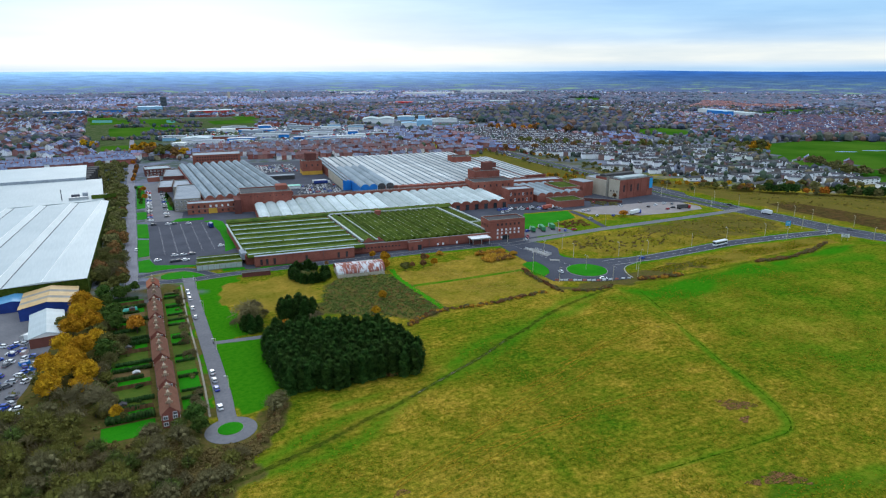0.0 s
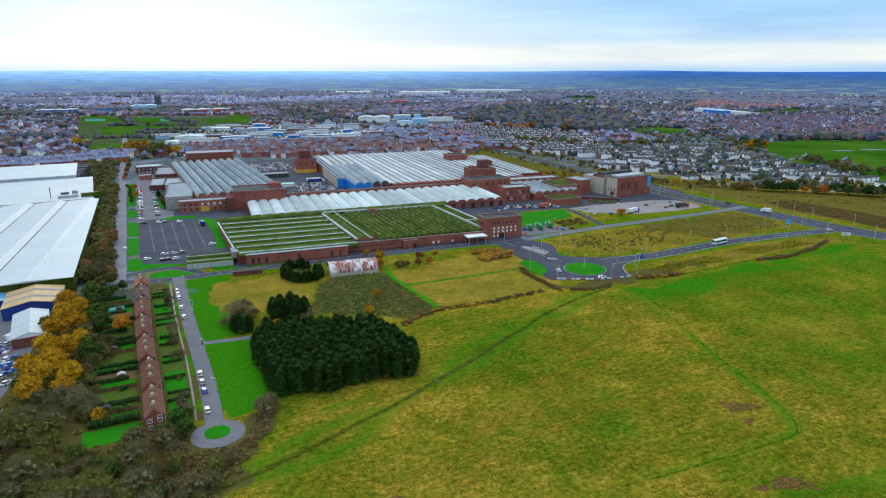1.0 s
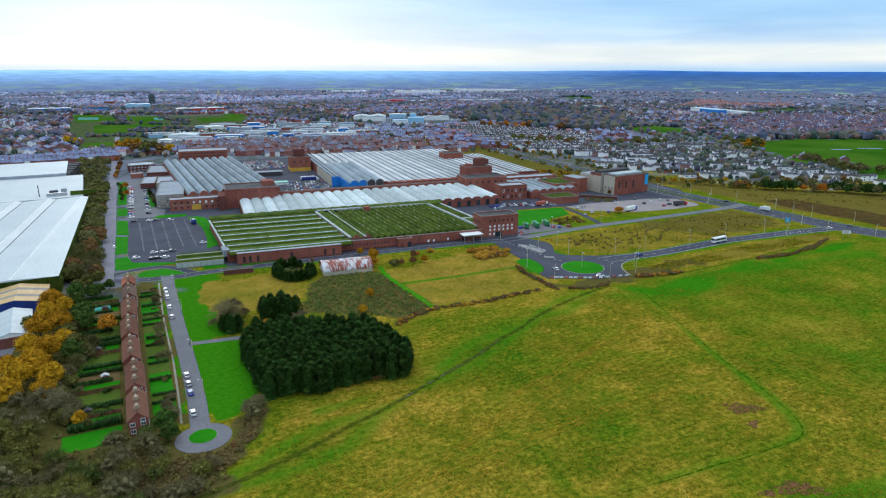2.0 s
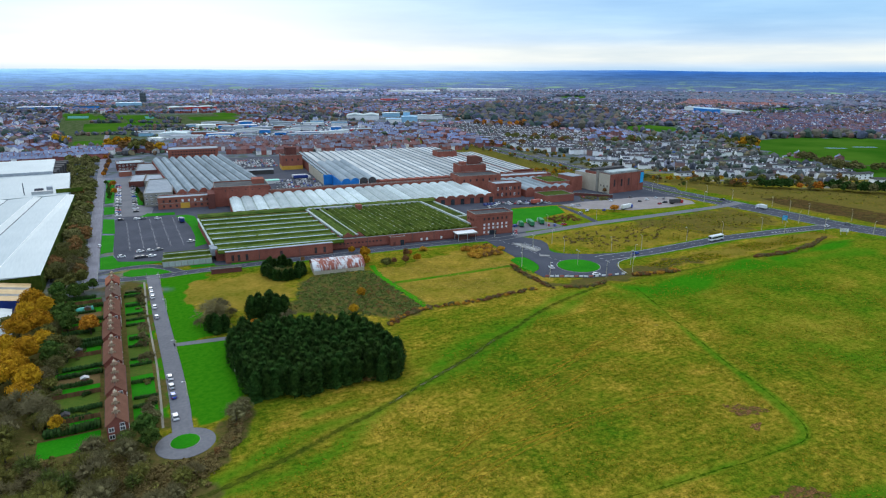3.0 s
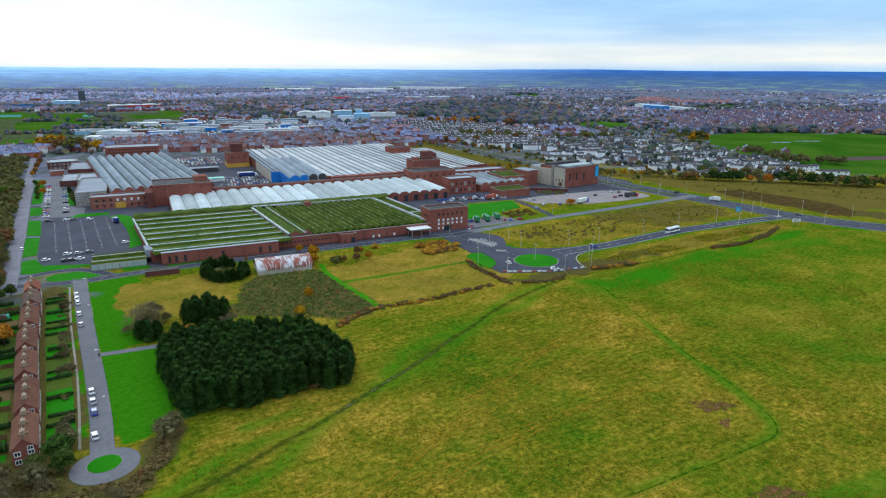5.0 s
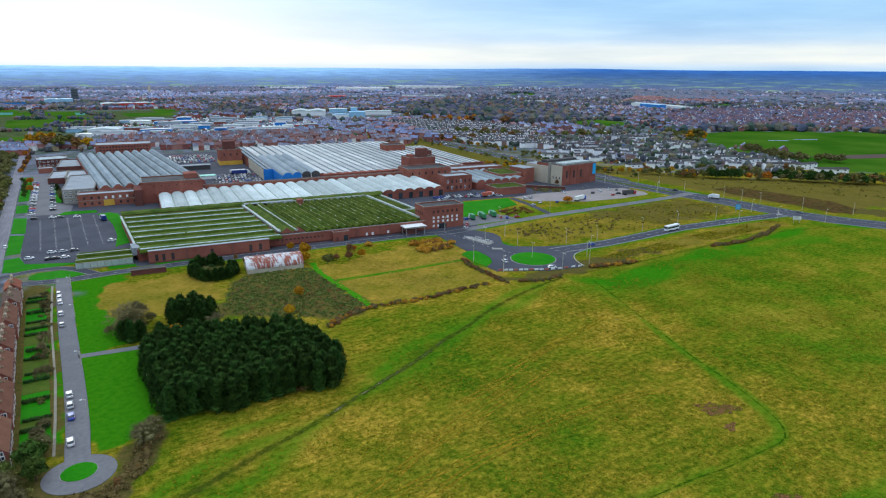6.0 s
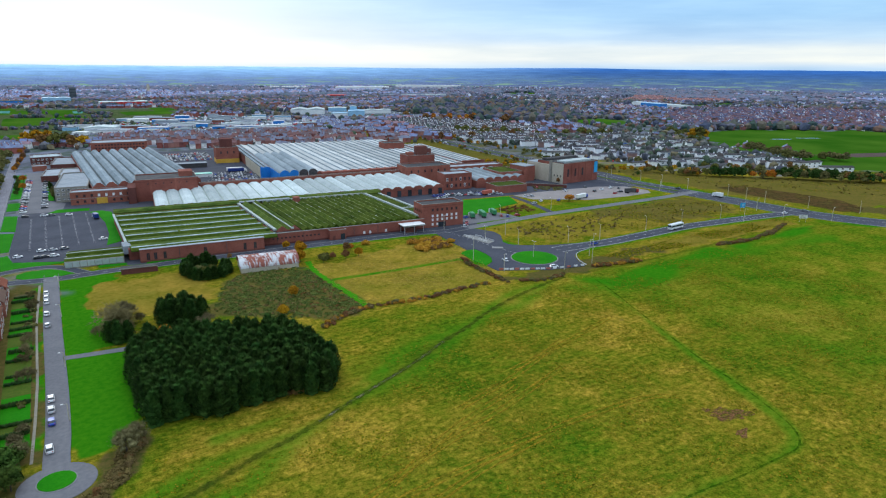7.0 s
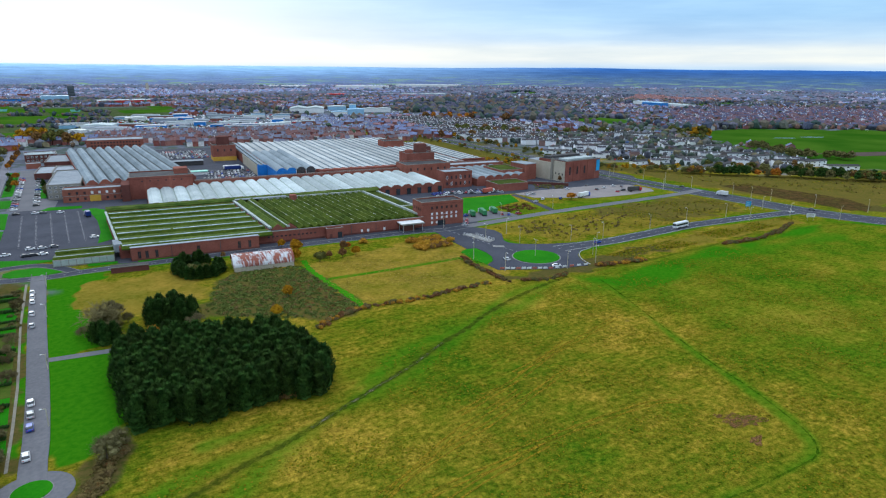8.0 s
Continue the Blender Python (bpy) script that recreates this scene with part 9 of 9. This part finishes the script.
M["red_clad"] = surface("red_cladding", (0.45, 0.03, 0.03), (0.6, 0.05, 0.05), 0.5, 0.05, 0.5, 0.0)
M["pale_blue"] = surface("pale_blue_cladding", (0.22, 0.42, 0.60), (0.34, 0.55, 0.70), 0.3, 0.03, 0.5, 0.0)
M["grey_clad"] = surface("grey_cladding", (0.30, 0.33, 0.38), (0.42, 0.45, 0.50), 0.3, 0.03, 0.6, 0.0)
M["orange_tile"] = surface("orange_tile", (0.34, 0.12, 0.06), (0.45, 0.18, 0.09), 0.3, 0.03, 0.8, 0.0)
rs = random.Random(41)
spots = []
for i in range(700):
    x, y = rs.uniform(90, 450), rs.uniform(930, 1290)
    if len(spots) < 44 and inside(np.array([x]), np.array([y]), RETAIL)[0] and all((x - a) ** 2 + (y - b) ** 2 > 27 ** 2 for a, b in spots):
        spots.append((x, y))
        w, d = rs.uniform(16, 46), rs.uniform(10, 20)
        wall, roof, word = rs.choice((("grey_clad", "flat_roof", "grey"), ("pale_blue", "flat_roof", "pale blue"), ("white_paint", "flat_roof", "white"), ("white_paint", "white_sheet", "bright white"), ("grey_clad", "asbestos", "grey"), ("white_paint", "wroof", "white"), ("brick", "asbestos", "brick"), ("blue_clad", "grey_clad", "bright blue")))
        shed(x, y, w, d, rs.uniform(3.2, 5.2), -18 + rs.uniform(-6, 6), wall, roof, word + " trade shed with a shallow roof", 0.7)
for row in (
            (130, 1075, 40, 30, 6, -20, "white_paint", "white_sheet", "small white hall beside the park", 2.0, None),
            (525, 1280, 66, 50, 9, -24, "white_paint", "white_sheet", "white works with vaulted roofs", 3.0, None),
            (572, 1155, 30, 36, 12, -24, "pale_blue", "pale_blue", "pale blue process works building", 1.0, None),
            (574, 1172, 13, 13, 19, -24, "pale_blue", "white_sheet", "tall pale blue process tower", 1.0, None),
            (540, 1160, 30, 24, 8, -24, "white_paint", "pale_blue", "low pale blue works shed", 1.0, None),
            (607, 1318, 38, 26, 8, -24, "pale_blue", "white_sheet", "pale blue clad works hall", 1.0, None),
            (656, 1228, 54, 24, 7, -24, "white_paint", "white_sheet", "long low white works shed", 1.4, None),
            (552, 1095, 36, 20, 5, -24, "white_paint", "white_sheet", "small white shed in a yard", 1.0, None),
            (1388, 1090, 34, 190, 9, -12, "white_paint", "white_sheet", "long low white superstore building", 1.2, None),
            (1352, 1085, 22, 70, 11, -12, "blue_clad", "pale_blue", "bright blue front of a superstore", 1.0, None),
            (872, 1905, 58, 30, 9, -26, "red_clad", "red_clad", "bright red clad storage shed", 1.0, None),
            (932, 1874, 56, 30, 7, -28, "white_paint", "white_sheet", "long white storage shed roof", 1.0, None),
            (1120, 1830, 180, 40, 9, -25, "grey_clad", "white_sheet", "long pale grey storage shed", 1.0, None),
            (1260, 2500, 220, 60, 14, -30, "white_paint", "white_paint", "very large white distribution shed", 1.0, None),
            (1650, 2600, 300, 60, 14, -35, "white_paint", "white_paint", "very large pale distribution shed", 1.0, None),
            (1010, 2700, 150, 50, 12, -25, "white_paint", "white_paint", "large white distribution shed", 1.0, None),
            (250, 1720, 110, 40, 10, 0, "white_paint", "white_sheet", "long white store with red fascia", 1.0, "red_clad"),
            (120, 1900, 60, 30, 14, 0, "pale_blue", "pale_blue", "pale blue glazed offices", 1.0, None),
            (20, 1880, 60, 40, 9, 0, "blue_clad", "dark_roof", "dark blue clad depot building", 1.0, None),
            (-80, 1880, 90, 40, 9, 0, "blue_clad", "grey_clad", "dark blue clad storage shed", 1.0, None),
            (1230, 1390, 70, 30, 8, -15, "white_paint", "white_sheet", "white school hall among trees", 1.0, None),
            (1900, 1500, 120, 30, 8, -40, "white_paint", "white_sheet", "pale shed on the edge of town", 1.0, None)):
    shed(*row)
e = block("tower_block", -8, -7, 8, 7, 33, "dark residential tower block above the town", "glazing", "dark_roof", site(168, 2060, 0))
for z in range(3, 31, 4):
    part("band", boxes((-7.9, -7.1, z, 7.9, -7.0, z + 1.6)), M["glass"], e)
block("flats", -14, -8, 14, 8, 12, "red brick block of flats", "brick", "dark_roof", site(60, 2120, 0))
block("church_tower", -4, -4, 4, 4, 30, "pale church tower over the roofs", "cream", "dark_roof", site(430, 2500, 0))

yards = np.stack([RT.uniform(100, 460, 420), RT.uniform(715, 975, 420)], 1)
far_trees("yard_trees", yards[inside(yards[:, 0], yards[:, 1], REDTERR)], 2.2, "far_tree", "small trees in the yards behind terraces")
# cars along the streets and in the car parks of the town, too small to tell apart
def far_cars(name, xy, label):
    n = len(xy)
    yaw = RT.uniform(0, 3.14, n)
    rows = [(-2.1, 0.85, 0.25), (-2.1, 0.85, 0.95), (-1.4, 0.75, 1.45), (0.5, 0.75, 1.45), (1.1, 0.85, 0.95), (2.1, 0.85, 0.8), (2.1, 0.85, 0.25)]
    v = np.array([(x, s * w, z) for s in (-1, 1) for x, w, z in rows])
    c, s_ = np.cos(yaw)[:, None], np.sin(yaw)[:, None]
    k = np.where(RT.random(n) < 0.12, 1.5, 1.0)[:, None]
    p = np.stack([(v[:, 0] * c - v[:, 1] * s_) * k + xy[:, :1], (v[:, 0] * s_ + v[:, 1] * c) * k + xy[:, 1:], v[:, 2] * k + 0 * c], -1).reshape(-1, 3)
    base = [(i, i + 1, i + 8, i + 7) for i in range(6)] + [tuple(range(6, -1, -1)), tuple(range(7, 14))]
    f = [tuple(i + 14 * m for i in q) for m in range(n) for q in base]
    return tagged(raw(name, p.tolist(), f, [M["car_mix"]]), label, "cars", kind="stuff")


M["car_mix"] = palette("mixed_car_paints", [(0.75, 0.76, 0.78), (0.80, 0.80, 0.80), (0.40, 0.42, 0.45), (0.72, 0.74, 0.76), (0.05, 0.12, 0.40), (0.40, 0.04, 0.04), (0.05, 0.05, 0.06), (0.80, 0.80, 0.82)], rough=0.35)
lot = np.stack([RT.uniform(90, 455, 900), RT.uniform(920, 1290, 900)], 1)
far_cars("retail_cars", lot[inside(lot[:, 0], lot[:, 1], RETAIL)], "cars parked between the trade sheds")
lot = np.stack([RT.uniform(490, 800, 520), RT.uniform(340, 1040, 520)], 1)
far_cars("estate_cars", lot[any_in(lot[:, 0], lot[:, 1], [WHITE_A, WHITE_B])], "cars parked about the white estate")
dx = np.stack([RT.uniform(930, 1700, 2100), RT.uniform(455, 1010, 2100)], 1)
far_trees("estate_trees", dx[any_in(dx[:, 0], dx[:, 1], [DENSE]) & ~any_in(dx[:, 0], dx[:, 1], FARM_GREEN)], 3.4, "estate_tree", "garden trees in the brick estate", tall=0.8)
far_cars("town_cars", scatter(1500, 850, 2100, avoid=KEEP + [WOODS, HEATH, RETAIL]), "cars and vans parked in the town streets")

# long low white blocks of the estate, each from end to end of its front
M["white_render"] = surface("bright_white_render", (0.82, 0.83, 0.84), (0.92, 0.92, 0.91), 0.8, 0.1, 0.8, 0.0)


def white_block(x0, y0, x1, y1, h, blue=False):
    n = max(28.0, math.hypot(x1 - x0, y1 - y0))
    yaw = math.degrees(math.atan2(y1 - y0, x1 - x0))
    yaw = -32.0 if yaw < -50 else yaw
    c, s_ = math.cos(radians(yaw)), math.sin(radians(yaw))
    e = empty("estate_block", site((x0 + x1) / 2, (y0 + y1) / 2, yaw), "long low white rendered block with a dark flat roof", "flats")
    d = 8.0
    part("wall", boxes((-n / 2, 0, -0.4, n / 2, d, h)), M["white_render"], e)
    bm = bmesh.new()
    prism(bm, [(-0.5, h - 0.1), (-0.5, h + 0.2), (d / 2, h + 1.3), (d + 0.5, h + 0.2), (d + 0.5, h - 0.1)], -n / 2 - 0.5, n / 2 + 0.5)
    bmesh.ops.recalc_face_normals(bm, faces=bm.faces[:])
    bmesh.ops.rotate(bm, cent=(0, 0, 0), matrix=Matrix.Rotation(radians(90), 3, "Z"), verts=bm.verts[:])
    bmesh.ops.scale(bm, vec=(-1, 1, 1), verts=bm.verts[:])
    xs = [v.co.x for v in bm.verts]
    ys = [v.co.y for v in bm.verts]
    bmesh.ops.translate(bm, vec=(-(min(xs) + max(xs)) / 2, d / 2 - (min(ys) + max(ys)) / 2, 0), verts=bm.verts[:])
    bmesh.ops.recalc_face_normals(bm, faces=bm.faces[:])
    part("roof", bm, M["dark_roof"], e)
    k = int(n / 6)
    for i in range(k):
        u = -n / 2 + (i + 0.5) * n / k
        for z in ((1.0, 3.6) if h > 5 else (1.0,)):
            part("window", boxes((u - 0.9, -0.07, z, u + 0.9, -0.02, z + 1.2)), M["blue_clad" if blue and i % 2 else "glass"], e)


for row in ((590, 608, 625, 608, 6), (533, 573, 570, 571, 3.2), (575, 573, 620, 544, 3.2), (494, 540, 507, 523, 5.4), (708, 639, 721, 620, 6), (705, 610, 728, 598, 6), (702, 555, 711, 535, 6),
            (712, 539, 747, 531, 6), (595, 470, 625, 463, 6, True), (654, 485, 704, 469, 5.4), (564, 428, 590, 420, 5.4), (590, 417, 618, 411, 5.4), (545, 389, 595, 391, 3.2), (630, 427, 657, 409, 6),
            (636, 395, 661, 392, 6), (628, 367, 646, 354, 6), (650, 350, 676, 346, 5.4), (642, 324, 660, 312, 5.4), (548, 639, 592, 626, 3.2), (592, 519, 612, 497, 3.2), (519, 445, 559, 437, 3.2), (604, 702, 625, 686, 3.2)):
    white_block(*row)


# land rising to low hills at the skyline, far beyond everything else
def backdrop():
    n, m_ = 300, 16
    a = np.radians(np.linspace(-35, 100, n))
    top = skyline(a)
    v = []
    for k in range(m_ + 1):
        f = k / m_
        r = 3450 + 1440 * f
        v.append(np.stack([r * np.sin(a), r * np.cos(a), top * f ** 0.95 - 0.5], 1))
    v.append(np.stack([4940 * np.sin(a), 4940 * np.cos(a), 0 * a - 1], 1))
    v = np.concatenate(v)
    idx = np.arange((m_ + 2) * n).reshape(m_ + 2, n)
    quads = np.stack([idx[:-1, :-1], idx[1:, :-1], idx[1:, 1:], idx[:-1, 1:]], -1).reshape(-1, 4)
    q = Nodes("far_hazy_farmland")
    sp = q.n("ShaderNodeSeparateXYZ")
    q.k(q.pos(), sp.inputs[0])
    az = q.math("ARCTAN2", sp.outputs[0], sp.outputs[1])
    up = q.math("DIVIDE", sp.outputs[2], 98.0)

    def streaks(kx, ky, off, detail=4.0):
        co = q.n("ShaderNodeCombineXYZ")
        q.put(co.inputs[0], q.math("MULTIPLY", az, kx))
        q.put(co.inputs[1], q.math("MULTIPLY", up, ky))
        co.inputs[2].default_value = off
        return q.noise(1.0, detail, 0.6, vec=co.outputs[0])

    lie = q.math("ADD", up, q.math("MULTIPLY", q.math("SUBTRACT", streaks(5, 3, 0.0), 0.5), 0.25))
    # aerial haze painted in: bluer with height, and paler to the west
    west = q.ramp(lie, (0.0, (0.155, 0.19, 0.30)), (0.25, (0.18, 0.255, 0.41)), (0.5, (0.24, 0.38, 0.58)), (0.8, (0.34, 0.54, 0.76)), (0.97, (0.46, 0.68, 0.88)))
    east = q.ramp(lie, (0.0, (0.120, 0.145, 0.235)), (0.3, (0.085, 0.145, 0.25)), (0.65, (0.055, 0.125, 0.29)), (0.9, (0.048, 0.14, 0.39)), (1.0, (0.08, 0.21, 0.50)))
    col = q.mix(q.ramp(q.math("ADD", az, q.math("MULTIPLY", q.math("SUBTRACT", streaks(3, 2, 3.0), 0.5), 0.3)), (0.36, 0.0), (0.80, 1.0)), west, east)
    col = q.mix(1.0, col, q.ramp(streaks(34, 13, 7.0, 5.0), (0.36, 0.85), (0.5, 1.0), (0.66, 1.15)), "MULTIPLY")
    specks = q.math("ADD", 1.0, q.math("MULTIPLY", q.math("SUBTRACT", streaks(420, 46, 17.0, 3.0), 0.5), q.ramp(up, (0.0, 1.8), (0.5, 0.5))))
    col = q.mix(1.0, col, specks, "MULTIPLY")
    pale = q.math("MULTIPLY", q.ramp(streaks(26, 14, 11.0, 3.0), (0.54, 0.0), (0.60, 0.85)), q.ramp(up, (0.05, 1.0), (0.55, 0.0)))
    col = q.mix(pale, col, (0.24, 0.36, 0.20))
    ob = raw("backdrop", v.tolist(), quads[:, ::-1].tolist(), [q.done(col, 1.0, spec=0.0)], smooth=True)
    return tagged(ob, "far farmland tinted with blue haze, rising to low hills", "hills", kind="structure")


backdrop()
